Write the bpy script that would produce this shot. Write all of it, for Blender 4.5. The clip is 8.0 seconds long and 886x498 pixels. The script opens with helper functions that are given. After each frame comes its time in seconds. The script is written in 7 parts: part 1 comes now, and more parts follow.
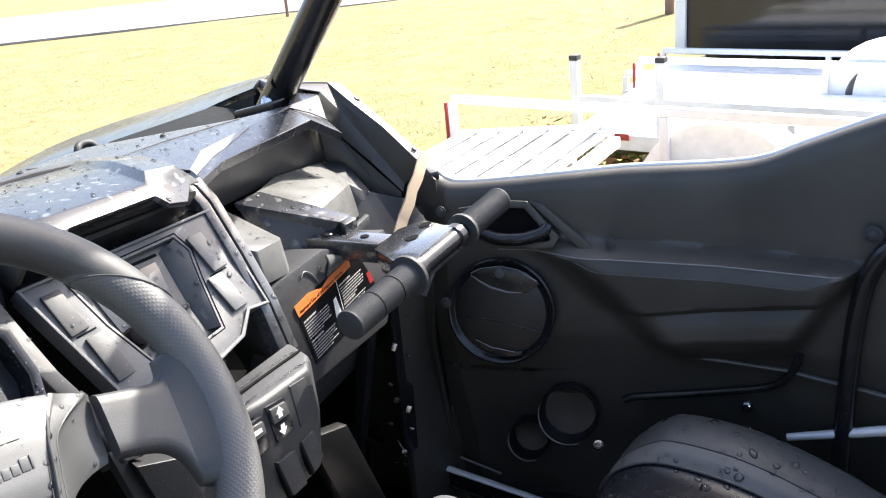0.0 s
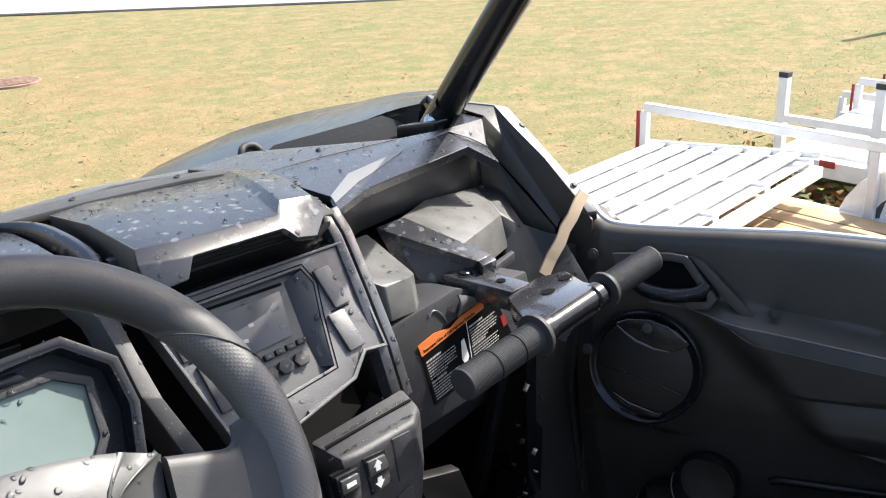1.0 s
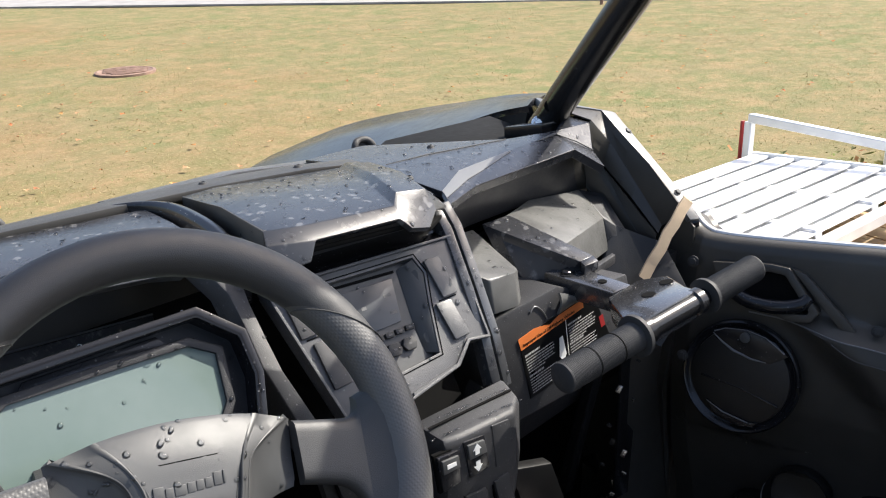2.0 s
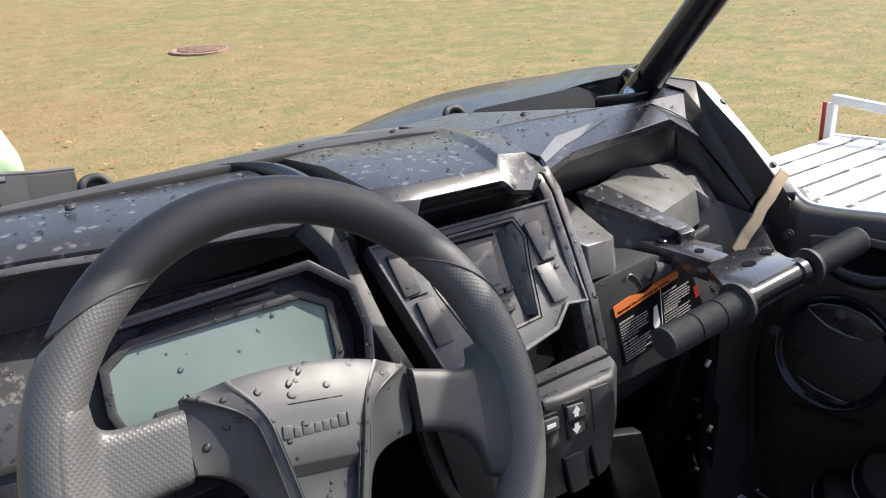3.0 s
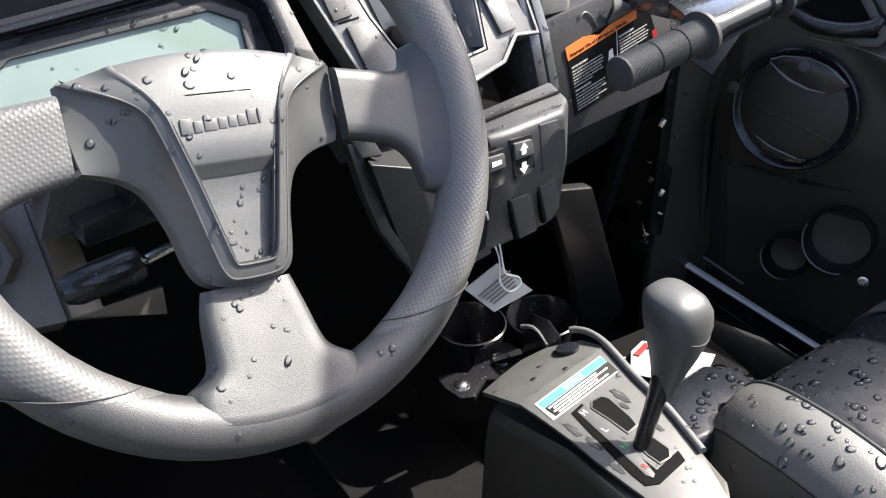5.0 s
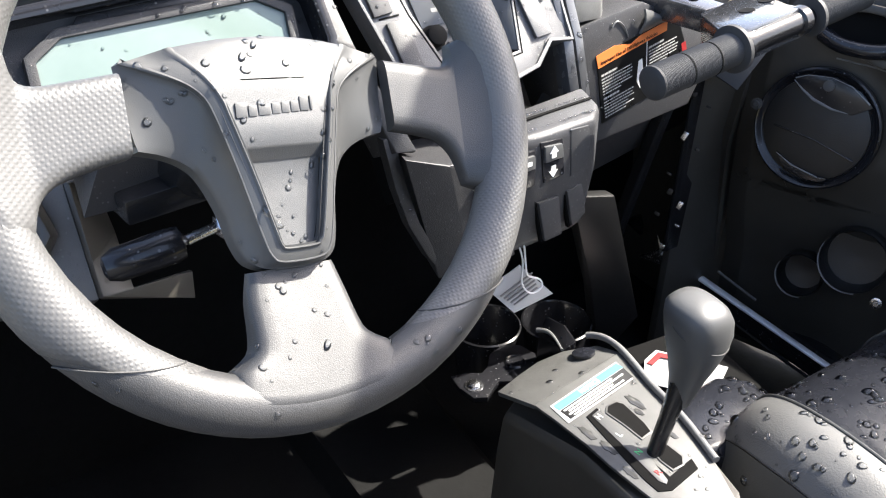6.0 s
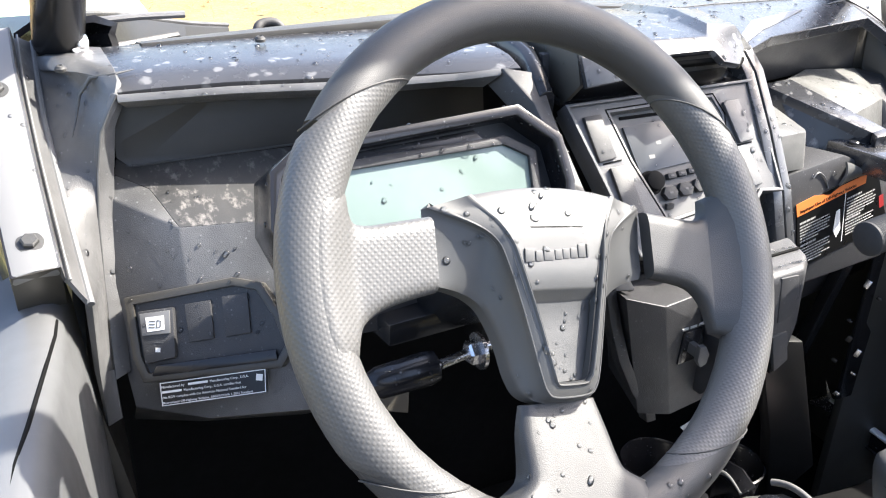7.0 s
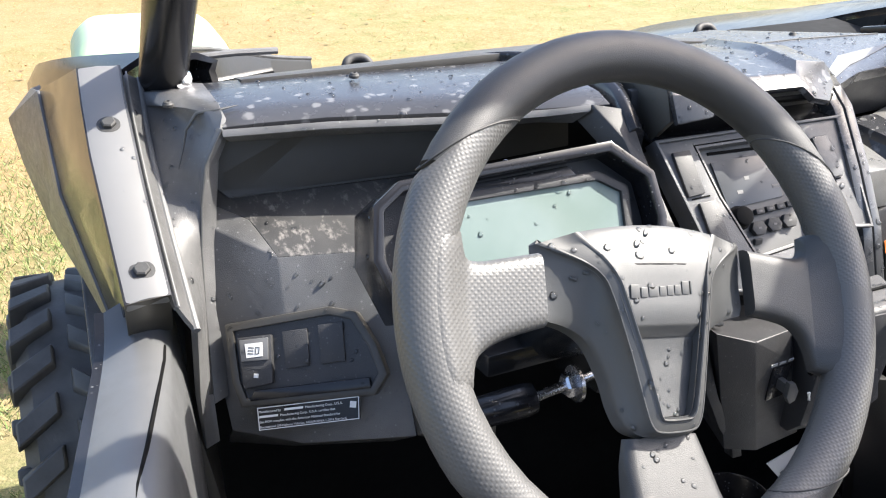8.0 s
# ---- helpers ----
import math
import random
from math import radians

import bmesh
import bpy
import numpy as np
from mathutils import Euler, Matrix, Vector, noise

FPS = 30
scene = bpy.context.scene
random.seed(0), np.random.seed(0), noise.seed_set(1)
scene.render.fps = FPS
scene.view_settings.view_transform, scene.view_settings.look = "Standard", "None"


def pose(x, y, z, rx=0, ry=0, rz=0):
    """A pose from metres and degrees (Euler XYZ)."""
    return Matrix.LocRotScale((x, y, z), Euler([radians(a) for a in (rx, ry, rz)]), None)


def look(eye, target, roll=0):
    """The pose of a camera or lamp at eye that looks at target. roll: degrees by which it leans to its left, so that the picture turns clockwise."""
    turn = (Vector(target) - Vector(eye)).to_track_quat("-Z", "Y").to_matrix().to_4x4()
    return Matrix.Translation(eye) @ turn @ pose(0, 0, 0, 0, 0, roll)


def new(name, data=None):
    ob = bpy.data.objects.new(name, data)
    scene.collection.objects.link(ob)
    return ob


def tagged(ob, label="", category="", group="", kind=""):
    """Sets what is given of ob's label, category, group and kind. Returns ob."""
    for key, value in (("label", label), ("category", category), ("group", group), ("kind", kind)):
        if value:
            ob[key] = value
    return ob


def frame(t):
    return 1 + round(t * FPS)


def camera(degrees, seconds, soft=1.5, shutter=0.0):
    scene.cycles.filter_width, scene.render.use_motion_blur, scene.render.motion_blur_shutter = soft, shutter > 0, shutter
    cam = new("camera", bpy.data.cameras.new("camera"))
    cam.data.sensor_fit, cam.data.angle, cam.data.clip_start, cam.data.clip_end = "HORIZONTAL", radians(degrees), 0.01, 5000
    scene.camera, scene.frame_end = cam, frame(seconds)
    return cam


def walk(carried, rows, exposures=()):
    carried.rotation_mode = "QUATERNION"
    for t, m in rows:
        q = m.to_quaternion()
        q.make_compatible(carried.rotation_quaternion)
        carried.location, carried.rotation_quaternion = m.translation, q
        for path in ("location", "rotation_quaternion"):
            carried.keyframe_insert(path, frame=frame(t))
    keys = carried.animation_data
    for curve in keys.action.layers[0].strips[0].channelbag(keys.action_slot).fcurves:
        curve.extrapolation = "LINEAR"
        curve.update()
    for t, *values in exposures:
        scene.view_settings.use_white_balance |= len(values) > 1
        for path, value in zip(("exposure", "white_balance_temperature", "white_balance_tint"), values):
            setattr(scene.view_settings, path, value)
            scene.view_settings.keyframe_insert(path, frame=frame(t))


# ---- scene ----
# the lens and the carried camera's way: seconds, place in metres, turn in degrees
cam = camera(52.0, 8.0, 1.1)
PATH = [
    (0.0, 0.004, -0.009, 1.607, 69.12, 5.17, -55.45),
    (0.5, 0.076, 0.012, 1.643, 68.62, 3.41, -49.95),
    (1.0, 0.102, -0.003, 1.657, 69.04, 2.41, -42.12),
    (1.5, 0.084, -0.017, 1.662, 69.48, 2.33, -37.95),
    (1.7, 0.076, -0.022, 1.666, 69.45, 2.02, -37.12),
    (2.8, 0.019, -0.011, 1.654, 68.72, 1.65, -32.40),
    (3.0, 0.017, -0.007, 1.647, 68.38, 1.92, -31.80),
    (3.5, 0.017, 0.001, 1.623, 65.94, 1.06, -30.96),
    (4.0, 0.029, 0.013, 1.592, 62.03, 1.26, -32.76),
    (4.5, 0.044, 0.014, 1.561, 58.68, 1.21, -34.32),
    (4.7, 0.048, 0.020, 1.548, 57.60, 1.44, -34.79),
    (5.8, 0.036, 0.023, 1.532, 55.90, -0.36, -34.42),
    (6.0, 0.021, 0.024, 1.537, 56.96, -1.15, -33.14),
    (6.5, -0.032, 0.045, 1.551, 61.06, -1.22, -28.94),
    (7.0, -0.082, 0.052, 1.571, 63.79, -1.48, -25.09),
    (7.5, -0.109, 0.053, 1.578, 64.94, -1.49, -22.83),
    (8.0, -0.119, 0.053, 1.583, 65.40, -0.64, -21.63),
]
walk(cam, [(t, pose(x, y, z, rx, ry, rz)) for t, x, y, z, rx, ry, rz in PATH],
     [(0.0, 1.85), (0.3, 1.36), (0.5, 1.30), (1.0, 1.24), (1.5, 1.0), (3.0, 0.78), (3.5, 0.95), (4.0, 1.2), (4.5, 1.5), (6.0, 2.08), (6.5, 2.2), (7.0, 2.12), (7.5, 1.85), (8.0, 1.68)])
# end of the walk

# ---- world, sun, sky ----
SUN_AZ, SUN_EL = radians(100), radians(48)      # from straight ahead towards the right; above the ground
world = bpy.data.worlds.new("daylight")
scene.world = world
world.use_nodes = True
wn = world.node_tree.nodes
sky = wn.new("ShaderNodeTexSky")
sky.sky_type, sky.sun_disc = "NISHITA", False
sky.sun_elevation, sky.sun_rotation = SUN_EL, SUN_AZ
sky.air_density, sky.dust_density, sky.ozone_density = 0.8, 3.0, 0.5
wn["Background"].inputs["Strength"].default_value = 0.15
world.node_tree.links.new(sky.outputs[0], wn["Background"].inputs["Color"])
sun_data = bpy.data.lights.new("sun", "SUN")
sun_data.energy, sun_data.angle, sun_data.color = 4.4, radians(0.6), (1.0, 0.95, 0.86)
sun = new("sun", sun_data)
sun_dir = Vector((math.cos(SUN_EL) * math.sin(SUN_AZ), math.cos(SUN_EL) * math.cos(SUN_AZ), math.sin(SUN_EL)))
sun.matrix_world = look(sun_dir * 30, (0, 0, 0))


# ---- materials ----
def material(name, base, rough=0.5, metal=0.0, vary=0.25, scale=6.0, bump=0.0, bump_scale=400.0, bump_kind="noise",
             spec=0.5, second=None, rough_vary=0.1, clear=0.0, bump_dist=0.001):
    """A surface whose colour wanders between two tones, with fine relief and uneven gloss."""
    m = bpy.data.materials.new(name)
    m.use_nodes = True
    nt = m.node_tree
    n, l = nt.nodes, nt.links
    b = n["Principled BSDF"]
    tc = n.new("ShaderNodeTexCoord")
    big = n.new("ShaderNodeTexNoise")
    big.inputs["Scale"].default_value, big.inputs["Detail"].default_value = scale, 5
    l.new(tc.outputs["Object"], big.inputs["Vector"])
    mix = n.new("ShaderNodeMix")
    mix.data_type = "RGBA"
    other = second or tuple(min(1, c * (1 + vary)) for c in base)
    low = base if second else tuple(c * (1 - vary) for c in base)
    mix.inputs["A"].default_value, mix.inputs["B"].default_value = (*low, 1), (*other, 1)
    ramp = n.new("ShaderNodeMapRange")
    ramp.inputs["From Min"].default_value, ramp.inputs["From Max"].default_value = 0.3, 0.7
    l.new(big.outputs["Fac"], ramp.inputs["Value"])
    l.new(ramp.outputs[0], mix.inputs["Factor"])
    l.new(mix.outputs["Result"], b.inputs["Base Color"])
    rr = n.new("ShaderNodeMapRange")
    rr.inputs["To Min"].default_value, rr.inputs["To Max"].default_value = max(0.02, rough - rough_vary), min(1, rough + rough_vary)
    fine = n.new("ShaderNodeTexNoise")
    fine.inputs["Scale"].default_value, fine.inputs["Detail"].default_value = scale * 7, 4
    l.new(tc.outputs["Object"], fine.inputs["Vector"])
    l.new(fine.outputs["Fac"], rr.inputs["Value"])
    l.new(rr.outputs[0], b.inputs["Roughness"])
    b.inputs["Metallic"].default_value = metal
    b.inputs["Specular IOR Level"].default_value = spec
    b.inputs["Coat Weight"].default_value = clear
    b.inputs["Coat Roughness"].default_value = 0.08
    if bump:
        if bump_kind == "noise":
            t = n.new("ShaderNodeTexNoise")
            t.inputs["Scale"].default_value, t.inputs["Detail"].default_value = bump_scale, 2
            out = t.outputs["Fac"]
        else:
            t = n.new("ShaderNodeTexVoronoi")
            t.inputs["Scale"].default_value = bump_scale
            t.inputs["Randomness"].default_value = 0.15 if bump_kind == "dimple" else 1.0
            out = t.outputs["Distance"]
        l.new(tc.outputs["Object"], t.inputs["Vector"])
        bp = n.new("ShaderNodeBump")
        bp.inputs["Strength"].default_value, bp.inputs["Distance"].default_value = bump, bump_dist
        l.new(out, bp.inputs["Height"])
        l.new(bp.outputs[0], b.inputs["Normal"])
    return m


def speckled(m, density=230, share=0.8, tone=0.3, amount=0.5):
    """Scatter tiny pale specks of dried spray over a plastic."""
    n, l = m.node_tree.nodes, m.node_tree.links
    b = n["Principled BSDF"]
    old = b.inputs["Base Color"].links[0].from_socket
    tc = n.new("ShaderNodeTexCoord")
    v = n.new("ShaderNodeTexVoronoi")
    v.inputs["Scale"].default_value = density
    l.new(tc.outputs["Object"], v.inputs["Vector"])
    mr = n.new("ShaderNodeMapRange")
    mr.inputs["From Min"].default_value, mr.inputs["From Max"].default_value = 0.30, 0.16
    l.new(v.outputs["Distance"], mr.inputs["Value"])
    sep = n.new("ShaderNodeSeparateColor")
    l.new(v.outputs["Color"], sep.inputs[0])
    keep = n.new("ShaderNodeMapRange")
    keep.inputs["From Min"].default_value, keep.inputs["From Max"].default_value, keep.inputs["To Max"].default_value = share, 1.0, amount
    l.new(sep.outputs[0], keep.inputs["Value"])
    mul = n.new("ShaderNodeMath")
    mul.operation = "MULTIPLY"
    l.new(mr.outputs[0], mul.inputs[0])
    l.new(keep.outputs[0], mul.inputs[1])
    mix = n.new("ShaderNodeMix")
    mix.data_type = "RGBA"
    l.new(mul.outputs[0], mix.inputs["Factor"])
    l.new(old, mix.inputs["A"])
    mix.inputs["B"].default_value = (tone, tone, tone, 1)
    l.new(mix.outputs["Result"], b.inputs["Base Color"])
    return m


M = {}
M["plastic"] = material("black_moulded_plastic", (0.036, 0.036, 0.038), 0.5, vary=0.25, scale=5, bump=0.4, bump_scale=1000, spec=0.55)
M["plastic_grey"] = material("grey_black_grained_plastic", (0.066, 0.067, 0.067), 0.46, vary=0.15, scale=8, bump=0.10, bump_scale=1800, spec=0.6)
M["gloss"] = material("glossy_black_plastic", (0.014, 0.014, 0.016), 0.2, vary=0.2, scale=4, rough_vary=0.08)
M["panel"] = material("dusty_black_dash_plastic", (0.092, 0.092, 0.093), 0.38, vary=0.4, scale=14, bump=0.4, bump_scale=1000, rough_vary=0.16, spec=0.6)
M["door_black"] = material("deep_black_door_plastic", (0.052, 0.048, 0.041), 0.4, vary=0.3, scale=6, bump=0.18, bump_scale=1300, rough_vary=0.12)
M["water"] = None
M["rubber"] = material("black_rubber", (0.04, 0.04, 0.04), 0.62, vary=0.2, scale=20, bump=0.3, bump_scale=300)
M["grip"] = material("dimpled_grey_grip", (0.078, 0.0775, 0.076), 0.46, vary=0.1, scale=12, spec=0.75)
def dimples(m):
    """Rows of small raised bumps laid along the surface's own unwrapped length and girth."""
    n, l = m.node_tree.nodes, m.node_tree.links
    uv = n.new("ShaderNodeUVMap")
    mp = n.new("ShaderNodeMapping")
    mp.inputs["Rotation"].default_value = (0, 0, radians(45))
    v = n.new("ShaderNodeTexVoronoi")
    v.voronoi_dimensions = "2D"
    v.inputs["Scale"].default_value, v.inputs["Randomness"].default_value = 1 / 0.0031, 0.0
    l.new(uv.outputs[0], mp.inputs["Vector"])
    l.new(mp.outputs[0], v.inputs["Vector"])
    inv = n.new("ShaderNodeMapRange")
    inv.interpolation_type = "SMOOTHSTEP"
    inv.inputs["From Min"].default_value, inv.inputs["From Max"].default_value = 0.10, 0.46
    inv.inputs["To Min"].default_value, inv.inputs["To Max"].default_value = 1.0, 0.0
    l.new(v.outputs["Distance"], inv.inputs["Value"])
    bp = n.new("ShaderNodeBump")
    bp.inputs["Strength"].default_value, bp.inputs["Distance"].default_value = 0.20, 0.0007
    l.new(inv.outputs[0], bp.inputs["Height"])
    l.new(bp.outputs[0], n["Principled BSDF"].inputs["Normal"])
    return m


M["grip"] = dimples(M["grip"])
M["panel"] = speckled(M["panel"])
M["rib"] = material("wet_grey_black_rib", (0.06, 0.062, 0.066), 0.26, vary=0.25, scale=12, spec=0.9, rough_vary=0.1)
M["plastic"] = speckled(M["plastic"], 300, 0.7, 0.25, 0.4)
M["gloss"] = speckled(M["gloss"], 220, 0.8, 0.3, 0.4)
M["skin"] = material("soft_grained_wheel_skin", (0.035, 0.035, 0.0355), 0.50, vary=0.12, scale=10, bump=0.24, bump_scale=1500, spec=0.7)
M["hub"] = material("satin_grey_hub_plastic", (0.070, 0.071, 0.071), 0.46, vary=0.12, scale=10, bump=0.22, bump_scale=2200, spec=0.8)
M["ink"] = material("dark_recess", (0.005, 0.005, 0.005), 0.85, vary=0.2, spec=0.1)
M["tunnel"] = material("black_tunnel_plastic", (0.012, 0.012, 0.012), 0.38, vary=0.3, scale=9, bump=0.2, bump_scale=500)
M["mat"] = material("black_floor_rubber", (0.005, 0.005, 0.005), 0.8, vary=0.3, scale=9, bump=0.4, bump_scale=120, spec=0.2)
M["powder"] = material("black_powder_coated_steel", (0.014, 0.014, 0.015), 0.22, vary=0.2, scale=15, bump=0.15, bump_scale=500, rough_vary=0.12)
M["chrome"] = material("zinc_plated_steel", (0.62, 0.62, 0.64), 0.25, 1.0, vary=0.15, scale=60)
M["alu"] = material("weathered_aluminium", (0.82, 0.82, 0.82), 0.45, 0.25, vary=0.08, scale=9, bump=0.1, bump_scale=150)
M["white"] = material("white_print", (0.8, 0.8, 0.78), 0.5, vary=0.05)
M["orange"] = material("orange_print", (0.72, 0.2, 0.05), 0.45, vary=0.08)
M["red"] = material("red_reflector", (0.33, 0.03, 0.03), 0.35, vary=0.1)
M["blue"] = material("light_blue_print", (0.07, 0.23, 0.44), 0.45, vary=0.08)
M["paper"] = material("white_tag_paper", (0.40, 0.40, 0.395), 0.65, vary=0.06, scale=20)
M["label"] = material("black_label_vinyl", (0.006, 0.006, 0.006), 0.3, vary=0.2)
M["tan"] = material("tan_webbing", (0.55, 0.42, 0.28), 0.7, vary=0.15, scale=30, bump=0.4, bump_scale=500)
M["wood"] = material("weathered_plank", (0.42, 0.3, 0.17), 0.75, vary=0.3, scale=8, bump=0.4, bump_scale=90)
M["tyre"] = material("dusty_tyre_rubber", (0.075, 0.073, 0.07), 0.62, vary=0.35, scale=14, bump=0.4, bump_scale=160)
M["dusty"] = material("dust_grey_worn_plastic", (0.115, 0.115, 0.11), 0.42, vary=0.3, scale=22, bump=0.3, bump_scale=700, rough_vary=0.16, spec=0.6)
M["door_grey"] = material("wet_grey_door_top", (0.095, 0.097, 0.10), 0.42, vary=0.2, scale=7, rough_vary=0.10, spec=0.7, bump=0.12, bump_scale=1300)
M["wet_pad"] = material("wet_pebbled_pad", (0.07, 0.07, 0.07), 0.34, vary=0.2, scale=20, bump=0.45, bump_scale=900, spec=0.8, rough_vary=0.15)
M["bracket"] = material("wet_black_bracket", (0.035, 0.035, 0.037), 0.24, vary=0.3, scale=40, bump=0.15, bump_scale=300, spec=1.0, rough_vary=0.12, clear=0.8)
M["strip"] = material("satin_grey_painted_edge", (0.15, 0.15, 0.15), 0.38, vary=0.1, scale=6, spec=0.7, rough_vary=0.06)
M["seat"] = material("wet_navy_black_vinyl", (0.012, 0.013, 0.017), 0.26, vary=0.25, scale=9, bump=0.12, bump_scale=900, rough_vary=0.10)
M["seat_grey"] = material("grey_ribbed_vinyl", (0.10, 0.10, 0.098), 0.45, vary=0.12, scale=9, bump=0.3, bump_scale=500)
M["seat_side"] = material("dark_grey_ribbed_vinyl", (0.055, 0.057, 0.057), 0.42, vary=0.12, scale=9, bump=0.3, bump_scale=700)
M["screen"] = material("lit_lcd_glass", (0.15, 0.205, 0.185), 0.10, vary=0.25, scale=7, second=(0.23, 0.28, 0.265), rough_vary=0.04)
M["display"] = material("grey_radio_display", (0.07, 0.074, 0.078), 0.2, vary=0.1, scale=12, rough_vary=0.04)
M["green"] = material("pale_green_plastic", (0.42, 0.58, 0.36), 0.45, vary=0.1, scale=4)
M["green_print"] = material("green_print", (0.05, 0.5, 0.18), 0.45, vary=0.05)
M["asphalt"] = material("pale_asphalt", (0.3, 0.29, 0.28), 0.9, vary=0.15, scale=3)
M["rust"] = material("rusty_iron_cover", (0.25, 0.16, 0.12), 0.75, vary=0.3, scale=12, bump=0.5, bump_scale=60)
M["box_black"] = material("dark_trailer_skin", (0.02, 0.02, 0.022), 0.12, vary=0.3, scale=2, rough_vary=0.06)
M["plate_grey"] = material("satin_grey_gate_plate", (0.085, 0.085, 0.082), 0.40, vary=0.15, scale=30, bump=0.15, bump_scale=1500, spec=0.6)
M["puddle"] = material("standing_water_on_grey", (0.045, 0.045, 0.044), 0.06, vary=0.2, scale=40, rough_vary=0.03)


def spotted(name="water_spotted_black_plastic", share=0.6, strength=0.36):
    """Glossy black plastic under dust and the pale marks of dried drops."""
    m = material(name, (0.033, 0.034, 0.038), 0.25, vary=0.25, scale=9, rough_vary=0.1, spec=0.7, bump=0.15, bump_scale=1300)
    n, l = m.node_tree.nodes, m.node_tree.links
    b = n["Principled BSDF"]
    old = b.inputs["Base Color"].links[0].from_socket
    tc = n.new("ShaderNodeTexCoord")
    warp = n.new("ShaderNodeTexNoise")
    warp.inputs["Scale"].default_value = 60
    add = n.new("ShaderNodeMix")
    add.data_type = "VECTOR"
    add.inputs["Factor"].default_value = 0.02
    l.new(tc.outputs["Object"], warp.inputs["Vector"])
    l.new(tc.outputs["Object"], add.inputs["A"])
    l.new(warp.outputs["Color"], add.inputs["B"])
    v = n.new("ShaderNodeTexVoronoi")
    v.inputs["Scale"].default_value, v.inputs["Randomness"].default_value = 75, 1.0
    l.new(add.outputs["Result"], v.inputs["Vector"])
    mr = n.new("ShaderNodeMapRange")
    mr.inputs["From Min"].default_value, mr.inputs["From Max"].default_value = 0.42, 0.22
    l.new(v.outputs["Distance"], mr.inputs["Value"])
    cut = n.new("ShaderNodeMath")
    cut.operation = "GREATER_THAN"
    cut.inputs[1].default_value = share
    sep = n.new("ShaderNodeSeparateColor")
    l.new(v.outputs["Color"], sep.inputs[0])
    l.new(sep.outputs[0], cut.inputs[0])
    mul = n.new("ShaderNodeMath")
    mul.operation = "MULTIPLY"
    l.new(mr.outputs[0], mul.inputs[0])
    l.new(cut.outputs[0], mul.inputs[1])
    half = n.new("ShaderNodeMath")
    half.operation = "MULTIPLY"
    half.inputs[1].default_value = strength
    l.new(mul.outputs[0], half.inputs[0])
    mix = n.new("ShaderNodeMix")
    mix.data_type = "RGBA"
    l.new(half.outputs[0], mix.inputs["Factor"])
    l.new(old, mix.inputs["A"])
    mix.inputs["B"].default_value = (0.30, 0.30, 0.30, 1)
    l.new(mix.outputs["Result"], b.inputs["Base Color"])
    return m


def water():
    """Clear drops: see-through, with the sky's glint on them."""
    m = bpy.data.materials.new("clear_water")
    m.use_nodes = True
    n, l = m.node_tree.nodes, m.node_tree.links
    n.remove(n["Principled BSDF"])
    clear, shine, mix, fr = n.new("ShaderNodeBsdfTransparent"), n.new("ShaderNodeBsdfGlossy"), n.new("ShaderNodeMixShader"), n.new("ShaderNodeFresnel")
    clear.inputs["Color"].default_value = (0.93, 0.94, 0.95, 1)
    shine.inputs["Roughness"].default_value = 0.04
    fr.inputs["IOR"].default_value = 1.5
    l.new(fr.outputs[0], mix.inputs[0])
    l.new(clear.outputs[0], mix.inputs[1])
    l.new(shine.outputs[0], mix.inputs[2])
    l.new(mix.outputs[0], n["Material Output"].inputs["Surface"])
    return m


M["water"] = water()
def streaked():
    """Black plastic with pale streaks where rain ran off and dried."""
    m = material("streaked_black_plastic", (0.05, 0.05, 0.05), 0.45, vary=0.3, scale=14, bump=0.2, bump_scale=1300, rough_vary=0.14)
    n, l = m.node_tree.nodes, m.node_tree.links
    b = n["Principled BSDF"]
    old = b.inputs["Base Color"].links[0].from_socket
    tc = n.new("ShaderNodeTexCoord")
    mp = n.new("ShaderNodeMapping")
    mp.inputs["Scale"].default_value = (90, 45, 90)
    l.new(tc.outputs["Object"], mp.inputs["Vector"])
    t = n.new("ShaderNodeTexNoise")
    t.inputs["Scale"].default_value, t.inputs["Detail"].default_value, t.inputs["Roughness"].default_value = 1.0, 7, 0.7
    l.new(mp.outputs[0], t.inputs["Vector"])
    mr = n.new("ShaderNodeMapRange")
    mr.inputs["From Min"].default_value, mr.inputs["From Max"].default_value, mr.inputs["To Max"].default_value = 0.53, 0.70, 0.75
    l.new(t.outputs["Fac"], mr.inputs["Value"])
    mix = n.new("ShaderNodeMix")
    mix.data_type = "RGBA"
    l.new(mr.outputs[0], mix.inputs["Factor"])
    l.new(old, mix.inputs["A"])
    mix.inputs["B"].default_value = (0.32, 0.30, 0.28, 1)
    l.new(mix.outputs["Result"], b.inputs["Base Color"])
    return m


M["streaked"] = streaked()
M["spotted"] = spotted()
M["spotted_lightly"] = spotted("faintly_spotted_black_plastic", 0.8, 0.2)
M["plate"] = material("aluminium_tread_plate", (0.9, 0.89, 0.85), 0.5, 0.0, vary=0.06, scale=20, bump=0.35, bump_scale=35, bump_kind="cell", bump_dist=0.004)


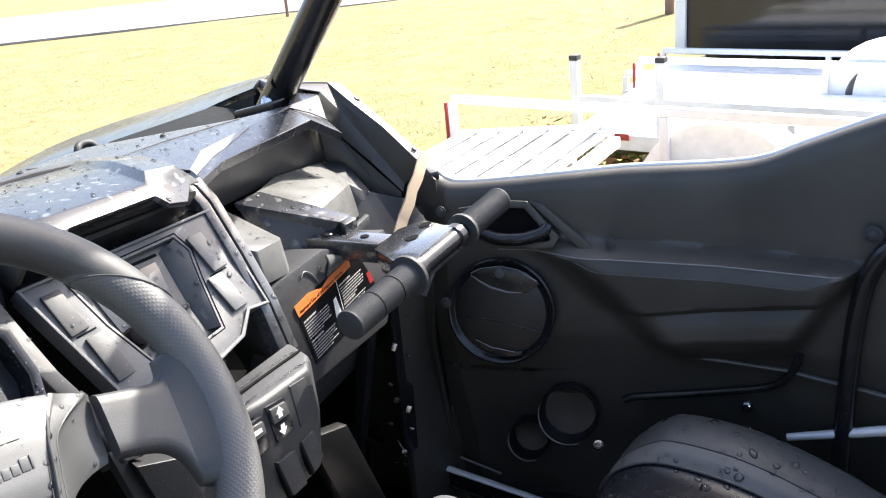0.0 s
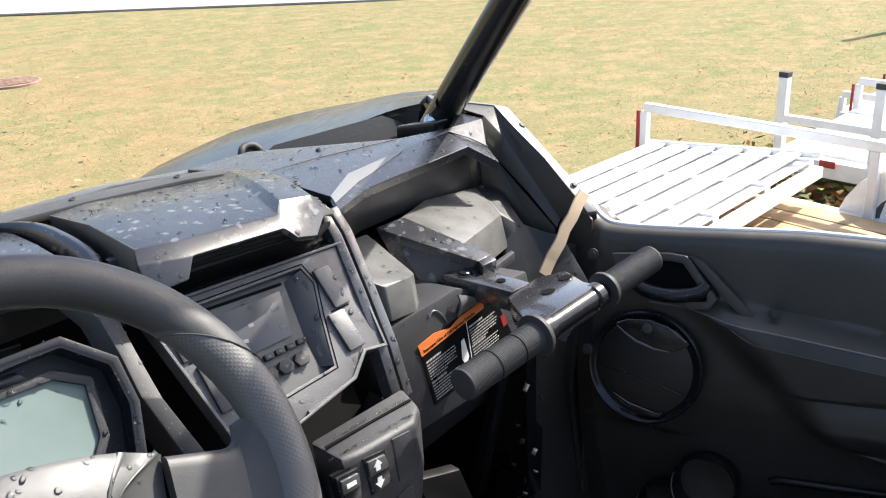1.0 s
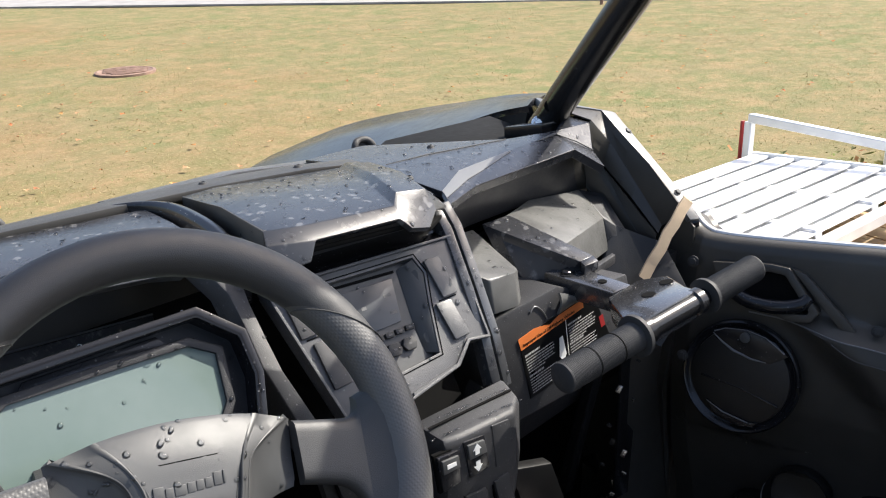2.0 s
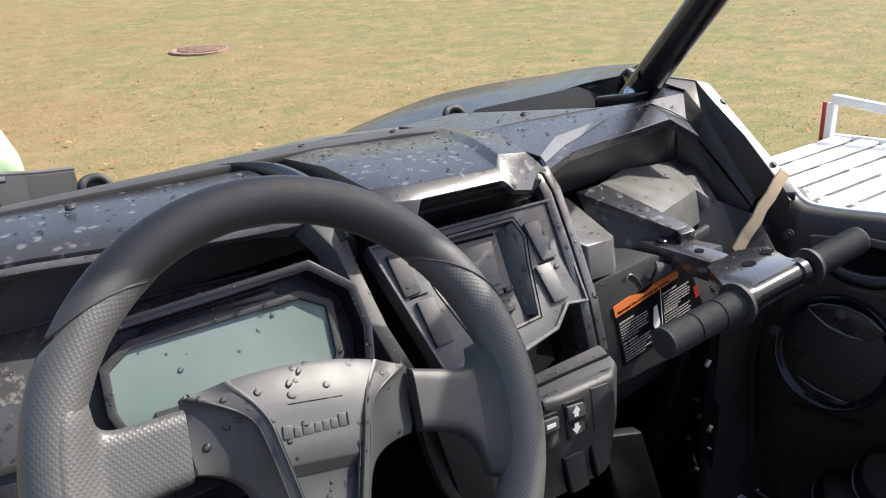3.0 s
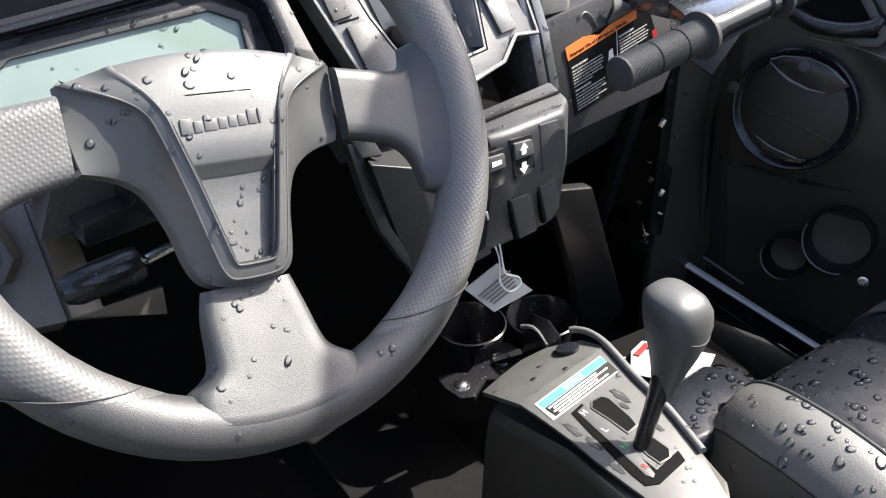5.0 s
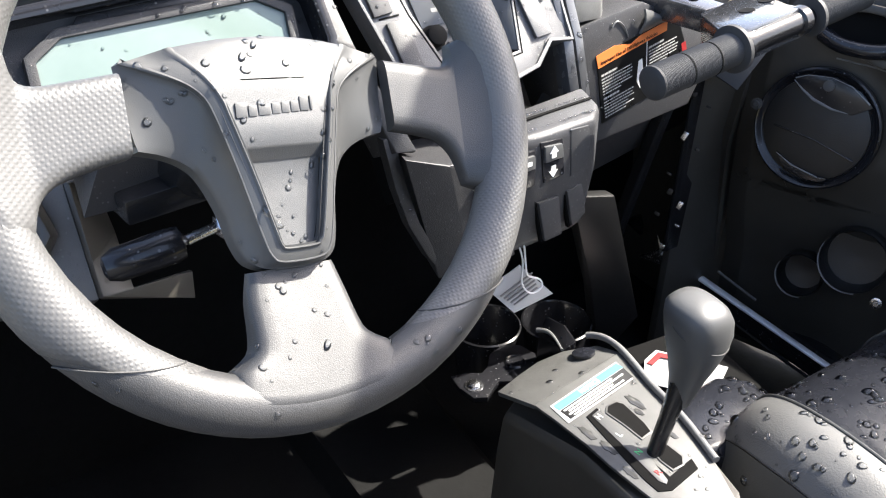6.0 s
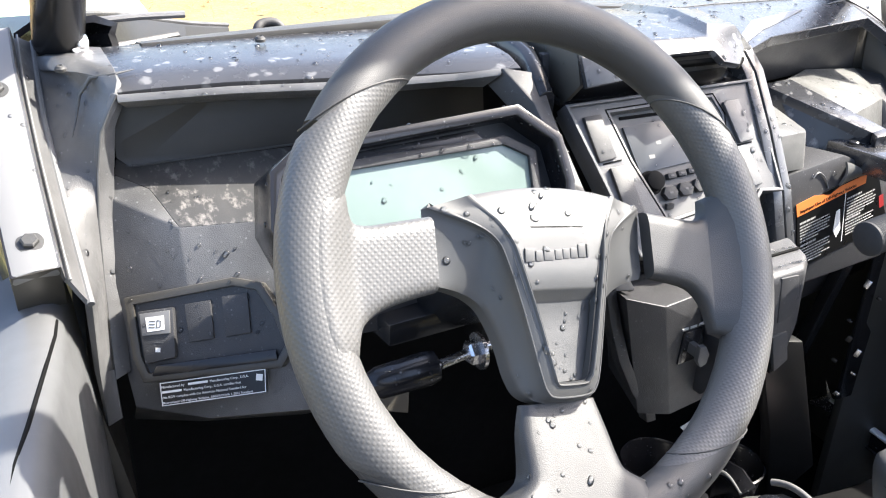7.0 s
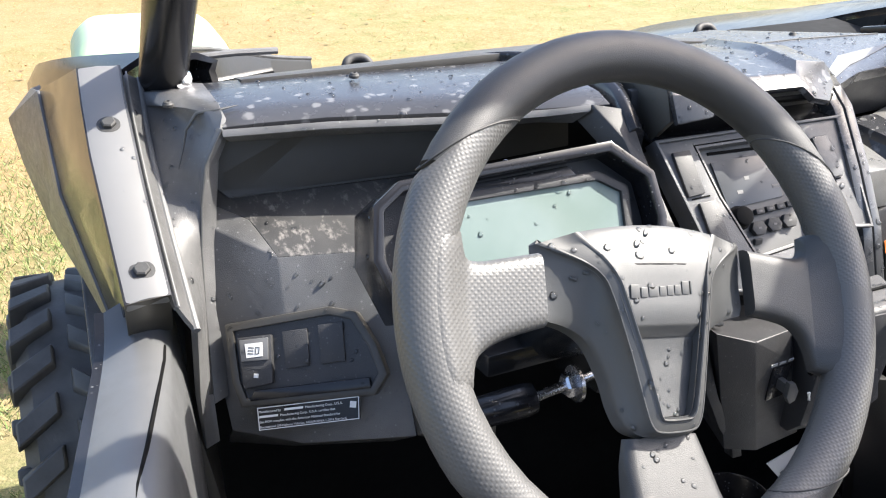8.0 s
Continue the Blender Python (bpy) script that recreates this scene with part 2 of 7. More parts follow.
def tinted(name, tones, rough=0.8, patch=None):
    """A matt surface whose tone differs from piece to piece."""
    m = bpy.data.materials.new(name)
    m.use_nodes = True
    n, l = m.node_tree.nodes, m.node_tree.links
    g = n.new("ShaderNodeNewGeometry")
    r = n.new("ShaderNodeValToRGB")
    while len(r.color_ramp.elements) < len(tones):
        r.color_ramp.elements.new(0.5)
    for i, c in enumerate(tones):
        r.color_ramp.elements[i].position, r.color_ramp.elements[i].color = i / (len(tones) - 1), (*c, 1)
    l.new(g.outputs["Random Per Island"], r.inputs[0])
    b = n["Principled BSDF"]
    l.new(r.outputs[0], b.inputs["Base Color"])
    if patch:
        tc, sp, mr, mx_ = n.new("ShaderNodeTexCoord"), n.new("ShaderNodeTexNoise"), n.new("ShaderNodeMapRange"), n.new("ShaderNodeMix")
        sp.inputs["Scale"].default_value, sp.inputs["Detail"].default_value, sp.inputs["Roughness"].default_value = 1.3, 7, 0.7
        mr.inputs["From Min"].default_value, mr.inputs["From Max"].default_value, mr.inputs["To Max"].default_value = 0.47, 0.6, 0.85
        mx_.data_type = "RGBA"
        l.new(tc.outputs["Object"], sp.inputs["Vector"])
        l.new(sp.outputs["Fac"], mr.inputs["Value"])
        l.new(mr.outputs[0], mx_.inputs["Factor"])
        l.new(r.outputs[0], mx_.inputs["A"])
        mx_.inputs["B"].default_value = (*patch, 1)
        l.new(mx_.outputs["Result"], b.inputs["Base Color"])
    b.inputs["Roughness"].default_value = rough
    b.inputs["Specular IOR Level"].default_value = 0.2
    return m


M["blades"] = tinted("grass_blades", ((0.33, 0.26, 0.13), (0.28, 0.27, 0.11), (0.41, 0.33, 0.18), (0.27, 0.27, 0.11), (0.38, 0.23, 0.12)), patch=(0.17, 0.20, 0.075))
M["lush"] = tinted("green_grass_blades", ((0.15, 0.22, 0.07), (0.26, 0.28, 0.11), (0.12, 0.19, 0.06), (0.34, 0.31, 0.17), (0.18, 0.25, 0.09)))
M["leaves"] = tinted("dry_leaves", ((0.45, 0.14, 0.06), (0.4, 0.22, 0.08), (0.5, 0.3, 0.16), (0.3, 0.12, 0.06)))
M["weeds"] = tinted("weed_leaves", ((0.12, 0.16, 0.04), (0.2, 0.2, 0.05), (0.3, 0.12, 0.05), (0.1, 0.12, 0.05), (0.35, 0.3, 0.1)))


# ---- building helpers ----
def finish(bm, name, mat, smooth=38):
    bmesh.ops.remove_doubles(bm, verts=bm.verts, dist=1e-6)
    bmesh.ops.recalc_face_normals(bm, faces=bm.faces)
    me = bpy.data.meshes.new(name)
    bm.to_mesh(me)
    bm.free()
    me.materials.append(M[mat] if isinstance(mat, str) else mat)
    me.shade_smooth()
    me.set_sharp_from_angle(angle=radians(smooth))
    return me


def part(name, bm, mat, parent=None, label="", smooth=38):
    ob = new(name, finish(bm, name, mat, smooth))
    if parent:
        ob.parent = parent
        ob.matrix_parent_inverse = parent.matrix_basis.inverted()
    if label:
        tagged(ob, label)
    return ob


def unwrap(ob, fn):
    """Lay a flat chart over a part: fn gives (u, v) in metres for a place."""
    lay = ob.data.uv_layers.new(name="chart")
    for lp in ob.data.loops:
        lay.data[lp.index].uv = fn(ob.data.vertices[lp.vertex_index].co)
    return ob


def thing(name, at, label, category, group="", kind=""):
    ob = new(name)
    ob.empty_display_size = 0.05
    ob.matrix_basis = Matrix.Translation(at)
    return tagged(ob, label, category, group, kind)


def bevel(bm, width, segs=2, angle=25):
    if width <= 0:
        return bm
    bm.normal_update()
    edges = [e for e in bm.edges if len(e.link_faces) == 2 and e.calc_face_angle(0) > radians(angle)]
    bmesh.ops.bevel(bm, geom=edges, offset=width, segments=segs, profile=0.6, affect="EDGES", clamp_overlap=True)
    return bm


def prism(points, vec, width=0.0, segs=2):
    """A solid from a flat outline pushed along a vector."""
    bm = bmesh.new()
    vec = Vector(vec)
    a = [bm.verts.new(Vector(p)) for p in points]
    b = [bm.verts.new(Vector(p) + vec) for p in points]
    n = len(points)
    bm.faces.new(a)
    bm.faces.new(b[::-1])
    for i in range(n):
        bm.faces.new((a[i], a[(i + 1) % n], b[(i + 1) % n], b[i]))
    bmesh.ops.recalc_face_normals(bm, faces=bm.faces)
    return bevel(bm, width, segs)


def box(c, size, rot=None, width=0.0, segs=2):
    bm = bmesh.new()
    bmesh.ops.create_cube(bm, size=1.0)
    bmesh.ops.scale(bm, vec=size, verts=bm.verts)
    bevel(bm, width, segs)
    m = Matrix.Translation(c) @ (rot.to_4x4() if rot else Matrix.Identity(4))
    bmesh.ops.transform(bm, matrix=m, verts=bm.verts)
    return bm


def loft(loops, closed=True, caps=True):
    """A skin through loops of equal length."""
    bm = bmesh.new()
    rows = [[bm.verts.new(Vector(p)) for p in loop] for loop in loops]
    n = len(rows[0])
    for a, b in zip(rows, rows[1:]):
        for i in range(n if closed else n - 1):
            bm.faces.new((a[i], a[(i + 1) % n], b[(i + 1) % n], b[i]))
    if caps and closed:
        bm.faces.new(rows[0])
        bm.faces.new(rows[-1][::-1])
    bmesh.ops.recalc_face_normals(bm, faces=bm.faces)
    return bm


def sheet(rows, thick, width=0.0):
    """A plate of even thickness over a grid of points; it grows away from the side its normals face."""
    bm = loft(rows, closed=False, caps=False)
    bm.normal_update()
    up = sum((f.normal for f in bm.faces), Vector())
    if up.dot(Vector((0, -0.5, 1))) < 0:
        bmesh.ops.reverse_faces(bm, faces=bm.faces)
        bm.normal_update()
    offs = {v: v.normal.copy() for v in bm.verts}
    old = list(bm.faces)
    twin = {v: bm.verts.new(v.co - offs[v] * thick) for v in offs}
    rim = [e for e in bm.edges if len(e.link_faces) == 1]
    for f in old:
        bm.faces.new([twin[v] for v in reversed(f.verts)])
    for e in rim:
        a, b = e.verts
        bm.faces.new((a, b, twin[b], twin[a]))
    bmesh.ops.recalc_face_normals(bm, faces=bm.faces)
    return bevel(bm, width)


def facets(polys, thick, width=0.0):
    """A folded panel of even thickness from flat fields that share their corners."""
    bm = bmesh.new()
    made = {}
    for poly in polys:
        vs = []
        for p in poly:
            k = tuple(round(c, 4) for c in p)
            if k not in made:
                made[k] = bm.verts.new(Vector(p))
            vs.append(made[k])
        bm.faces.new(vs)
    bmesh.ops.recalc_face_normals(bm, faces=bm.faces)
    bm.normal_update()
    if sum((f.normal * f.calc_area() for f in bm.faces), Vector()).dot(Vector((0, -0.6, 0.8))) < 0:
        bmesh.ops.reverse_faces(bm, faces=bm.faces)
        bm.normal_update()
    offs = {v: v.normal.copy() for v in bm.verts}
    old = list(bm.faces)
    rim = [e for e in bm.edges if len(e.link_faces) == 1]
    twin = {v: bm.verts.new(v.co - n * thick) for v, n in offs.items()}
    for f in old:
        bm.faces.new([twin[v] for v in reversed(f.verts)])
    for e in rim:
        a, b = e.verts
        bm.faces.new((a, b, twin[b], twin[a]))
    bmesh.ops.recalc_face_normals(bm, faces=bm.faces)
    return bevel(bm, width, 2, 12)


def smooth_line(points, per=6, closed=False):
    pts = [Vector(p) for p in points]
    n = len(pts)
    out = []
    for i in range(n if closed else n - 1):
        p0, p1, p2, p3 = (pts[(i + k) % n] if closed else pts[min(max(i + k, 0), n - 1)] for k in (-1, 0, 1, 2))
        for s in range(per):
            t = s / per
            out.append(0.5 * ((2 * p1) + (p2 - p0) * t + (2 * p0 - 5 * p1 + 4 * p2 - p3) * t * t + (3 * p1 - p0 - 3 * p2 + p3) * t ** 3))
    if not closed:
        out.append(pts[-1])
    return out


def tube(points, radius, segs=14, per=0, closed=False, squash=1.0, up=None):
    pts = smooth_line(points, per, closed) if per else [Vector(p) for p in points]
    n = len(pts)
    rad = radius if isinstance(radius, (list, tuple)) else [radius] * n
    if len(rad) != n:
        rad = [rad[min(int(i / max(n - 1, 1) * (len(rad) - 1)), len(rad) - 2)] * (1 - (i / max(n - 1, 1) * (len(rad) - 1)) % 1)
               + rad[min(int(i / max(n - 1, 1) * (len(rad) - 1)) + 1, len(rad) - 1)] * ((i / max(n - 1, 1) * (len(rad) - 1)) % 1) for i in range(n)]
    loops = []
    side = None
    for i in range(n):
        a, b = (pts[(i - 1) % n], pts[(i + 1) % n]) if closed else (pts[max(i - 1, 0)], pts[min(i + 1, n - 1)])
        d = (b - a).normalized()
        ref = Vector(up) if up else (side if side is not None else (Vector((0, 0, 1)) if abs(d.z) < 0.9 else Vector((1, 0, 0))))
        u = (ref - d * ref.dot(d)).normalized()
        side = u
        v = d.cross(u)
        loops.append([pts[i] + (u * math.cos(2 * math.pi * k / segs) * squash + v * math.sin(2 * math.pi * k / segs)) * rad[i] for k in range(segs)])
    if closed:
        loops.append(loops[0])
    return loft(loops, True, not closed)


def lathe(profile, origin, axis, segs=24):
    """A turned solid: (along the axis, radius) pairs."""
    axis = Vector(axis).normalized()
    u = axis.orthogonal().normalized()
    v = axis.cross(u)
    o = Vector(origin)
    return loft([[o + axis * h + (u * math.cos(2 * math.pi * k / segs) + v * math.sin(2 * math.pi * k / segs)) * max(r, 1e-4) for k in range(segs)] for h, r in profile])


class Plane:
    """A flat working plane: u to the right, v up, n towards the viewer."""

    def __init__(self, c, n, turn=0.0):
        self.c, self.n = Vector(c), Vector(n).normalized()
        u = Vector((0, 0, 1)).cross(self.n).normalized()
        v = self.n.cross(u)
        a = radians(turn)
        self.u, self.v = u * math.cos(a) + v * math.sin(a), v * math.cos(a) - u * math.sin(a)

    def at(self, u, v, h=0.0):
        return self.c + self.u * u + self.v * v + self.n * h

    def plate(self, uv, low, high, width=0.0, segs=2):
        return prism([self.at(u, v, high) for u, v in uv], self.n * (low - high), width, segs)

    def rect(self, u0, v0, u1, v1, low, high, width=0.0, segs=2):
        return self.plate([(u0, v0), (u1, v0), (u1, v1), (u0, v1)], low, high, width, segs)

    def ring(self, outer, inner, low, high, width=0.0):
        """A frame between two outlines of equal count."""
        bm = bmesh.new()
        n = len(outer)
        lv = [[bm.verts.new(self.at(u, v, h)) for u, v in o] for h in (high, low) for o in (outer, inner)]
        ot, it, ob_, ib = lv
        for i in range(n):
            j = (i + 1) % n
            bm.faces.new((ot[i], ot[j], it[j], it[i]))
            bm.faces.new((ob_[i], ib[i], ib[j], ob_[j]))
            bm.faces.new((ot[i], ob_[i], ob_[j], ot[j]))
            bm.faces.new((it[i], it[j], ib[j], ib[i]))
        bmesh.ops.recalc_face_normals(bm, faces=bm.faces)
        return bevel(bm, width)


def joined(bms):
    out = bmesh.new()
    for b in bms:
        me = bpy.data.meshes.new("piece")
        b.to_mesh(me)
        b.free()
        out.from_mesh(me)
        bpy.data.meshes.remove(me)
    return out


def grow(uv, d):
    """An outline moved outwards by d (inwards where d is negative)."""
    n = len(uv)
    area = sum(uv[i][0] * uv[(i + 1) % n][1] - uv[(i + 1) % n][0] * uv[i][1] for i in range(n))
    s = 1 if area > 0 else -1
    out = []
    for i in range(n):
        p, a, b = Vector(uv[i]), Vector(uv[i - 1]), Vector(uv[(i + 1) % n])
        e1, e2 = (p - a).normalized(), (b - p).normalized()
        n1, n2 = Vector((e1.y, -e1.x)) * s, Vector((e2.y, -e2.x)) * s
        k = (n1 + n2) / max(1 + n1.dot(n2), 0.3)
        out.append(tuple(p + k * d))
    return out


def screw(pos, n, r=0.006, h=0.004, mat="powder", parent=None, name="screw", label=""):
    return part(name, lathe([(-0.003, r * 1.25), (0.0, r * 1.25), (0.001, r), (h, r * 0.9), (h + 0.0008, r * 0.5), (h - 0.0005, r * 0.4)], pos, n, 12), mat, parent, label)


def bolt(pos, n, r=0.01, h=0.006, mat="powder", parent=None, name="bolt", label=""):
    return part(name, joined([lathe([(-0.002, r * 1.5), (0.001, r * 1.5), (0.0015, r * 1.1)], pos, n, 18),
                              lathe([(0, r), (h * 0.8, r), (h, r * 0.8)], pos, n, 6)]), mat, parent, label)


def write(plane, u, v, body, size, h, mat, parent, slope=0.0, name="print_line"):
    """Flat raised letters on a working plane, their line rising by slope."""
    cu = bpy.data.curves.new("letters", "FONT")
    cu.body, cu.size, cu.extrude, cu.resolution_u = body, size, 0.0002, 2
    tmp = bpy.data.objects.new("letters", cu)
    bm = bmesh.new()
    me = bpy.data.meshes.new_from_object(tmp)
    bm.from_mesh(me)
    bpy.data.objects.remove(tmp)
    bpy.data.meshes.remove(me)
    bpy.data.curves.remove(cu)
    across = (plane.u + plane.v * slope).normalized()
    upward = plane.n.cross(across)
    m = Matrix((across, upward, plane.n)).transposed().to_4x4()
    m.translation = plane.at(u, v, h)
    bmesh.ops.transform(bm, matrix=m, verts=bm.verts)
    return part(name, bm, mat, parent)


# ---- the ground ----
def noise_z(x, y):
    d = math.hypot(x - 0.5, y)
    return 0.02 * noise.noise((x * 0.35, y * 0.35, 0.3)) * min(1, d / 4) + 0.05 * noise.noise((x * 0.08, y * 0.08, 1.7)) * min(1, d / 10)


def grass_material():
    m = material("mown_lawn", (0.185, 0.158, 0.082), 0.9, vary=0.25, scale=0.9, second=(0.125, 0.150, 0.058), bump=0.6, bump_scale=110, bump_dist=0.008)
    nt = m.node_tree
    n, l = nt.nodes, nt.links
    b = n["Principled BSDF"]
    old = b.inputs["Base Color"].links[0].from_socket
    tc = n.new("ShaderNodeTexCoord")
    spots = n.new("ShaderNodeTexNoise")
    spots.inputs["Scale"].default_value, spots.inputs["Detail"].default_value = 3.0, 8
    spots.inputs["Roughness"].default_value = 0.75
    l.new(tc.outputs["Object"], spots.inputs["Vector"])
    mr = n.new("ShaderNodeMapRange")
    mr.inputs["From Min"].default_value, mr.inputs["From Max"].default_value = 0.45, 0.62
    l.new(spots.outputs["Fac"], mr.inputs["Value"])
    mix = n.new("ShaderNodeMix")
    mix.data_type = "RGBA"
    l.new(mr.outputs[0], mix.inputs["Factor"])
    l.new(old, mix.inputs["A"])
    mix.inputs["B"].default_value = (0.262, 0.196, 0.104, 1)
    # burnt patches, commoner towards the driver's side
    wide = n.new("ShaderNodeTexNoise")
    wide.inputs["Scale"].default_value, wide.inputs["Detail"].default_value, wide.inputs["Roughness"].default_value = 0.35, 7, 0.65
    l.new(tc.outputs["Object"], wide.inputs["Vector"])
    axes = n.new("ShaderNodeSeparateXYZ")
    l.new(tc.outputs["Object"], axes.inputs[0])
    side = n.new("ShaderNodeMapRange")
    side.inputs["From Min"].default_value, side.inputs["From Max"].default_value = 6.5, -1.0
    side.inputs["To Min"].default_value, side.inputs["To Max"].default_value = -0.12, 0.22
    l.new(axes.outputs[0], side.inputs["Value"])
    add = n.new("ShaderNodeMath")
    add.operation = "ADD"
    l.new(wide.outputs["Fac"], add.inputs[0])
    near = n.new("ShaderNodeMapRange")
    near.inputs["From Min"].default_value, near.inputs["From Max"].default_value, near.inputs["To Min"].default_value, near.inputs["To Max"].default_value = 1.5, 5.0, -0.4, 0.0
    l.new(axes.outputs[1], near.inputs["Value"])
    both = n.new("ShaderNodeMath")
    both.operation = "ADD"
    l.new(side.outputs[0], both.inputs[0])
    l.new(near.outputs[0], both.inputs[1])
    l.new(both.outputs[0], add.inputs[1])
    burnt = n.new("ShaderNodeMapRange")
    burnt.inputs["From Min"].default_value, burnt.inputs["From Max"].default_value, burnt.inputs["To Max"].default_value = 0.47, 0.70, 0.62
    l.new(add.outputs[0], burnt.inputs["Value"])
    tan = n.new("ShaderNodeMix")
    tan.data_type = "RGBA"
    l.new(burnt.outputs[0], tan.inputs["Factor"])
    l.new(mix.outputs["Result"], tan.inputs["A"])
    tan.inputs["B"].default_value = (0.245, 0.150, 0.078, 1)
    # tufts and thatch: a fine and a middling grain, and thin straw specks
    last = tan.outputs["Result"]
    for scale, lo, hi, tone, top in ((38.0, 0.50, 0.72, (0.40, 0.32, 0.19, 1), 0.55), (11.0, 0.52, 0.72, (0.105, 0.120, 0.040, 1), 0.60), (1.6, 0.50, 0.70, (0.262, 0.205, 0.115, 1), 0.5)):
        g = n.new("ShaderNodeTexNoise")
        g.inputs["Scale"].default_value, g.inputs["Detail"].default_value, g.inputs["Roughness"].default_value = scale, 5, 0.7
        l.new(tc.outputs["Object"], g.inputs["Vector"])
        cut = n.new("ShaderNodeMapRange")
        cut.inputs["From Min"].default_value, cut.inputs["From Max"].default_value, cut.inputs["To Max"].default_value = lo, hi, top
        l.new(g.outputs["Fac"], cut.inputs["Value"])
        over = n.new("ShaderNodeMix")
        over.data_type = "RGBA"
        l.new(cut.outputs[0], over.inputs["Factor"])
        l.new(last, over.inputs["A"])
        over.inputs["B"].default_value = tone
        last = over.outputs["Result"]
    l.new(last, b.inputs["Base Color"])
    b.inputs["Specular IOR Level"].default_value = 0.15
    return m


M["grass"] = grass_material()


def build_ground():
    xs = [-3000, -600, -120, -40, -16, -8] + [-6 + i * 0.75 for i in range(36)] + [24, 32, 60, 150, 600, 3000]
    ys = [-3000, -600, -120, -40, -16, -8] + [-6 + i * 0.75 for i in range(44)] + [32, 45, 80, 160, 600, 3000]
    rows = [[Vector((x, y, noise_z(x, y) if abs(x) < 50 and abs(y) < 50 else 0.0)) for x in xs] for y in ys]
    bm = loft(rows, closed=False, caps=False)
    g = part("ground", bm, "grass", None, "sunlit mown lawn, yellowed in patches", 180)
    tagged(g, category="lawn", kind="structure")
    rd = Vector((1.0, -1.0, 0)).normalized()       # the road's way
    rn = Vector((-rd.y, rd.x, 0))
    mid = Vector((10.3, 13.8, 0)) + rn * 3.0
    bm = prism([mid - rd * 200 - rn * 3, mid + rd * 200 - rn * 3, mid + rd * 200 + rn * 3, mid - rd * 200 + rn * 3], (0, 0, 0.035))
    r = part("road", bm, "asphalt", None, "pale asphalt road along the lawn's far edge")
    tagged(r, category="road", kind="structure")


build_ground()

# ---- the vehicle ----
VEH = thing("off_road_vehicle", (0.53, 0.9, 0), "black two-seat off-road vehicle, wet from rain, parked on grass", "off-road vehicle")
CX = 0.53                                      # the vehicle's middle


def build_dash_top():
    # driver's side top, its front edge sweeping back to the rib
    front = [(-0.004, 0.916, 1.3225), (0.035, 0.916, 1.3235), (0.10, 0.908, 1.325), (0.21, 0.882, 1.326), (0.31, 0.852, 1.329), (0.372, 0.822, 1.336)]
    far = [(-0.010, 1.17, 1.296), (0.035, 1.17, 1.297), (0.10, 1.17, 1.298), (0.20, 1.17, 1.298), (0.29, 1.17, 1.298), (0.368, 1.17, 1.300)]
    rows = []
    for k, h in ((0, 0), (0.07, 0.010), (0.14, 0.014), (0.35, 0.020), (0.6, 0.022), (1, 0)):
        rows.append([Vector(a).lerp(Vector(b), k) + Vector((0, 0, h)) for a, b in zip(front, far)])
    top = part("dash_top", sheet(rows, 0.012, 0.003), "spotted", VEH, "dusty black dash top with dried water spots")
    for p in ((0.155, 1.0, 1.342), (-0.045, 0.985, 1.332), (0.30, 1.07, 1.333)):
        screw(p, (0, -0.1, 1), 0.0045, 0.002, "rubber", top, "push_rivet")
    # passenger's side top, cut at a slant by the open tray
    lip = [(0.668, 0.822, 1.331), (0.745, 0.870, 1.328), (0.990, 0.945, 1.3195), (1.038, 0.929, 1.288)]
    low = [(x, y + 0.006, z - 0.014) for x, y, z in lip]
    ch = [(0.681, 0.855, 1.3365), (0.7496, 0.912, 1.338), (0.984, 0.985, 1.3375), (1.058, 0.976, 1.301)]
    k1, k2, k3, k4, k5 = (0.670, 1.000, 1.3395), (0.760, 1.003, 1.3405), (0.902, 1.000, 1.340), (1.014, 1.014, 1.332), (1.083, 1.010, 1.336)
    b1, b2, b3, b4 = (0.655, 1.17, 1.318), (0.76, 1.18, 1.320), (0.90, 1.07, 1.285), (1.03, 1.06, 1.280)
    top2 = part("passenger_dash_top", facets([[ch[0], ch[1], k2, k1], [ch[1], ch[2], k3, k2], [ch[2], k4, k3], [ch[2], ch[3], k5, k4], [k4, k5, (1.085, 1.070, 1.340)], [k1, k2, b2, b1], [k2, k3, b2], [k3, b3, b2], [k3, k4, b4, b3]], 0.010, 0.0012), "spotted_lightly", VEH, "dusty black dash top over the tray", 14)
    edge = [[lip[k], lip[k + 1], ch[k + 1], ch[k]] for k in range(3)] + [[low[k], low[k + 1], lip[k + 1], lip[k]] for k in range(3)]
    part("tray_lip", facets(edge, 0.006, 0.0010), "spotted_lightly", VEH, "chamfered dusty lip round the open tray", 14)
    strip = []
    for k in (0, 0.5, 1.0, 1.15, 1.3, 1.5):
        a, b = min(int(k), 2), min(int(k) + 1, 3)
        top_, low_ = Vector(ch[a]).lerp(Vector(ch[b]), k - a), Vector(lip[a]).lerp(Vector(lip[b]), k - a)
        wide = 0.55 if k <= 1 else 0.55 * (1.5 - k) / 0.5 + 0.03
        strip.append([top_ + Vector((0, 0.001, 0.0008)), top_.lerp(low_, wide * 0.5) + Vector((0, -0.0004, 0.0012)), top_.lerp(low_, wide) + Vector((0, -0.0004, 0.0010))])
    part("lip_crease", sheet(strip, 0.001, 0.0), "strip", VEH, "pale chamfer strip above the tray, its sheen put into the colour")
    part("lip_crease", tube([(0.93, 0.966, 1.3374), (0.984, 0.983, 1.3378), (1.020, 0.975, 1.322), (1.054, 0.972, 1.303)], [0.0010, 0.0038, 0.0036, 0.0026], 8, squash=0.35, up=(0, 0, 1)), "plastic_grey", VEH)
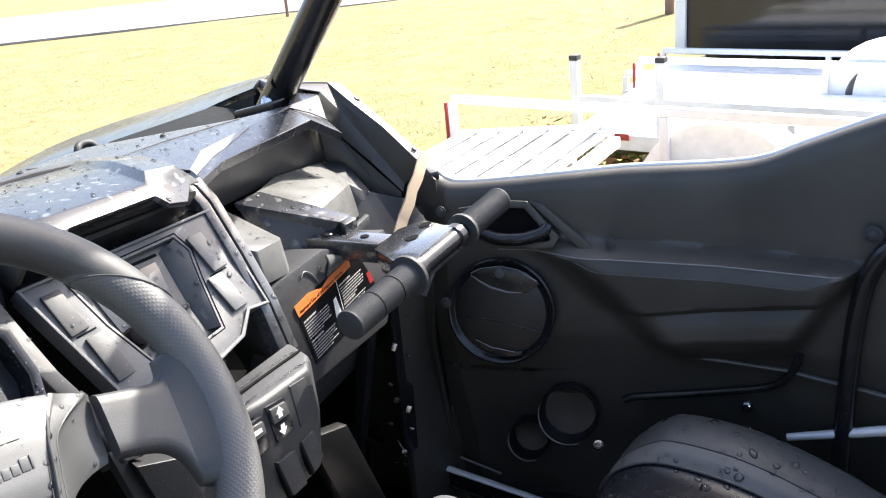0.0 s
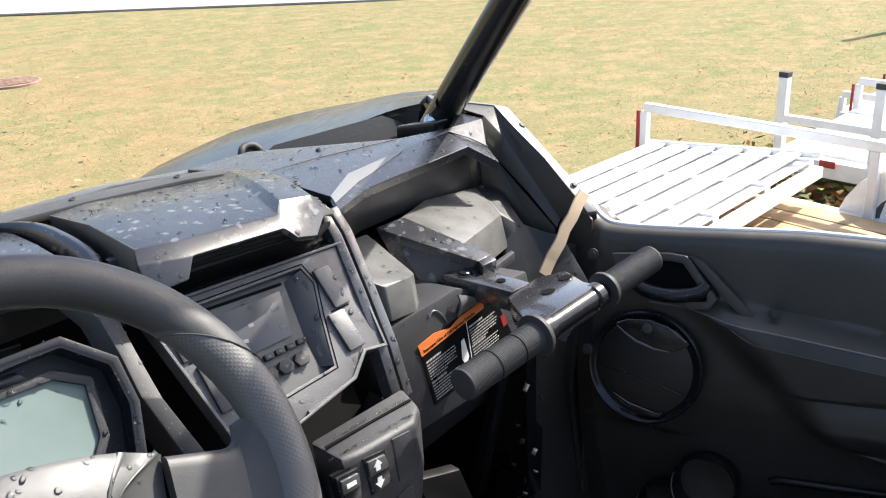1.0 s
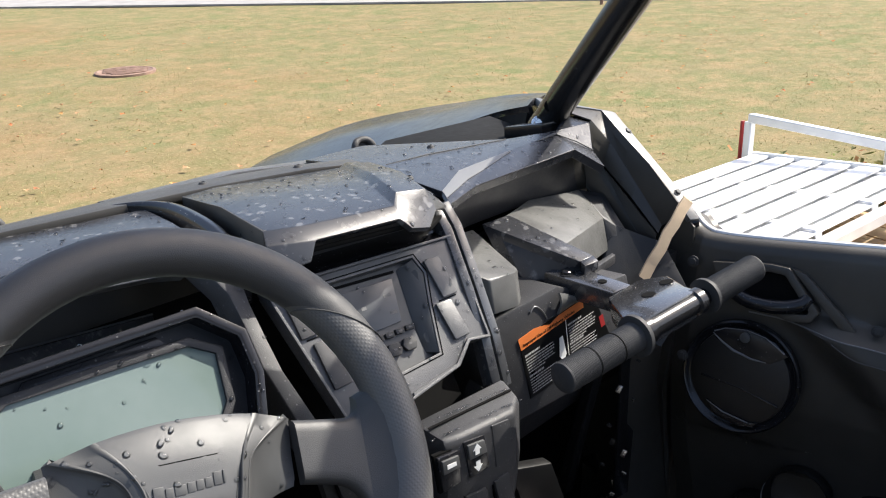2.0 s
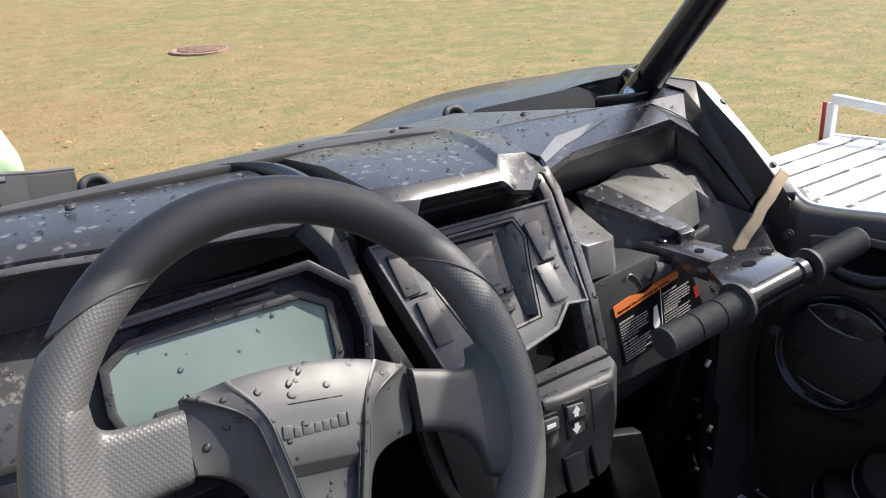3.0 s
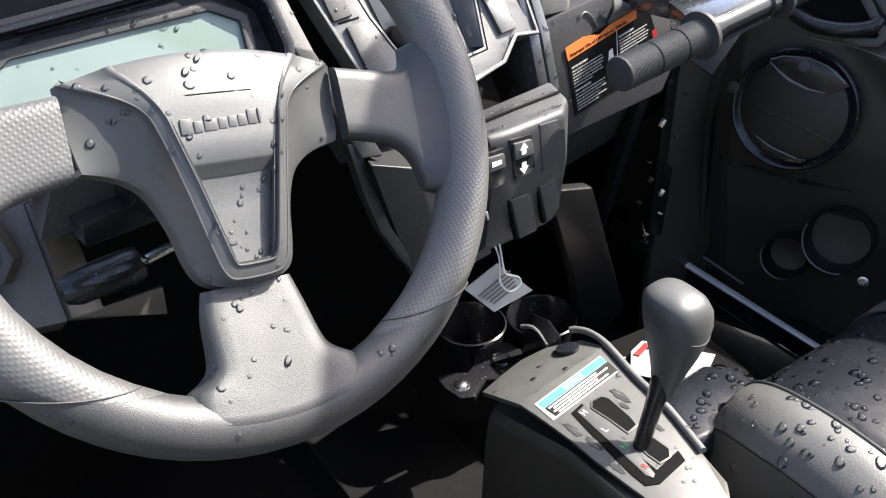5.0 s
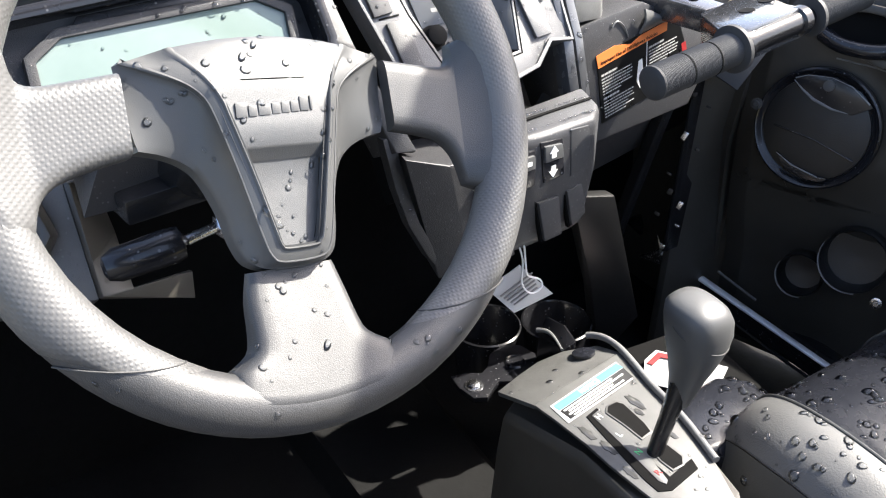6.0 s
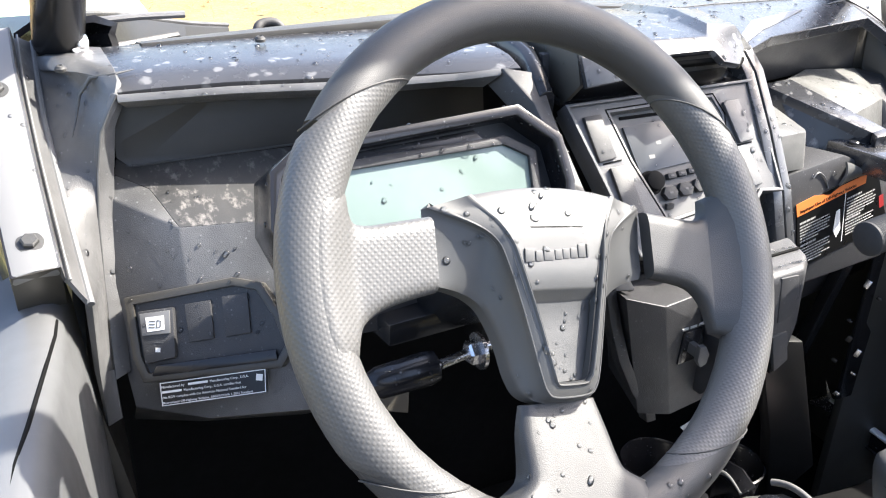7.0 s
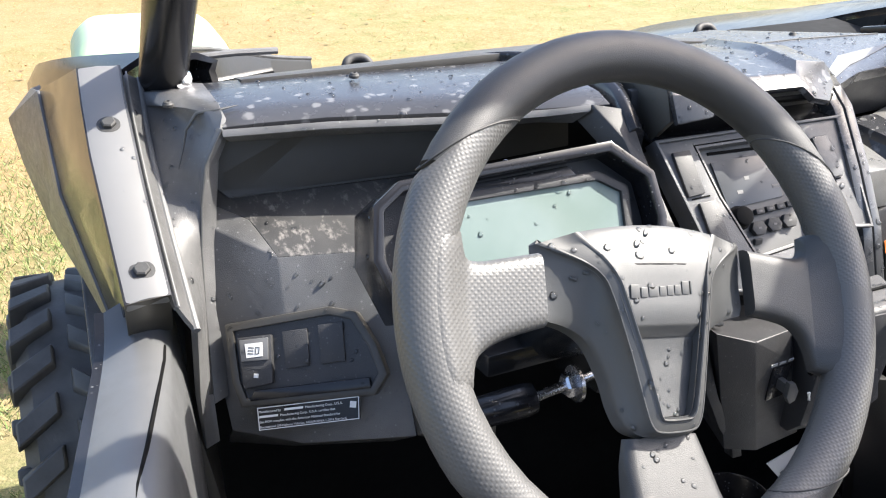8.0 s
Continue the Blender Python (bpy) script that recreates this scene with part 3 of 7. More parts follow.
    part("top_crease", tube([(0.690, 0.999, 1.3398), (0.760, 1.002, 1.3408), (0.900, 0.999, 1.3402)], [0.0004, 0.0010, 0.0008], 8), "plastic_grey", top2, "thin pale crease across the dash top")
    for p in ((0.672, 0.915, 1.343), (0.80, 1.05, 1.336)):
        screw(p, (0, -0.1, 1), 0.0045, 0.002, "rubber", top2, "push_rivet")
    part("cage_well", facets([[(0.74, 1.15, 1.304), (0.89, 1.06, 1.298), (1.03, 1.045, 1.296), (1.075, 1.15, 1.300), (1.085, 1.27, 1.304), (0.84, 1.24, 1.304)]], 0.005, 0.001), "mat", VEH, "near-black sheet added as the dark well at the foot of the cage")


    ridge = smooth_line([(0.330, 1.085, 1.333), (0.366, 1.050, 1.341), (0.388, 1.000, 1.347), (0.394, 0.930, 1.350), (0.394, 0.860, 1.348), (0.385, 0.815, 1.338), (0.384, 0.790, 1.318)], 4)
    part("dash_ridge", bevel(loft([[p + Vector(o) for o in ((-0.014, 0.004, -0.016), (-0.009, -0.002, -0.001), (-0.003, -0.003, 0.0025), (0.004, -0.003, 0.0015), (0.009, 0.0, -0.006), (0.010, 0.004, -0.030))] for p in ridge]), 0.0012), "gloss", VEH, "glossy black ridge curling over beside the radio cowl", 40)


build_dash_top()


def build_left_dash():
    """Driver's outer dash: a deep open recess over a sloping face with switches."""
    # dark back wall and the hollow's floor, folded down into the face
    part("recess_back", facets([[(-0.008, 0.955, 1.312), (0.12, 0.966, 1.314), (0.26, 0.968, 1.316), (0.40, 0.96, 1.316), (0.40, 0.95, 1.250), (0.189, 0.945, 1.2365), (0.002, 0.947, 1.2365), (-0.008, 0.962, 1.243)]], 0.01, 0.001), "door_black", VEH, "matt black back wall of the dash recess")
    a0, a1, a2 = (-0.008, 0.962, 1.243), (0.002, 0.945, 1.238), (0.33, 0.93, 1.245)
    l0, l1 = (-0.014, 0.930, 1.238), (-0.022, 0.905, 1.2235)
    f0, f1, f2 = (0.030, 0.852, 1.2075), (0.128, 0.827, 1.2105), (0.30, 0.815, 1.2165)
    g0 = (0.014, 0.905, 1.2285)
    c0, c1, c2, c3 = (-0.034, 0.868, 1.150), (0.028, 0.822, 1.140), (0.13, 0.785, 1.147), (0.30, 0.78, 1.147)
    d0, d1, d2 = (-0.036, 0.832, 1.072), (0.028, 0.790, 1.070), (0.13, 0.75, 1.080)
    e0, e1, e2 = (-0.034, 0.815, 1.045), (0.028, 0.772, 1.043), (0.13, 0.733, 1.052)
    n0, n1, n2, n3, n4, n5 = (0.158, 0.83, 1.14), (0.163, 0.80, 1.075), (0.16, 0.74, 1.05), (0.215, 0.742, 1.018), (0.217, 0.745, 1.047), (0.30, 0.83, 1.14)
    h0, h1, h2 = (-0.034, 0.86, 1.0), (0.028, 0.83, 1.0), (0.13, 0.80, 1.0)
    part("shelf_top", facets([[a0, a1, g0, l0], [a1, a2, f2, f1, f0, g0]], 0.006, 0.0015), "streaked", VEH, "floor of the recess marked with pale dried streaks and drops")
    face = part("driver_dash_face", facets([[l0, g0, f0, l1], [l1, f0, c1, c0], [f0, f1, c2, c1], [f1, f2, c3, c2], [c0, c1, d1, d0], [c1, c2, d2, d1], 
                                            [d0, d1, e1, e0], [d1, d2, e2, e1], [e0, e1, h1, h0], [e1, e2, h2, h1]], 0.01, 0.002), "panel", VEH, "grey-black dash face wet with drops")
    part("column_surround", facets([[c2, n0, n1, d2], [d2, n1, n2, e2], [n2, n4, n3, e2], [c2, c3, n5, n0]], 0.006, 0.0015), "door_black", VEH, "open box round the steering column, blackened in place of its shade")
    # the broad end face beside the pillar, folded over a ledge into the recess
    out = [(-0.062, 1.075, 1.330), (-0.065, 1.000, 1.292), (-0.065, 0.940, 1.262), (-0.062, 0.879, 1.232), (-0.058, 0.784, 1.182)]
    mid = [(-0.004, 0.912, 1.322), (-0.023, 0.909, 1.288), (-0.031, 0.902, 1.250), (-0.037, 0.888, 1.210), (-0.041, 0.868, 1.160)]
    inn = [(0.004, 0.925, 1.312), (-0.008, 0.922, 1.288), (-0.014, 0.917, 1.250), (-0.021, 0.900, 1.210), (-0.026, 0.876, 1.165)]
    deep = [(0.004, 0.955, 1.309), (-0.007, 0.955, 1.283), (-0.013, 0.945, 1.238)]
    rows = [[Vector(p) for p in line] for line in (
        ((-0.072, 1.200, 1.268), (-0.060, 1.200, 1.277), (-0.035, 1.200, 1.284), (-0.010, 1.200, 1.288), (0.0, 1.200, 1.289)),
        ((-0.067, 1.110, 1.316), (-0.056, 1.100, 1.322), (-0.035, 1.085, 1.326), (-0.010, 1.070, 1.330), (0.0, 1.060, 1.331)),
        ((-0.063, 1.062, 1.326), (-0.052, 1.030, 1.333), (-0.032, 1.000, 1.337), (-0.010, 0.965, 1.338), (0.0, 0.950, 1.338)),
        ((-0.063, 1.045, 1.316), (-0.050, 1.000, 1.326), (-0.032, 0.965, 1.332), (-0.012, 0.935, 1.333), (-0.001, 0.922, 1.332)))]
    for a, b in list(zip(smooth_line(out, 4), smooth_line(mid, 4)))[1:]:
        rows.append([a.lerp(b, w) + Vector((0.002, -0.003, 0.003)) * math.sin(math.pi * w) for w in (0, 0.2, 0.5, 0.85, 1)])
    rows += [[Vector(a).lerp(Vector(b), w) for w in (0, 0.2, 0.5, 0.85, 1)] for a, b in (((-0.060, 0.815, 1.090), (-0.047, 0.825, 1.085)), ((-0.060, 0.815, 1.030), (-0.047, 0.81, 1.04)))]
    part("dash_end_panel", sheet(rows, 0.006, 0.0), "panel", VEH, "grey-black end face of the dash flowing into its top", 60)
    part("jamb_edge", tube(mid, [0.0010, 0.0014, 0.0014, 0.0012, 0.0010], 8), "plastic_grey", VEH, "thin paler edge of the recess jamb")
    polys = [[mid[k], inn[k], inn[k + 1], mid[k + 1]] for k in range(4)] + [[inn[k], deep[k], deep[k + 1], inn[k + 1]] for k in range(2)]
    polys.append([mid[4], inn[4], (-0.032, 0.828, 1.078), (-0.047, 0.822, 1.075)])
    part("recess_jamb", facets(polys, 0.006, 0.0010), "panel", VEH, "chamfered jamb of the dash recess", 18)
    part("end_crease", tube([(0.018, 0.942, 1.3360), (0.000, 0.936, 1.3350), (-0.022, 0.944, 1.3308), (-0.034, 0.948, 1.3143), (-0.040, 0.940, 1.2955), (-0.046, 0.935, 1.2787)], [0.0004, 0.0014, 0.0020, 0.0020, 0.0014, 0.0004], 8), "plastic_grey", VEH, "pale raised crease across the dash corner")
    part("recess_fold", tube([(0.004, 0.943, 1.2395), (0.10, 0.941, 1.2415), (0.189, 0.940, 1.2425), (0.33, 0.929, 1.2465)], 0.0013, 6), "plastic_grey", VEH, "worn fold at the back of the recess, its highlight painted pale")
    # the rim over the recess, and the rib into which it turns
    up = [(-0.004, 0.912, 1.322), (0.10, 0.898, 1.324), (0.21, 0.872, 1.325), (0.31, 0.842, 1.331), (0.349, 0.822, 1.338)]
    lo = [(0.004, 0.925, 1.312), (0.10, 0.915, 1.312), (0.21, 0.892, 1.312), (0.31, 0.866, 1.318), (0.338, 0.838, 1.322)]
    part("recess_rim", facets([[up[k], up[k + 1], lo[k + 1], lo[k]] for k in range(4)], 0.008, 0.0015), "panel", VEH, "folded rim over the recess")
    ra = [(0.349, 0.822, 1.338), (0.364, 0.781, 1.312), (0.367, 0.751, 1.283), (0.367, 0.719, 1.253), (0.395, 0.66, 1.16)]
    rb = [(0.383, 0.806, 1.334), (0.381, 0.771, 1.300), (0.382, 0.740, 1.272), (0.384, 0.714, 1.247), (0.414, 0.655, 1.16)]
    part("dash_brace", bevel(loft([[Vector(p) + Vector(o) for o in ((-0.006, 0.012, 0), (-0.006, -0.003, 0.002), (0.006, -0.003, 0.002), (0.006, 0.012, 0))] for p in ((0.392, 0.672, 1.170), (0.399, 0.660, 1.120), (0.410, 0.655, 1.081), (0.437, 0.662, 1.032), (0.466, 0.670, 0.993), (0.474, 0.675, 0.975))]), 0.0015), "plastic", VEH, "narrow black brace running down under the dash")
    rc = [(x + 0.003, y + 0.034, z - 0.010) for x, y, z in rb]
    rz = [(0.338, 0.838, 1.322)] + [(x - 0.010, y + 0.026, z - 0.014) for x, y, z in ra[1:]]
    polys = []
    for k in range(4):
        polys += [[ra[k], rb[k], rb[k + 1], ra[k + 1]], [rb[k], rc[k], rc[k + 1], rb[k + 1]], [rz[k], ra[k], ra[k + 1], rz[k + 1]]]
    part("dash_rib", facets(polys, 0.006, 0.0015), "plastic", VEH, "grained black rib beside the middle stack")
    P = Plane((0.0154, 0.8039, 1.129), (-0.404, -0.765, 0.501))
    pan = [(-0.052, 0.022), (0.045, 0.045), (0.07, 0.042), (0.09, 0.015), (0.103, -0.012), (0.094, -0.03), (-0.03, -0.05), (-0.04, -0.03)]
    part("switch_panel", P.ring(grow(pan, 0.003), grow(pan, -0.005), -0.02, 0.002, 0.002), "door_black", face, "black switch panel surround")
    part("switch_panel_base", P.plate(pan, -0.02, -0.003), "plastic", face)
    part("light_switch", P.plate([(-0.041, 0.012), (-0.008, 0.018), (-0.002, -0.028), (-0.030, -0.036)], -0.004, 0.005, 0.002), "plastic", face, "black rocker switch for the lights")
    part("switch_lens", P.plate([(-0.038, 0.010), (-0.010, 0.015), (-0.008, -0.006), (-0.034, -0.010)], 0.005, 0.0068, 0.0008), "strip", face, "pale satin half of the rocker")
    part("switch_icon", P.plate([(-0.032, 0.007), (-0.015, 0.010), (-0.0135, -0.003), (-0.029, -0.006)], 0.0068, 0.0072), "white", face)
    for k in range(3):
        part("lamp_mark", P.rect(-0.028, -0.002 + 0.0028 * k, -0.0225, -0.0012 + 0.0028 * k, 0.0072, 0.0075), "plastic_grey", face)
    part("lamp_mark", P.ring([(-0.021, -0.002), (-0.017, -0.001), (-0.017, 0.005), (-0.021, 0.0055)], [(-0.0203, -0.0013), (-0.0177, -0.0005), (-0.0177, 0.0045), (-0.0203, 0.0048)], 0.0072, 0.0075), "plastic_grey", face)
    part("lamp_mark", P.rect(-0.021, -0.024, -0.0165, -0.020, 0.005, 0.0055), "white", face)
    part("lamp_mark", P.rect(-0.023, -0.0155, -0.0145, -0.0145, 0.005, 0.0055), "plastic_grey", face)
    for u in (0.0, 0.034):
        o = [(u + 0.001, 0.021 + u * 0.25), (u + 0.025, 0.026 + u * 0.25), (u + 0.031, -0.009 + u * 0.2), (u + 0.008, -0.014 + u * 0.2)]
        part("switch_blank", P.plate(o, -0.006, 0.0, 0.001), "plastic", face, "blank switch cover")
    part("panel_sill", P.plate([(-0.02, -0.036), (0.09, -0.016), (0.092, -0.026), (-0.024, -0.047)], -0.004, 0.004, 0.002), "gloss", face)
    part("maker_plate", P.plate([(-0.017, -0.052), (0.081, -0.034), (0.083, -0.056), (-0.013, -0.074)], -0.004, 0.0012), "label", face, "black maker's plate with four lines of small print")
    o4 = [(-0.0165, -0.0525), (0.0805, -0.0345), (0.0825, -0.0555), (-0.0125, -0.0735)]
    part("plate_border", P.ring(o4, grow(o4, -0.0008), 0.0008, 0.0015), "white", face)
    words = (((0.0, "Manufactured by"), (0.0445, "Manufacturing Corp., U.S.A.")), ((0.020, "Manufacturing Corp., U.S.A. certifies that"),), ((0.0, "this ROV complies with the American National Standard for"),), ((0.0, "Recreational Off-Highway Vehicles, ANSI/ROHVA 1-2016 Standard."),))
    for i, line in enumerate(words):
        u0, v0 = -0.0145 + 0.0009 * i, -0.0575 - 0.0047 * i
        for du, body in line:
            write(P, u0 + du, v0 + du * 0.185, body, 0.0032 if i < 3 else 0.00305, 0.0014, "white", face, 0.185)
    for du, v0 in ((0.0245, -0.0575), (0.0009, -0.0622)):
        u0 = -0.0145 + du
        part("print_bar", P.plate([(u0, v0 + du * 0.185), (u0 + 0.018, v0 + (du + 0.018) * 0.185), (u0 + 0.018, v0 + 0.0021 + (du + 0.018) * 0.185), (u0, v0 + 0.0021 + du * 0.185)], 0.0012, 0.0016), "white", face)
    part("print_square", P.rect(0.0725, -0.0455, 0.0785, -0.0395, 0.0012, 0.0016), "white", face)
    return face


left_face = build_left_dash()


def build_cluster():
    K = Plane((0.22, 0.71, 1.29), (0, -0.867, 0.498))
    hood = [(-0.135, 0.012), (-0.112, 0.028), (0.088, 0.040), (0.124, 0.010), (0.128, -0.03), (0.118, -0.075), (-0.125, -0.08), (-0.142, -0.03)]
    scr = [(-0.100, -0.006), (-0.078, 0.008), (0.076, 0.012), (0.098, -0.001), (0.095, -0.045), (0.085, -0.06), (-0.095, -0.06), (-0.102, -0.04)]
    c = part("instrument_display", K.ring(grow(hood, 0.004), grow(hood, -0.006), -0.05, 0.016, 0.003), "gloss", VEH, "black hooded digital instrument cluster")
    part("housing", K.plate(hood, -0.055, -0.012), "plastic", c)
    part("screen_bezel", K.ring(grow(scr, 0.008), grow(scr, 0.0), -0.012, 0.002, 0.0015), "plastic", c)
    part("screen", K.plate(scr, -0.010, -0.002), "screen", c, "pale blue-green liquid crystal screen")
    part("warning_lamp_strip", K.plate([(-0.07, 0.013), (-0.062, 0.023), (0.052, 0.029), (0.06, 0.019)], -0.012, -0.004, 0.001), "gloss", c, "dark warning lamp strip over the screen")
    part("column_shroud", loft([[(0.20 + a * (0.085 - k * 0.02), 0.62 + k * 0.14, 1.235 + b * 0.035 - k * 0.02) for a, b in ((-1, -1), (-0.7, 0.6), (0.7, 0.6), (1, -1))] for k in (0, 1)]), "plastic", c)


build_cluster()


def build_stack():
    """The middle of the dash: brow, radio panel, cubby and switch console."""
    # cowl: a broad top falling to a folded brow, with a raised shoulder on the right
    A = {"lt": (0.409, 0.785, 1.366), "fold": (0.452, 0.775, 1.366), "tr": (0.559, 0.775, 1.364), "lf": (0.402, 0.764, 1.358), "fr": (0.455, 0.760, 1.353), "lr": (0.556, 0.758, 1.354),
         "br": (0.443, 0.750, 1.335), "bl": (0.404, 0.752, 1.331), "lm": (0.412, 0.90, 1.3625), "fm": (0.458, 0.90, 1.364), "tm": (0.588, 0.88, 1.362), "lb": (0.418, 1.04, 1.340), "fb": (0.464, 1.045, 1.342), "tb": (0.640, 1.04, 1.336),
         "stl": (0.575, 0.795, 1.3715), "str": (0.617, 0.799, 1.366), "sr": (0.620, 0.782, 1.344), "sbr": (0.594, 0.757, 1.336), "sb": (0.566, 0.750, 1.343),
         "sml": (0.600, 0.885, 1.3685), "smr": (0.640, 0.885, 1.364), "sbl": (0.648, 1.035, 1.343), "sbb": (0.682, 1.030, 1.339), "rd": (0.648, 0.80, 1.338), "rm": (0.655, 0.885, 1.345), "re": (0.69, 1.03, 1.33)}
    polys = [("lt", "fold", "fm", "lm"), ("fold", "tr", "tm", "fm"), ("lm", "fm", "fb", "lb"), ("fm", "tm", "tb", "fb"), ("lt", "lf", "fr", "fold"), ("lf", "bl", "br", "fr"), ("fold", "fr", "lr", "tr"),
             ("tr", "lr", "stl"), ("lr", "sb", "sbr", "sr", "str", "stl"), ("tr", "stl", "sml", "tm"), ("stl", "str", "smr", "sml"), ("tm", "sml", "sbl", "tb"), ("sml", "smr", "sbb", "sbl"), ("str", "sr", "rd"), ("str", "rd", "rm", "smr"), ("smr", "rm", "re", "sbb")]
    cowl = part("cowl", facets([[A[k] for k in p] for p in polys], 0.008, 0.0018), "spotted", VEH, "glossy black cowl over the radio, dusty and water-spotted", 20)
    part("cowl_side", prism([A["lt"], A["lm"], A["lb"], (0.418, 1.04, 1.30), (0.408, 0.80, 1.30), (0.404, 0.765, 1.33)], (0.006, 0, 0), 0.001), "door_black", cowl)
    part("brow_hollow", prism([(0.40, 0.83, 1.345), (0.655, 0.84, 1.345), (0.65, 0.835, 1.298), (0.40, 0.825, 1.300)], (0, 0.01, 0), 0.002), "plastic", cowl)
    part("brow_floor", prism([(0.405, 0.83, 1.308), (0.645, 0.84, 1.309), (0.640, 0.792, 1.3065), (0.41, 0.786, 1.3055)], (0, 0, -0.01), 0.001), "gloss", cowl, "wet glossy ledge under the brow")
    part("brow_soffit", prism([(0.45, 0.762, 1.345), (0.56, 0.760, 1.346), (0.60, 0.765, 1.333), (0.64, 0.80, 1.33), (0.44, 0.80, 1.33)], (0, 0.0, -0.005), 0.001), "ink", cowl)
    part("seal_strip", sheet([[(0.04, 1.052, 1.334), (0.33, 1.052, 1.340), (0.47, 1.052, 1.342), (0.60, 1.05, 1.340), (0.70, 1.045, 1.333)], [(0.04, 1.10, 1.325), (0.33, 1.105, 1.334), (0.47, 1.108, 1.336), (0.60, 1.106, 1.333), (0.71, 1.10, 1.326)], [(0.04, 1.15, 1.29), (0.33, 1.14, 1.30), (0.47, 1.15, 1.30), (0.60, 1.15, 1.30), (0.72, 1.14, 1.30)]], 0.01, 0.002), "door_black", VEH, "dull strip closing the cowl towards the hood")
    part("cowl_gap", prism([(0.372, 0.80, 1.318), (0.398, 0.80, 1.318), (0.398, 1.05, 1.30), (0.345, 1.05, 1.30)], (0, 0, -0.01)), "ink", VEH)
    for p in ((0.462, 1.082, 1.338), (0.598, 1.080, 1.336)):
        screw(p, (0, 0, 1), 0.0055, 0.0025, "rubber", cowl, "push_rivet")
    R = Plane((0.54, 0.744, 1.254), (0.0, -0.798, 0.603))
    outline = [(-0.135, 0.062), (0.100, 0.066), (0.096, -0.055), (0.07, -0.052), (0.045, -0.075), (-0.06, -0.10), (-0.098, -0.095)]
    hole = [(-0.088, 0.052), (0.043, 0.055), (0.050, 0.035), (0.041, 0.0), (0.030, -0.056), (-0.052, -0.066), (-0.076, 0.0)]
    pan = part("radio_panel", R.ring(outline, hole, -0.03, -0.003, 0.0012), "panel", VEH, "black middle dash panel holding the radio")
    part("panel_edge", R.ring(grow(outline, 0.003), grow(outline, 0.0), -0.02, 0.0005, 0.0008), "panel", pan)
    part("panel_groove", R.ring(grow(hole, 0.0042), grow(hole, 0.0028), -0.004, -0.0026), "ink", pan)
    part("radio_body", R.plate(grow(hole, 0.002), -0.03, -0.016), "plastic_grey", pan, "black marine radio set into the dash")
    part("radio_display", R.plate([(-0.070, 0.038), (0.014, 0.041), (0.006, -0.008), (-0.064, -0.013)], -0.016, -0.0135, 0.0005), "display", pan, "blank grey radio display")
    for u, v, w in ((-0.035, 0.015, 0.006), (-0.004, 0.022, 0.009), (-0.003, 0.002, 0.009), (-0.048, 0.001, 0.007)):
        part("display_mark", R.rect(u, v, u + w, v + 0.004, -0.0135, -0.0132), "hub", pan)
    part("slot_row", R.rect(-0.070, 0.0465, 0.02, 0.0495, -0.016, -0.0145), "ink", pan)
    part("radio_cheek", facets([[R.at(*q) for q in p] for p in (((0.042, 0.053, -0.004), (0.024, 0.049, -0.0155), (0.019, -0.018, -0.0155), (0.040, 0.0, -0.004), (0.049, 0.035, -0.004)), ((0.040, 0.0, -0.004), (0.019, -0.018, -0.0155), (0.021, -0.050, -0.0155), (0.030, -0.055, -0.004)))], 0.002, 0.0008), "plastic_grey", pan, "sloping cheek beside the radio")
    part("tuning_knob", lathe([(-0.002, 0.013), (0.002, 0.013), (0.003, 0.0105), (0.012, 0.0100), (0.013, 0.008)], R.at(-0.055, -0.024, -0.015), R.n, 24), "mat", pan, "black tuning knob")
    for i in range(4):
        u, v = -0.034 + 0.0135 * i, -0.0235 + i * 0.001
        part("radio_button", R.rect(u, v, u + 0.0105, v + 0.006, -0.016, -0.010, 0.001), "rubber", pan)
        part("button_mark", R.rect(u + 0.003, v + 0.002, u + 0.0075, v + 0.0038, -0.010, -0.0097), "hub", pan)
    for i in range(3):
        u, v = -0.036 + 0.02 * i, -0.038 + 0.0015 * i
        part("radio_key", R.plate([(u - 0.0095, v), (u - 0.0055, v + 0.007), (u + 0.0055, v + 0.007), (u + 0.0095, v), (u + 0.0055, v - 0.007), (u - 0.0055, v - 0.007)], -0.016, -0.0095, 0.0012), "rubber", pan)
        part("button_mark", R.rect(u - 0.002, v - 0.001, u + 0.002, v + 0.001, -0.0095, -0.0092), "hub", pan)
    for a in (R.at(-0.056, -0.046, -0.014), R.at(-0.040, -0.051, -0.014)):
        part("radio_button", box(a, (0.009, 0.004, 0.006), None, 0.0008), "rubber", pan)
    for u0, v0, v1 in ((-0.121, 0.004, 0.050), (-0.106, -0.055, -0.005), (0.056, 0.002, 0.047), (0.050, -0.047, -0.004)):
        lean = -0.002 if u0 < 0 else -0.004
        o = [(u0 + lean, v1), (u0 + 0.021 + lean, v1 + 0.001), (u0 + 0.024, v0), (u0 + 0.003, v0 - 0.002)]
        part("switch_blank", R.plate(o, -0.003, 0.002, 0.0018), "plastic" if u0 < 0 else "wet_pad", pan, "blank pad wet with fine drops")
    part("pad_slit", R.plate([(-0.112, -0.0005), (-0.090, 0.001), (-0.090, 0.0026), (-0.112, 0.0011)], -0.003, -0.0022), "ink", pan)
    part("pad_slit", R.plate([(0.054, -0.0022), (0.078, -0.0007), (0.078, 0.0007), (0.054, -0.0008)], -0.003, -0.0022), "ink", pan)
    # cubby under the radio: a near-black slab painted as its shade
    part("cubby", R.rect(-0.10, -0.16, 0.10, -0.03, -0.14, -0.11), "ink", VEH, "near-black slab painted as the shade in the cubby under the radio")
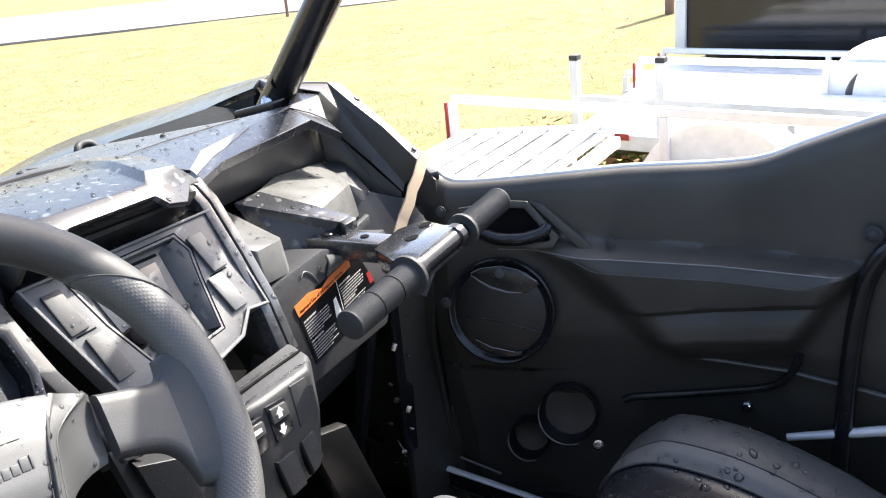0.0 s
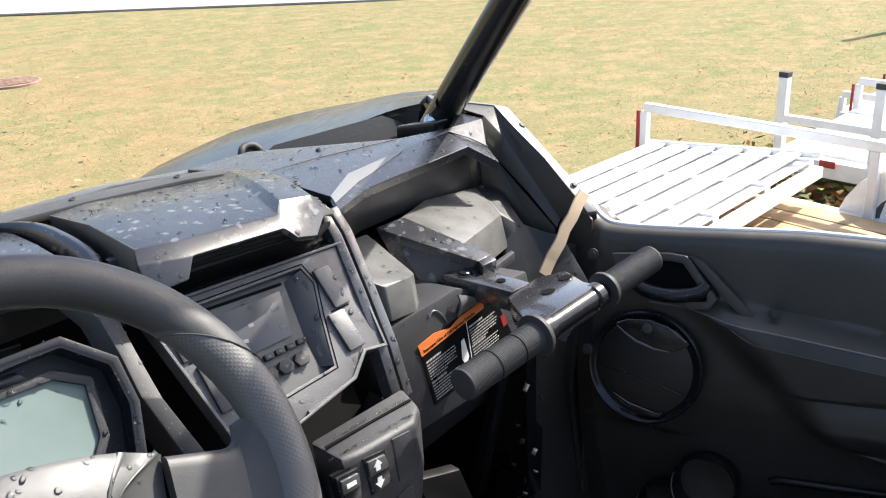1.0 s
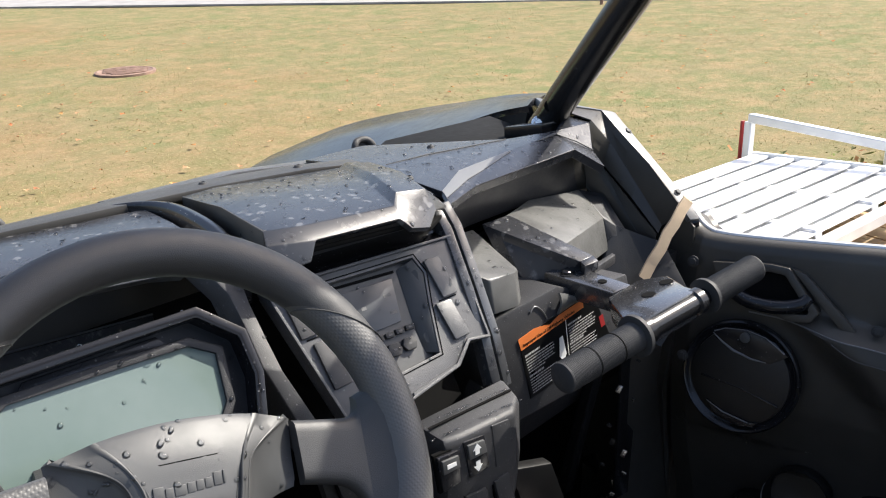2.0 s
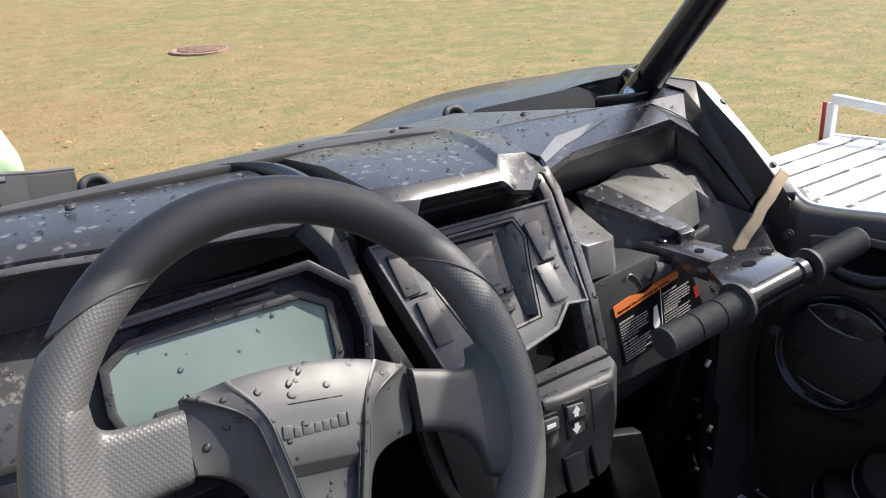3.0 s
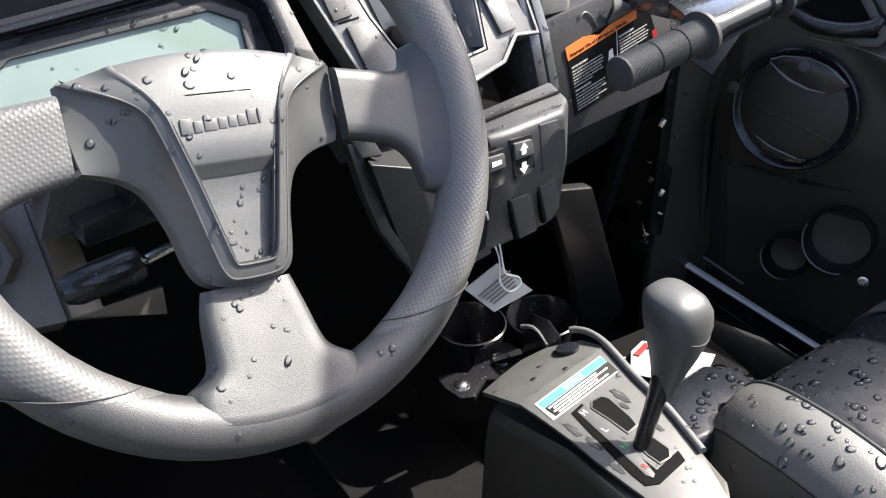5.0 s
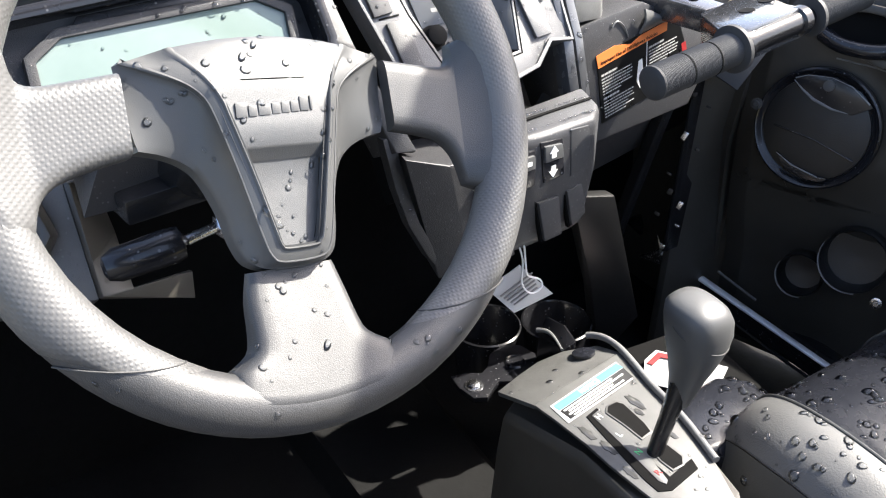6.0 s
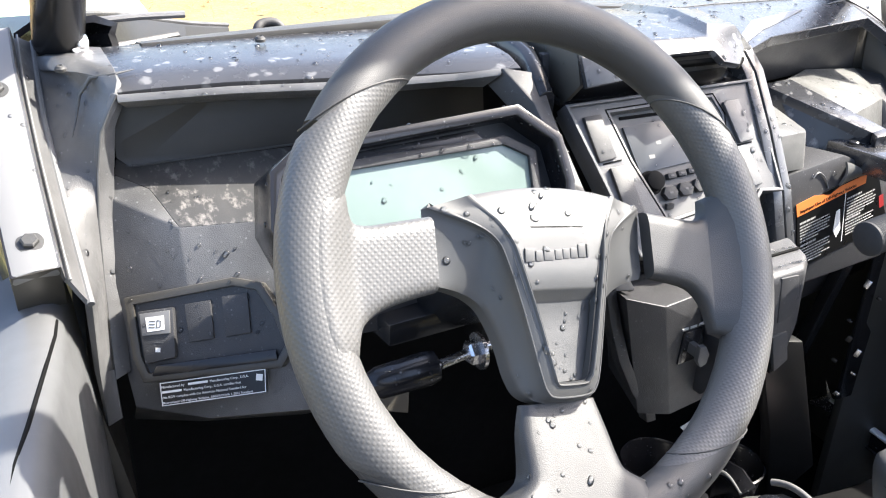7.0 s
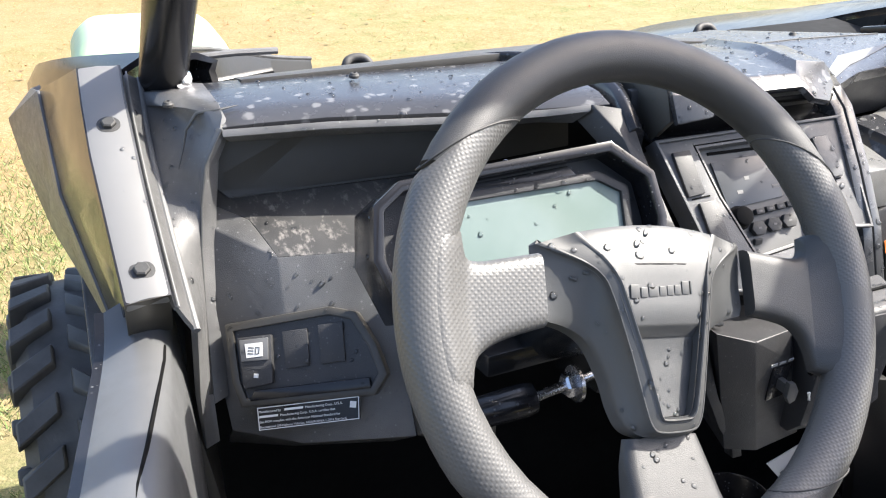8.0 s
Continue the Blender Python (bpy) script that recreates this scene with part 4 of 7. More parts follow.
    part("panel_lip", R.plate([(-0.02, -0.0905), (0.045, -0.077), (0.070, -0.0545), (0.095, -0.0575), (0.0945, -0.0545), (0.069, -0.0515), (0.044, -0.074), (-0.02, -0.0875)], -0.02, 0.0002), "panel", pan)
    # side ribs
    rib = [(0.652, 0.825, 1.332), (0.648, 0.795, 1.312), (0.643, 0.752, 1.258), (0.642, 0.717, 1.20), (0.646, 0.70, 1.14)]
    part("stack_rib", bevel(loft([[Vector(p) + Vector(o) for o in ((-0.015, 0.012, -0.006), (-0.013, -0.005, 0.002), (-0.0015, -0.006, 0.003), (0.000, 0.012, -0.004))] for p in rib]), 0.0015), "rib", VEH, "glossy grey-black rib at the edge of the middle stack", 20)
    part("stack_rib", bevel(loft([[Vector(p) + Vector(o) for o in ((0.0025, 0.012, -0.004), (0.003, -0.004, 0.003), (0.015, -0.002, 0.004), (0.017, 0.016, -0.004))] for p in rib]), 0.0015), "rib", VEH, "", 20)
    # console with rocker switches
    top = [(0.512, 0.680), (0.516, 0.633), (0.540, 0.631), (0.612, 0.636), (0.634, 0.655), (0.640, 0.688)]
    loops = [[(x, y + s, z + (0.006 if y > 0.68 and z > 1.14 else 0)) for x, y in top] for z, s in ((1.155, 0.002), (1.148, -0.002), (1.09, -0.004), (1.03, 0.004), (1.012, 0.02))]
    con = part("switch_console", bevel(loft(loops), 0.004), "plastic", VEH, "black lower switch console, wet on top")
    C = Plane((0.59, 0.634, 1.1), (0.08, -0.995, 0.05))
    quads = (("rocker_switch", [(-0.088, 0.0440), (-0.0595, 0.0420), (-0.0585, 0.004), (-0.083, 0.002)], "gloss", "black rocker switch with a white light"),
             ("rocker_switch", [(-0.0535, 0.0480), (-0.0235, 0.0450), (-0.0185, 0.004), (-0.0465, 0.002)], "gloss", "black rocker switch with white arrows"),
             ("switch_blank", [(-0.0130, 0.0505), (0.0125, 0.0490), (0.0215, 0.0010), (-0.0085, -0.0020)], "plastic", "blank switch cover"),
             ("switch_blank", [(-0.0520, -0.0180), (-0.0240, -0.0195), (-0.0160, -0.0660), (-0.0405, -0.0665)], "plastic", "blank switch cover"),
             ("switch_blank", [(-0.0125, -0.0175), (0.0090, -0.0150), (0.0175, -0.0520), (-0.0020, -0.0615)], "plastic", "blank switch cover"))
    for k, (nm, o, mt, lb) in enumerate(quads):
        part("switch_well", C.plate(grow(o, 0.0022), -0.004, 0.0006), "ink", con)
        part(nm, C.plate(o, -0.004, 0.0045, 0.0018), mt, con, lb)
        if k > 1:
            continue
        a, b, c, d = (Vector((*q, 0)) for q in o)
        upper = [tuple(a.lerp(c, 0.06).xy), tuple(b.lerp(d, 0.06).xy), tuple(b.lerp(c, 0.52).xy), tuple(a.lerp(d, 0.52).xy)]
        part("rocker_face", C.plate(grow(upper, -0.0015), 0.0035, 0.0075, 0.0016), "plastic_grey", con, "raised upper half of the rocker")
        if k == 0:
            part("switch_light", C.plate(grow(upper, -0.0068), 0.0070, 0.0080), "white", con)
            continue
        for sg, q, hh in ((1, a.lerp(c, 0.27).lerp(b.lerp(d, 0.27), 0.5), 0.0075), (-1, a.lerp(c, 0.76).lerp(b.lerp(d, 0.76), 0.5), 0.0045)):
            cu, cv = q.x - 0.001, q.y
            part("arrow_mark", C.plate([(cu, cv + 0.0075 * sg), (cu + 0.0058, cv), (cu + 0.003, cv), (cu + 0.003, cv - 0.0055 * sg), (cu - 0.003, cv - 0.0055 * sg), (cu - 0.003, cv), (cu - 0.0058, cv)], hh - 0.0005, hh + 0.0007), "white", con)
    part("console_groove", prism([(0.515, 0.657, 1.1573), (0.632, 0.665, 1.1585), (0.632, 0.668, 1.1590), (0.515, 0.660, 1.1578)], (0, 0, 0.001)), "ink", con)
    # ignition block on the driver's side of the console: a glossy top over two leaning faces
    q0, q1, q2, qr, br, bl = (0.392, 0.640, 1.163), (0.441, 0.640, 1.143), (0.497, 0.650, 1.107), (0.499, 0.655, 1.139), (0.510, 0.735, 1.125), (0.420, 0.712, 1.140)
    g0, g1, g2, gl = (0.447, 0.665, 1.000), (0.484, 0.658, 0.993), (0.552, 0.672, 0.990), (0.46, 0.74, 1.01)
    blk = part("ignition_block", facets([[q0, q1, qr, br, bl], [q1, q2, qr], [q0, g0, g1, q1], [q1, g1, g2, q2], [bl, gl, g0, q0], [q2, g2, (0.56, 0.74, 0.99), br, qr]], 0.004, 0.0018), "plastic", con, "black angular ignition housing, wet on top", 20)
    L = Plane(Vector(q1).lerp(Vector(q2), 0.62).lerp(Vector(g1).lerp(Vector(g2), 0.45), 0.33), (Vector(q2) - Vector(q1)).cross(Vector(g1) - Vector(q1)) * (1 if (Vector(q2) - Vector(q1)).cross(Vector(g1) - Vector(q1)).y < 0 else -1))
    part("lock_plate", L.rect(-0.012, -0.016, 0.012, 0.024, -0.002, 0.002, 0.001), "gloss", blk)
    for u0, w in ((-0.016, 0.008), (-0.005, 0.009), (0.007, 0.008)):
        part("lock_mark", L.rect(u0, 0.0265, u0 + w, 0.0290, 0.0, 0.0012), "paper", blk)
    part("ignition_key", joined([L.plate([(-0.004, 0.014), (0.005, 0.012), (0.013, 0.0), (0.012, -0.012), (0.004, -0.014), (-0.003, -0.004)], 0.012, 0.018, 0.0015), L.rect(-0.003, -0.002, 0.004, 0.010, 0.0, 0.014, 0.001)]), "plastic_grey", blk, "grey key in the ignition")


build_stack()


def build_passenger_dash():
    # tray: black back wall and end wall, block, wedge and raised shelf
    back = [(0.668, 0.838, 1.324), (0.745, 0.886, 1.320), (0.865, 0.930, 1.316), (1.000, 0.962, 1.312)]
    low = [(0.70, 0.905, 1.243), (0.785, 0.945, 1.243), (0.93, 0.985, 1.236), (1.07, 1.02, 1.222)]
    end = [(1.111, 1.008, 1.260), (1.126, 0.895, 1.167)]
    part("tray_back", facets([[back[k], back[k + 1], low[k + 1], low[k]] for k in range(3)], 0.006, 0.001), "plastic", VEH, "matt black back wall of the open tray")
    part("tray_end", facets([[back[3], (1.060, 1.001, 1.302), (1.09, 1.02, 1.222), low[3]], [(1.060, 1.001, 1.302), end[0], end[1], (1.12, 0.90, 1.13), (1.09, 1.02, 1.222)]], 0.004, 0.001), "door_black", VEH, "black end wall of the tray")
    part("tray_floor", prism([(0.665, 0.80, 1.195), (0.69, 0.93, 1.20), (0.90, 1.03, 1.20), (1.02, 1.03, 1.195), (0.985, 0.90, 1.168), (0.93, 0.83, 1.17), (0.74, 0.80, 1.185)], (0, 0, -0.02), 0.003), "door_black", VEH, "black tray floor in shade")
    blk_top = [(0.667, 0.80, 1.254), (0.685, 0.905, 1.252), (0.78, 0.925, 1.246), (0.755, 0.80, 1.232), (0.736, 0.782, 1.238), (0.690, 0.775, 1.241)]
    part("dash_block", bevel(loft([[(x + 0.004, y - 0.004, z - 0.046) for x, y, z in blk_top], blk_top]), 0.003), "dusty", VEH, "angular black block beside the tray, shiny where worn")
    # wedge: a narrow sloping ridge with a broad left flank
    r0, r1, r2, r3 = (0.792, 0.920, 1.252), (0.842, 0.922, 1.254), (0.879, 0.790, 1.2225), (0.852, 0.786, 1.2215)
    k0, k1, k2 = (0.795, 0.858, 1.178), (0.838, 0.815, 1.184), (0.868, 0.781, 1.207)
    b0, b1_, b2_ = (0.845, 0.92, 1.19), (0.874, 0.80, 1.196), (0.84, 0.83, 1.176)
    part("tray_wedge", facets([[r0, r1, r2, r3], [r0, r3, k1, k0], [r3, r2, k2, k1], [r1, b0, b1_, r2], [r2, b1_, k2], [k1, k2, b1_, b2_]], 0.004, 0.0012), "spotted", VEH, "wedge-shaped black tray divider with dried drops")
    part("wedge_tip", prism([(0.879, 0.790, 1.2232), (0.852, 0.786, 1.2222), (0.850, 0.775, 1.219), (0.876, 0.776, 1.220)], (0, 0.001, -0.014), 0.002), "spotted", VEH, "worn bright tip of the divider")
    s0, s1, s2, s3 = (0.838, 0.925, 1.252), (0.93, 0.980, 1.244), (1.066, 1.012, 1.226), (1.042, 0.932, 1.203)
    s4 = (0.866, 0.828, 1.232)
    q3, q4 = (1.050, 0.925, 1.150), (0.882, 0.828, 1.180)
    part("tray_shelf", facets([[s0, s1, s2, s3, s4], [s4, s3, q3, q4]], 0.005, 0.0012), "dusty", VEH, "raised black shelf in the tray, beaded with drops")
    part("tray_riser", facets([[s2, (1.088, 0.978, 1.222), (1.094, 0.925, 1.165), s3], [s3, (1.094, 0.925, 1.165), (1.096, 0.90, 1.12), q3]], 0.004, 0.001), "plastic", VEH, "black riser at the end of the shelf")
    part("tray_cheek", facets([[(1.055, 0.938, 1.195), (1.097, 0.925, 1.168), (1.122, 0.878, 1.160), (1.105, 0.800, 1.095), (1.040, 0.800, 1.030), (1.005, 0.900, 1.070)]], 0.004, 0.001), "tunnel", VEH, "black cheek between tray and door, darkened for the pillar's shade")
    part("tray_stop", prism([(0.922, 0.835, 1.183), (0.982, 0.853, 1.183), (0.979, 0.843, 1.183), (0.917, 0.823, 1.183)], (0, 0, -0.014), 0.002), "plastic", VEH)
    # glove box and its warning label
    G = Plane((0.752, 0.770, 1.151), (0.06, -0.99, 0.12))
    gb = part("glove_box", G.plate([(-0.085, 0.025), (-0.06, 0.038), (0.055, 0.050), (0.10, 0.030), (0.19, 0.03), (0.20, -0.03), (0.15, -0.10), (-0.05, -0.11), (-0.08, -0.02)], -0.12, 0.0, 0.004), "plastic", VEH, "black glove box under the tray")
    roll = []
    for u, top_, low_ in ((0.0490, 0.0440, 0.0125), (0.060, 0.0400, 0.0150), (0.080, 0.0300, 0.0185), (0.0985, 0.0215, 0.0210)):
        roll.append([G.at(u, top_ + (low_ - top_) * k, 0.0022 + 0.009 * math.sin(math.pi * (0.25 + 0.75 * k))) for k in (0, 0.2, 0.4, 0.6, 0.8, 1.0)])
    part("glove_box_flap", sheet(roll, 0.003, 0.0), "dusty", gb, "wet roll along the top of the glove box lid, its sheen put into paler grey")
    part("lid_crease", tube([G.at(0.002, 0.030, 0.001), G.at(0.010, 0.0355, 0.0012), G.at(0.022, 0.0270, 0.0012), G.at(0.030, 0.0130, 0.001)], 0.0009, 6, 3), "strip", gb)
    lab = [(-0.022, 0.0), (0.116, 0.025), (0.150, -0.055), (-0.010, -0.085)]
    part("warning_label", G.plate(lab, -0.002, 0.0015), "label", gb, "black warning label with an orange band and white print")
    part("orange_band", G.plate([(-0.024, 0.001), (0.006, 0.0075), (0.020, 0.0062), (0.034, 0.0042), (0.050, 0.0115), (0.097, 0.0205), (0.097, 0.0085), (0.036, -0.0035), (-0.020, -0.0150)], 0.0015, 0.0021), "orange", gb)
    rng = random.Random(5)
    def row(u, v, ln, h, slope=0.18):
        x, bits = u, []
        while x < u + ln:
            w = min(rng.uniform(0.0018, 0.0062), u + ln - x)
            bits.append(G.plate([(x, v + (x - u) * slope), (x + w, v + (x - u + w) * slope), (x + w, v + h + (x - u + w) * slope), (x, v + h + (x - u) * slope)], 0.0015, 0.0018))
            x += w + 0.0010
        part("print_line", joined(bits), "paper", gb)
    write(G, -0.016, -0.0112, "Improper Use of Off-Highway Vehicles", 0.0062, 0.0023, "label", gb, 0.19)
    for k, (u0, v0) in enumerate(((-0.014, -0.0265), (-0.009, -0.0560), (0.066, -0.0085), (0.068, -0.0360))):
        row(u0, v0, 0.026, 0.0024)
    for i in range(6):
        row(-0.0135 + 0.0007 * i, -0.0308 - 0.0038 * i, (0.05, 0.052, 0.05, 0.046, 0.05, 0.03)[i], 0.0013)
    for i in range(6):
        row(-0.0085 + 0.0007 * i, -0.0603 - 0.0038 * i, (0.05, 0.048, 0.05, 0.04, 0.05, 0.035)[i], 0.0013)
    for i in range(6):
        row(0.0665 + 0.0006 * i, -0.0128 - 0.0038 * i, (0.05, 0.046, 0.052, 0.05, 0.048, 0.03)[i], 0.0013)
    for i in range(5):
        row(0.0685 + 0.0006 * i, -0.0403 - 0.0038 * i, (0.05, 0.046, 0.05, 0.048, 0.03)[i], 0.0013)
    part("label_rule", G.plate([(0.0615, 0.012), (0.0625, 0.012), (0.0655, -0.062), (0.0645, -0.062)], 0.0015, 0.0019), "white", gb)
    part("pictogram", G.plate([(0.049, -0.02), (0.055, -0.018), (0.060, -0.045), (0.054, -0.055), (0.047, -0.045)], 0.0015, 0.0019), "white", gb)
    part("pictogram", G.plate([(0.126, -0.014), (0.134, -0.012), (0.138, -0.028), (0.130, -0.030)], 0.0015, 0.0019), "red", gb)
    part("knee_panel", prism([(0.645, 0.73, 1.13), (0.69, 0.78, 1.06), (0.90, 0.82, 1.04), (1.1, 0.88, 1.06), (1.12, 0.95, 0.9), (0.64, 0.85, 0.9)], (0, 0.03, 0), 0.004), "plastic", VEH, "black knee panel in deep shade")


build_passenger_dash()


# ---- steering wheel ----
def build_wheel():
    W = Plane((0.2152, 0.4962, 1.301), (0.0949, -0.8435, 0.5286), -11.4)
    RM, RT = 0.1706, 0.0178

    def rim_part(a0, a1, extra, mat, name, parent, label="", skew=0.0):
        n = max(8, int(abs(a1 - a0) / 5))
        loops = []
        for i in range(n + 1):
            e = extra * (1 if 0 < i < n else 0.2)
            loop = []
            for k in range(18):
                slant = -skew * math.cos(k * math.pi / 9) * (2 * i / n - 1)
                a = radians(a0 + (a1 - a0) * i / n + slant)
                out = W.u * math.cos(a) + W.v * math.sin(a)
                loop.append(W.at(0, 0) + out * (RM + math.cos(k * math.pi / 9) * (RT + e)) + W.n * math.sin(k * math.pi / 9) * (RT * 0.92 + e))
            loops.append(loop)
        ob = part(name, loft(loops), mat, parent, label, 60)
        return unwrap(ob, chart)

    def chart(co):
        q = co - W.c
        u, v = q.dot(W.u), q.dot(W.v)
        return (math.atan2(v, u if abs(math.atan2(v, u)) < 2 else u) % (2 * math.pi) * RM, math.atan2(q.dot(W.n), math.hypot(u, v) - RM) * RT)

    def flat(co):
        q = co - W.c
        return (q.dot(W.u), q.dot(W.v))

    wheel = part("steering_wheel", W.plate([(0.012 * math.cos(i * 0.785), 0.012 * math.sin(i * 0.785)) for i in range(8)], -0.05, -0.01), "powder", VEH, "dark grey three-spoke steering wheel beaded with rain drops")
    rim_part(28, 152, 0.0, "skin", "upper_rim", wheel, "smooth grained upper rim")
    rim_part(215, 325, 0.0, "skin", "lower_rim", wheel, "smooth grained lower rim")
    rim_part(142, 230, 0.0008, "grip", "rim_grip", wheel, "dimpled grey grip", 14)
    rim_part(-50, 38, 0.0008, "grip", "rim_grip", wheel, "dimpled grey grip", 14)
    for a, slant in ((142, 12), (38, -12), (-49, 10), (229, -10)):
        loop = []
        for k in range(36):
            q = k * math.pi / 18
            g = radians(a + slant * math.cos(q))
            loop.append(W.at(0, 0) + (W.u * math.cos(g) + W.v * math.sin(g)) * (RM + math.cos(q) * (RT + 0.0006)) + W.n * math.sin(q) * (RT * 0.92 + 0.0006))
        part("grip_seam", tube(loop, 0.0006, 6, closed=True), "rubber", wheel, "fine dark seam at the end of the grip")

    def spoke(one, two, low_h, crest, mat, name, label, chart_it=False, inner=0.140):
        """A spoke between two edge lines, its face rising smoothly onto the rim's crest."""
        def rise(u, v):
            k = min(1, max(0, (math.hypot(u, v) - inner) / (0.168 - inner)))
            return low_h + (crest - low_h) * (k * k * (3 - 2 * k) if inner > 0.13 else k) - (0.0028 if math.hypot(u, v) > 0.171 else 0)
        stations = [list(p) for p in zip(smooth_line([(u, v, 0) for u, v in one], 3), smooth_line([(u, v, 0) for u, v in two], 3))]
        lines = []
        for a, b in stations:
            lines.append([(a.lerp(b, w).x, a.lerp(b, w).y) for w in SPOKE_W])
        t1, t2 = (math.atan2(p[1], p[0]) % (2 * math.pi) for p in (one[-1], two[-1]))
        if t1 - t2 > math.pi:
            t1 -= 2 * math.pi
        for r in (0.158, 0.163, 0.168, 0.174):
            lines.append([(r * math.cos(t1 + (t2 - t1) * w), r * math.sin(t1 + (t2 - t1) * w)) for w in SPOKE_W])
        rows = [[W.at(u, v, -0.013 if i in (0, len(SPOKE_W) - 1) else rise(u, v) - SPOKE_D[i]) for i, (u, v) in enumerate(line)] for line in lines]
        ob = part(name, loft(rows, True, True), mat, wheel, label, 50)
        return unwrap(ob, flat) if chart_it else ob

    SPOKE_W = (0, 0, 0.03, 0.09, 0.2, 0.35, 0.5, 0.65, 0.8, 0.91, 0.97, 1, 1)
    SPOKE_D = (0, 0.0065, 0.0025, 0.0005, 0, 0, 0, 0, 0, 0.0005, 0.0025, 0.0065, 0)
    spoke([(-0.0895, 0.0325), (-0.115, 0.029), (-0.133, 0.027), (-0.143, 0.031), (-0.147, 0.046)], [(-0.089, -0.0145), (-0.115, -0.0205), (-0.131, -0.027), (-0.140, -0.036), (-0.145, -0.052)], 0.0050, 0.0174, "grip", "grip_spoke", "dimpled spoke running into the grip", True)
    spoke([(0.084, -0.010), (0.113, -0.0165), (0.125, -0.024), (0.132, -0.035), (0.136, -0.052)], [(0.084, 0.037), (0.115, 0.0325), (0.129, 0.031), (0.137, 0.034), (0.139, 0.046)], -0.0020, 0.0169, "skin", "grip_spoke", "smooth dark spoke running into the grip")
    spoke([(-0.031, -0.088), (-0.035, -0.105), (-0.036, -0.125), (-0.039, -0.136), (-0.052, -0.144)], [(0.026, -0.088), (0.030, -0.108), (0.033, -0.125), (0.037, -0.135), (0.049, -0.143)], -0.0060, 0.0164, "skin", "lower_spoke", "smooth lower spoke with drops", False, 0.085)
    # the domed hub: a grained field between two folded rails that meet below, and wings that fall away to the spokes
    MID = -0.001
    rail_out = [(0.084, 0.0400, -0.012), (0.0585, 0.0275, -0.001), (0.0457, 0.0175, 0.003), (0.0402, 0.004, 0.005), (0.0322, -0.029, 0.0065), (0.0243, -0.066, 0.0065), (0.0195, -0.0808, 0.006), (0.0115, -0.0857, 0.0055)]
    rail_in = [(0.055, 0.0475, -0.005), (0.0425, 0.0305, 0.004), (0.0350, 0.0150, 0.009), (0.0315, 0.001, 0.0105), (0.0235, -0.031, 0.0115), (0.0150, -0.067, 0.0110), (0.0122, -0.0745, 0.0095), (0.0085, -0.0767, 0.0092)]
    skirt = [(0.081, -0.010, -0.014), (0.067, -0.013, -0.016), (0.0545, -0.019, -0.016), (0.0455, -0.029, -0.015), (0.0375, -0.050, -0.013), (0.0335, -0.070, -0.011), (0.0275, -0.083, -0.008), (0.0135, -0.0885, -0.005)]

    def round_v(line):
        both = [(-u, v, h) for u, v, h in line] + [(u, v, h) for u, v, h in reversed(line)]
        return smooth_line([W.at(MID + u, v, h) for u, v, h in both], 5)
    rows = []
    for a, b, c in zip(round_v(rail_out), round_v(rail_in), round_v(skirt)):
        side = (b - a) - W.n * (b - a).dot(W.n)
        e = a - side * 0.10 - W.n * 0.0032
        rows.append([c - W.n * 0.012 - side * 0.02, c - W.n * 0.003, c + W.n * 0.0004 + side * 0.03, c.lerp(e, 0.12) + W.n * 0.0012, c.lerp(e, 0.5) - W.n * 0.0010, c.lerp(e, 0.93) - W.n * 0.0004, e, a - W.n * 0.0008, a + W.n * 0.0003,
                     a.lerp(b, 0.07) + W.n * 0.0011, a.lerp(b, 0.14) + W.n * 0.0009, a.lerp(b, 0.17) + W.n * 0.0004, a.lerp(b, 0.5) + W.n * 0.0005, a.lerp(b, 0.80) + W.n * 0.0002, a.lerp(b, 0.84) + W.n * 0.0010, a.lerp(b, 0.93) + W.n * 0.0012, b + W.n * 0.0004, b + side * 0.04 - W.n * 0.002, b + side * 0.09 - W.n * 0.009])
    part("hub_cover", sheet(rows, 0.004, 0.0), "plastic_grey", wheel, "dark grey hub cover folded into a V-shaped rail", 42)
    rows = []
    for half, v, dv, h, dh in ((0.0545, 0.0474, 0.0047, -0.0062, 0.0045), (0.0535, 0.0440, 0.0042, -0.0026, 0.0052), (0.0425, 0.0305, 0.001, 0.0040, 0.0030), (0.0385, 0.0246, 0.0006, 0.0058, 0.0024), (0.0360, 0.0160, 0, 0.0072, 0.0012), (0.0310, -0.001, 0, 0.0082, 0.0008),
                               (0.0272, -0.0152, 0, 0.0084, 0.0006), (0.0268, -0.0172, 0, 0.0074, 0.0004), (0.0250, -0.0232, 0, 0.0020, 0), (0.0240, -0.0250, 0, 0.0013, 0), (0.0205, -0.043, 0, 0.0012, 0), (0.0165, -0.0600, 0, 0.0012, 0), (0.0155, -0.0630, 0, 0.0012, 0), (0.0112, -0.0752, 0, 0.0016, 0)):
        rows.append([W.at(MID + k * half, v + dv * (1 - k * k), h + dh * (1 - k * k)) for k in (-1, -0.75, -0.5, -0.25, 0, 0.25, 0.5, 0.75, 1)])
    part("hub_pad", sheet(rows, 0.006, 0.0), "hub", wheel, "pale grained horn pad with a raised maker's mark", 40)
    part("pad_slit", sheet([[W.at(MID + k * 0.036, v, 0.0084 - 0.0024 * k * k) for k in (-1, -0.5, 0, 0.5, 1)] for v in (0.0246, 0.0238)], 0.0012), "ink", wheel)
    u = -0.0290
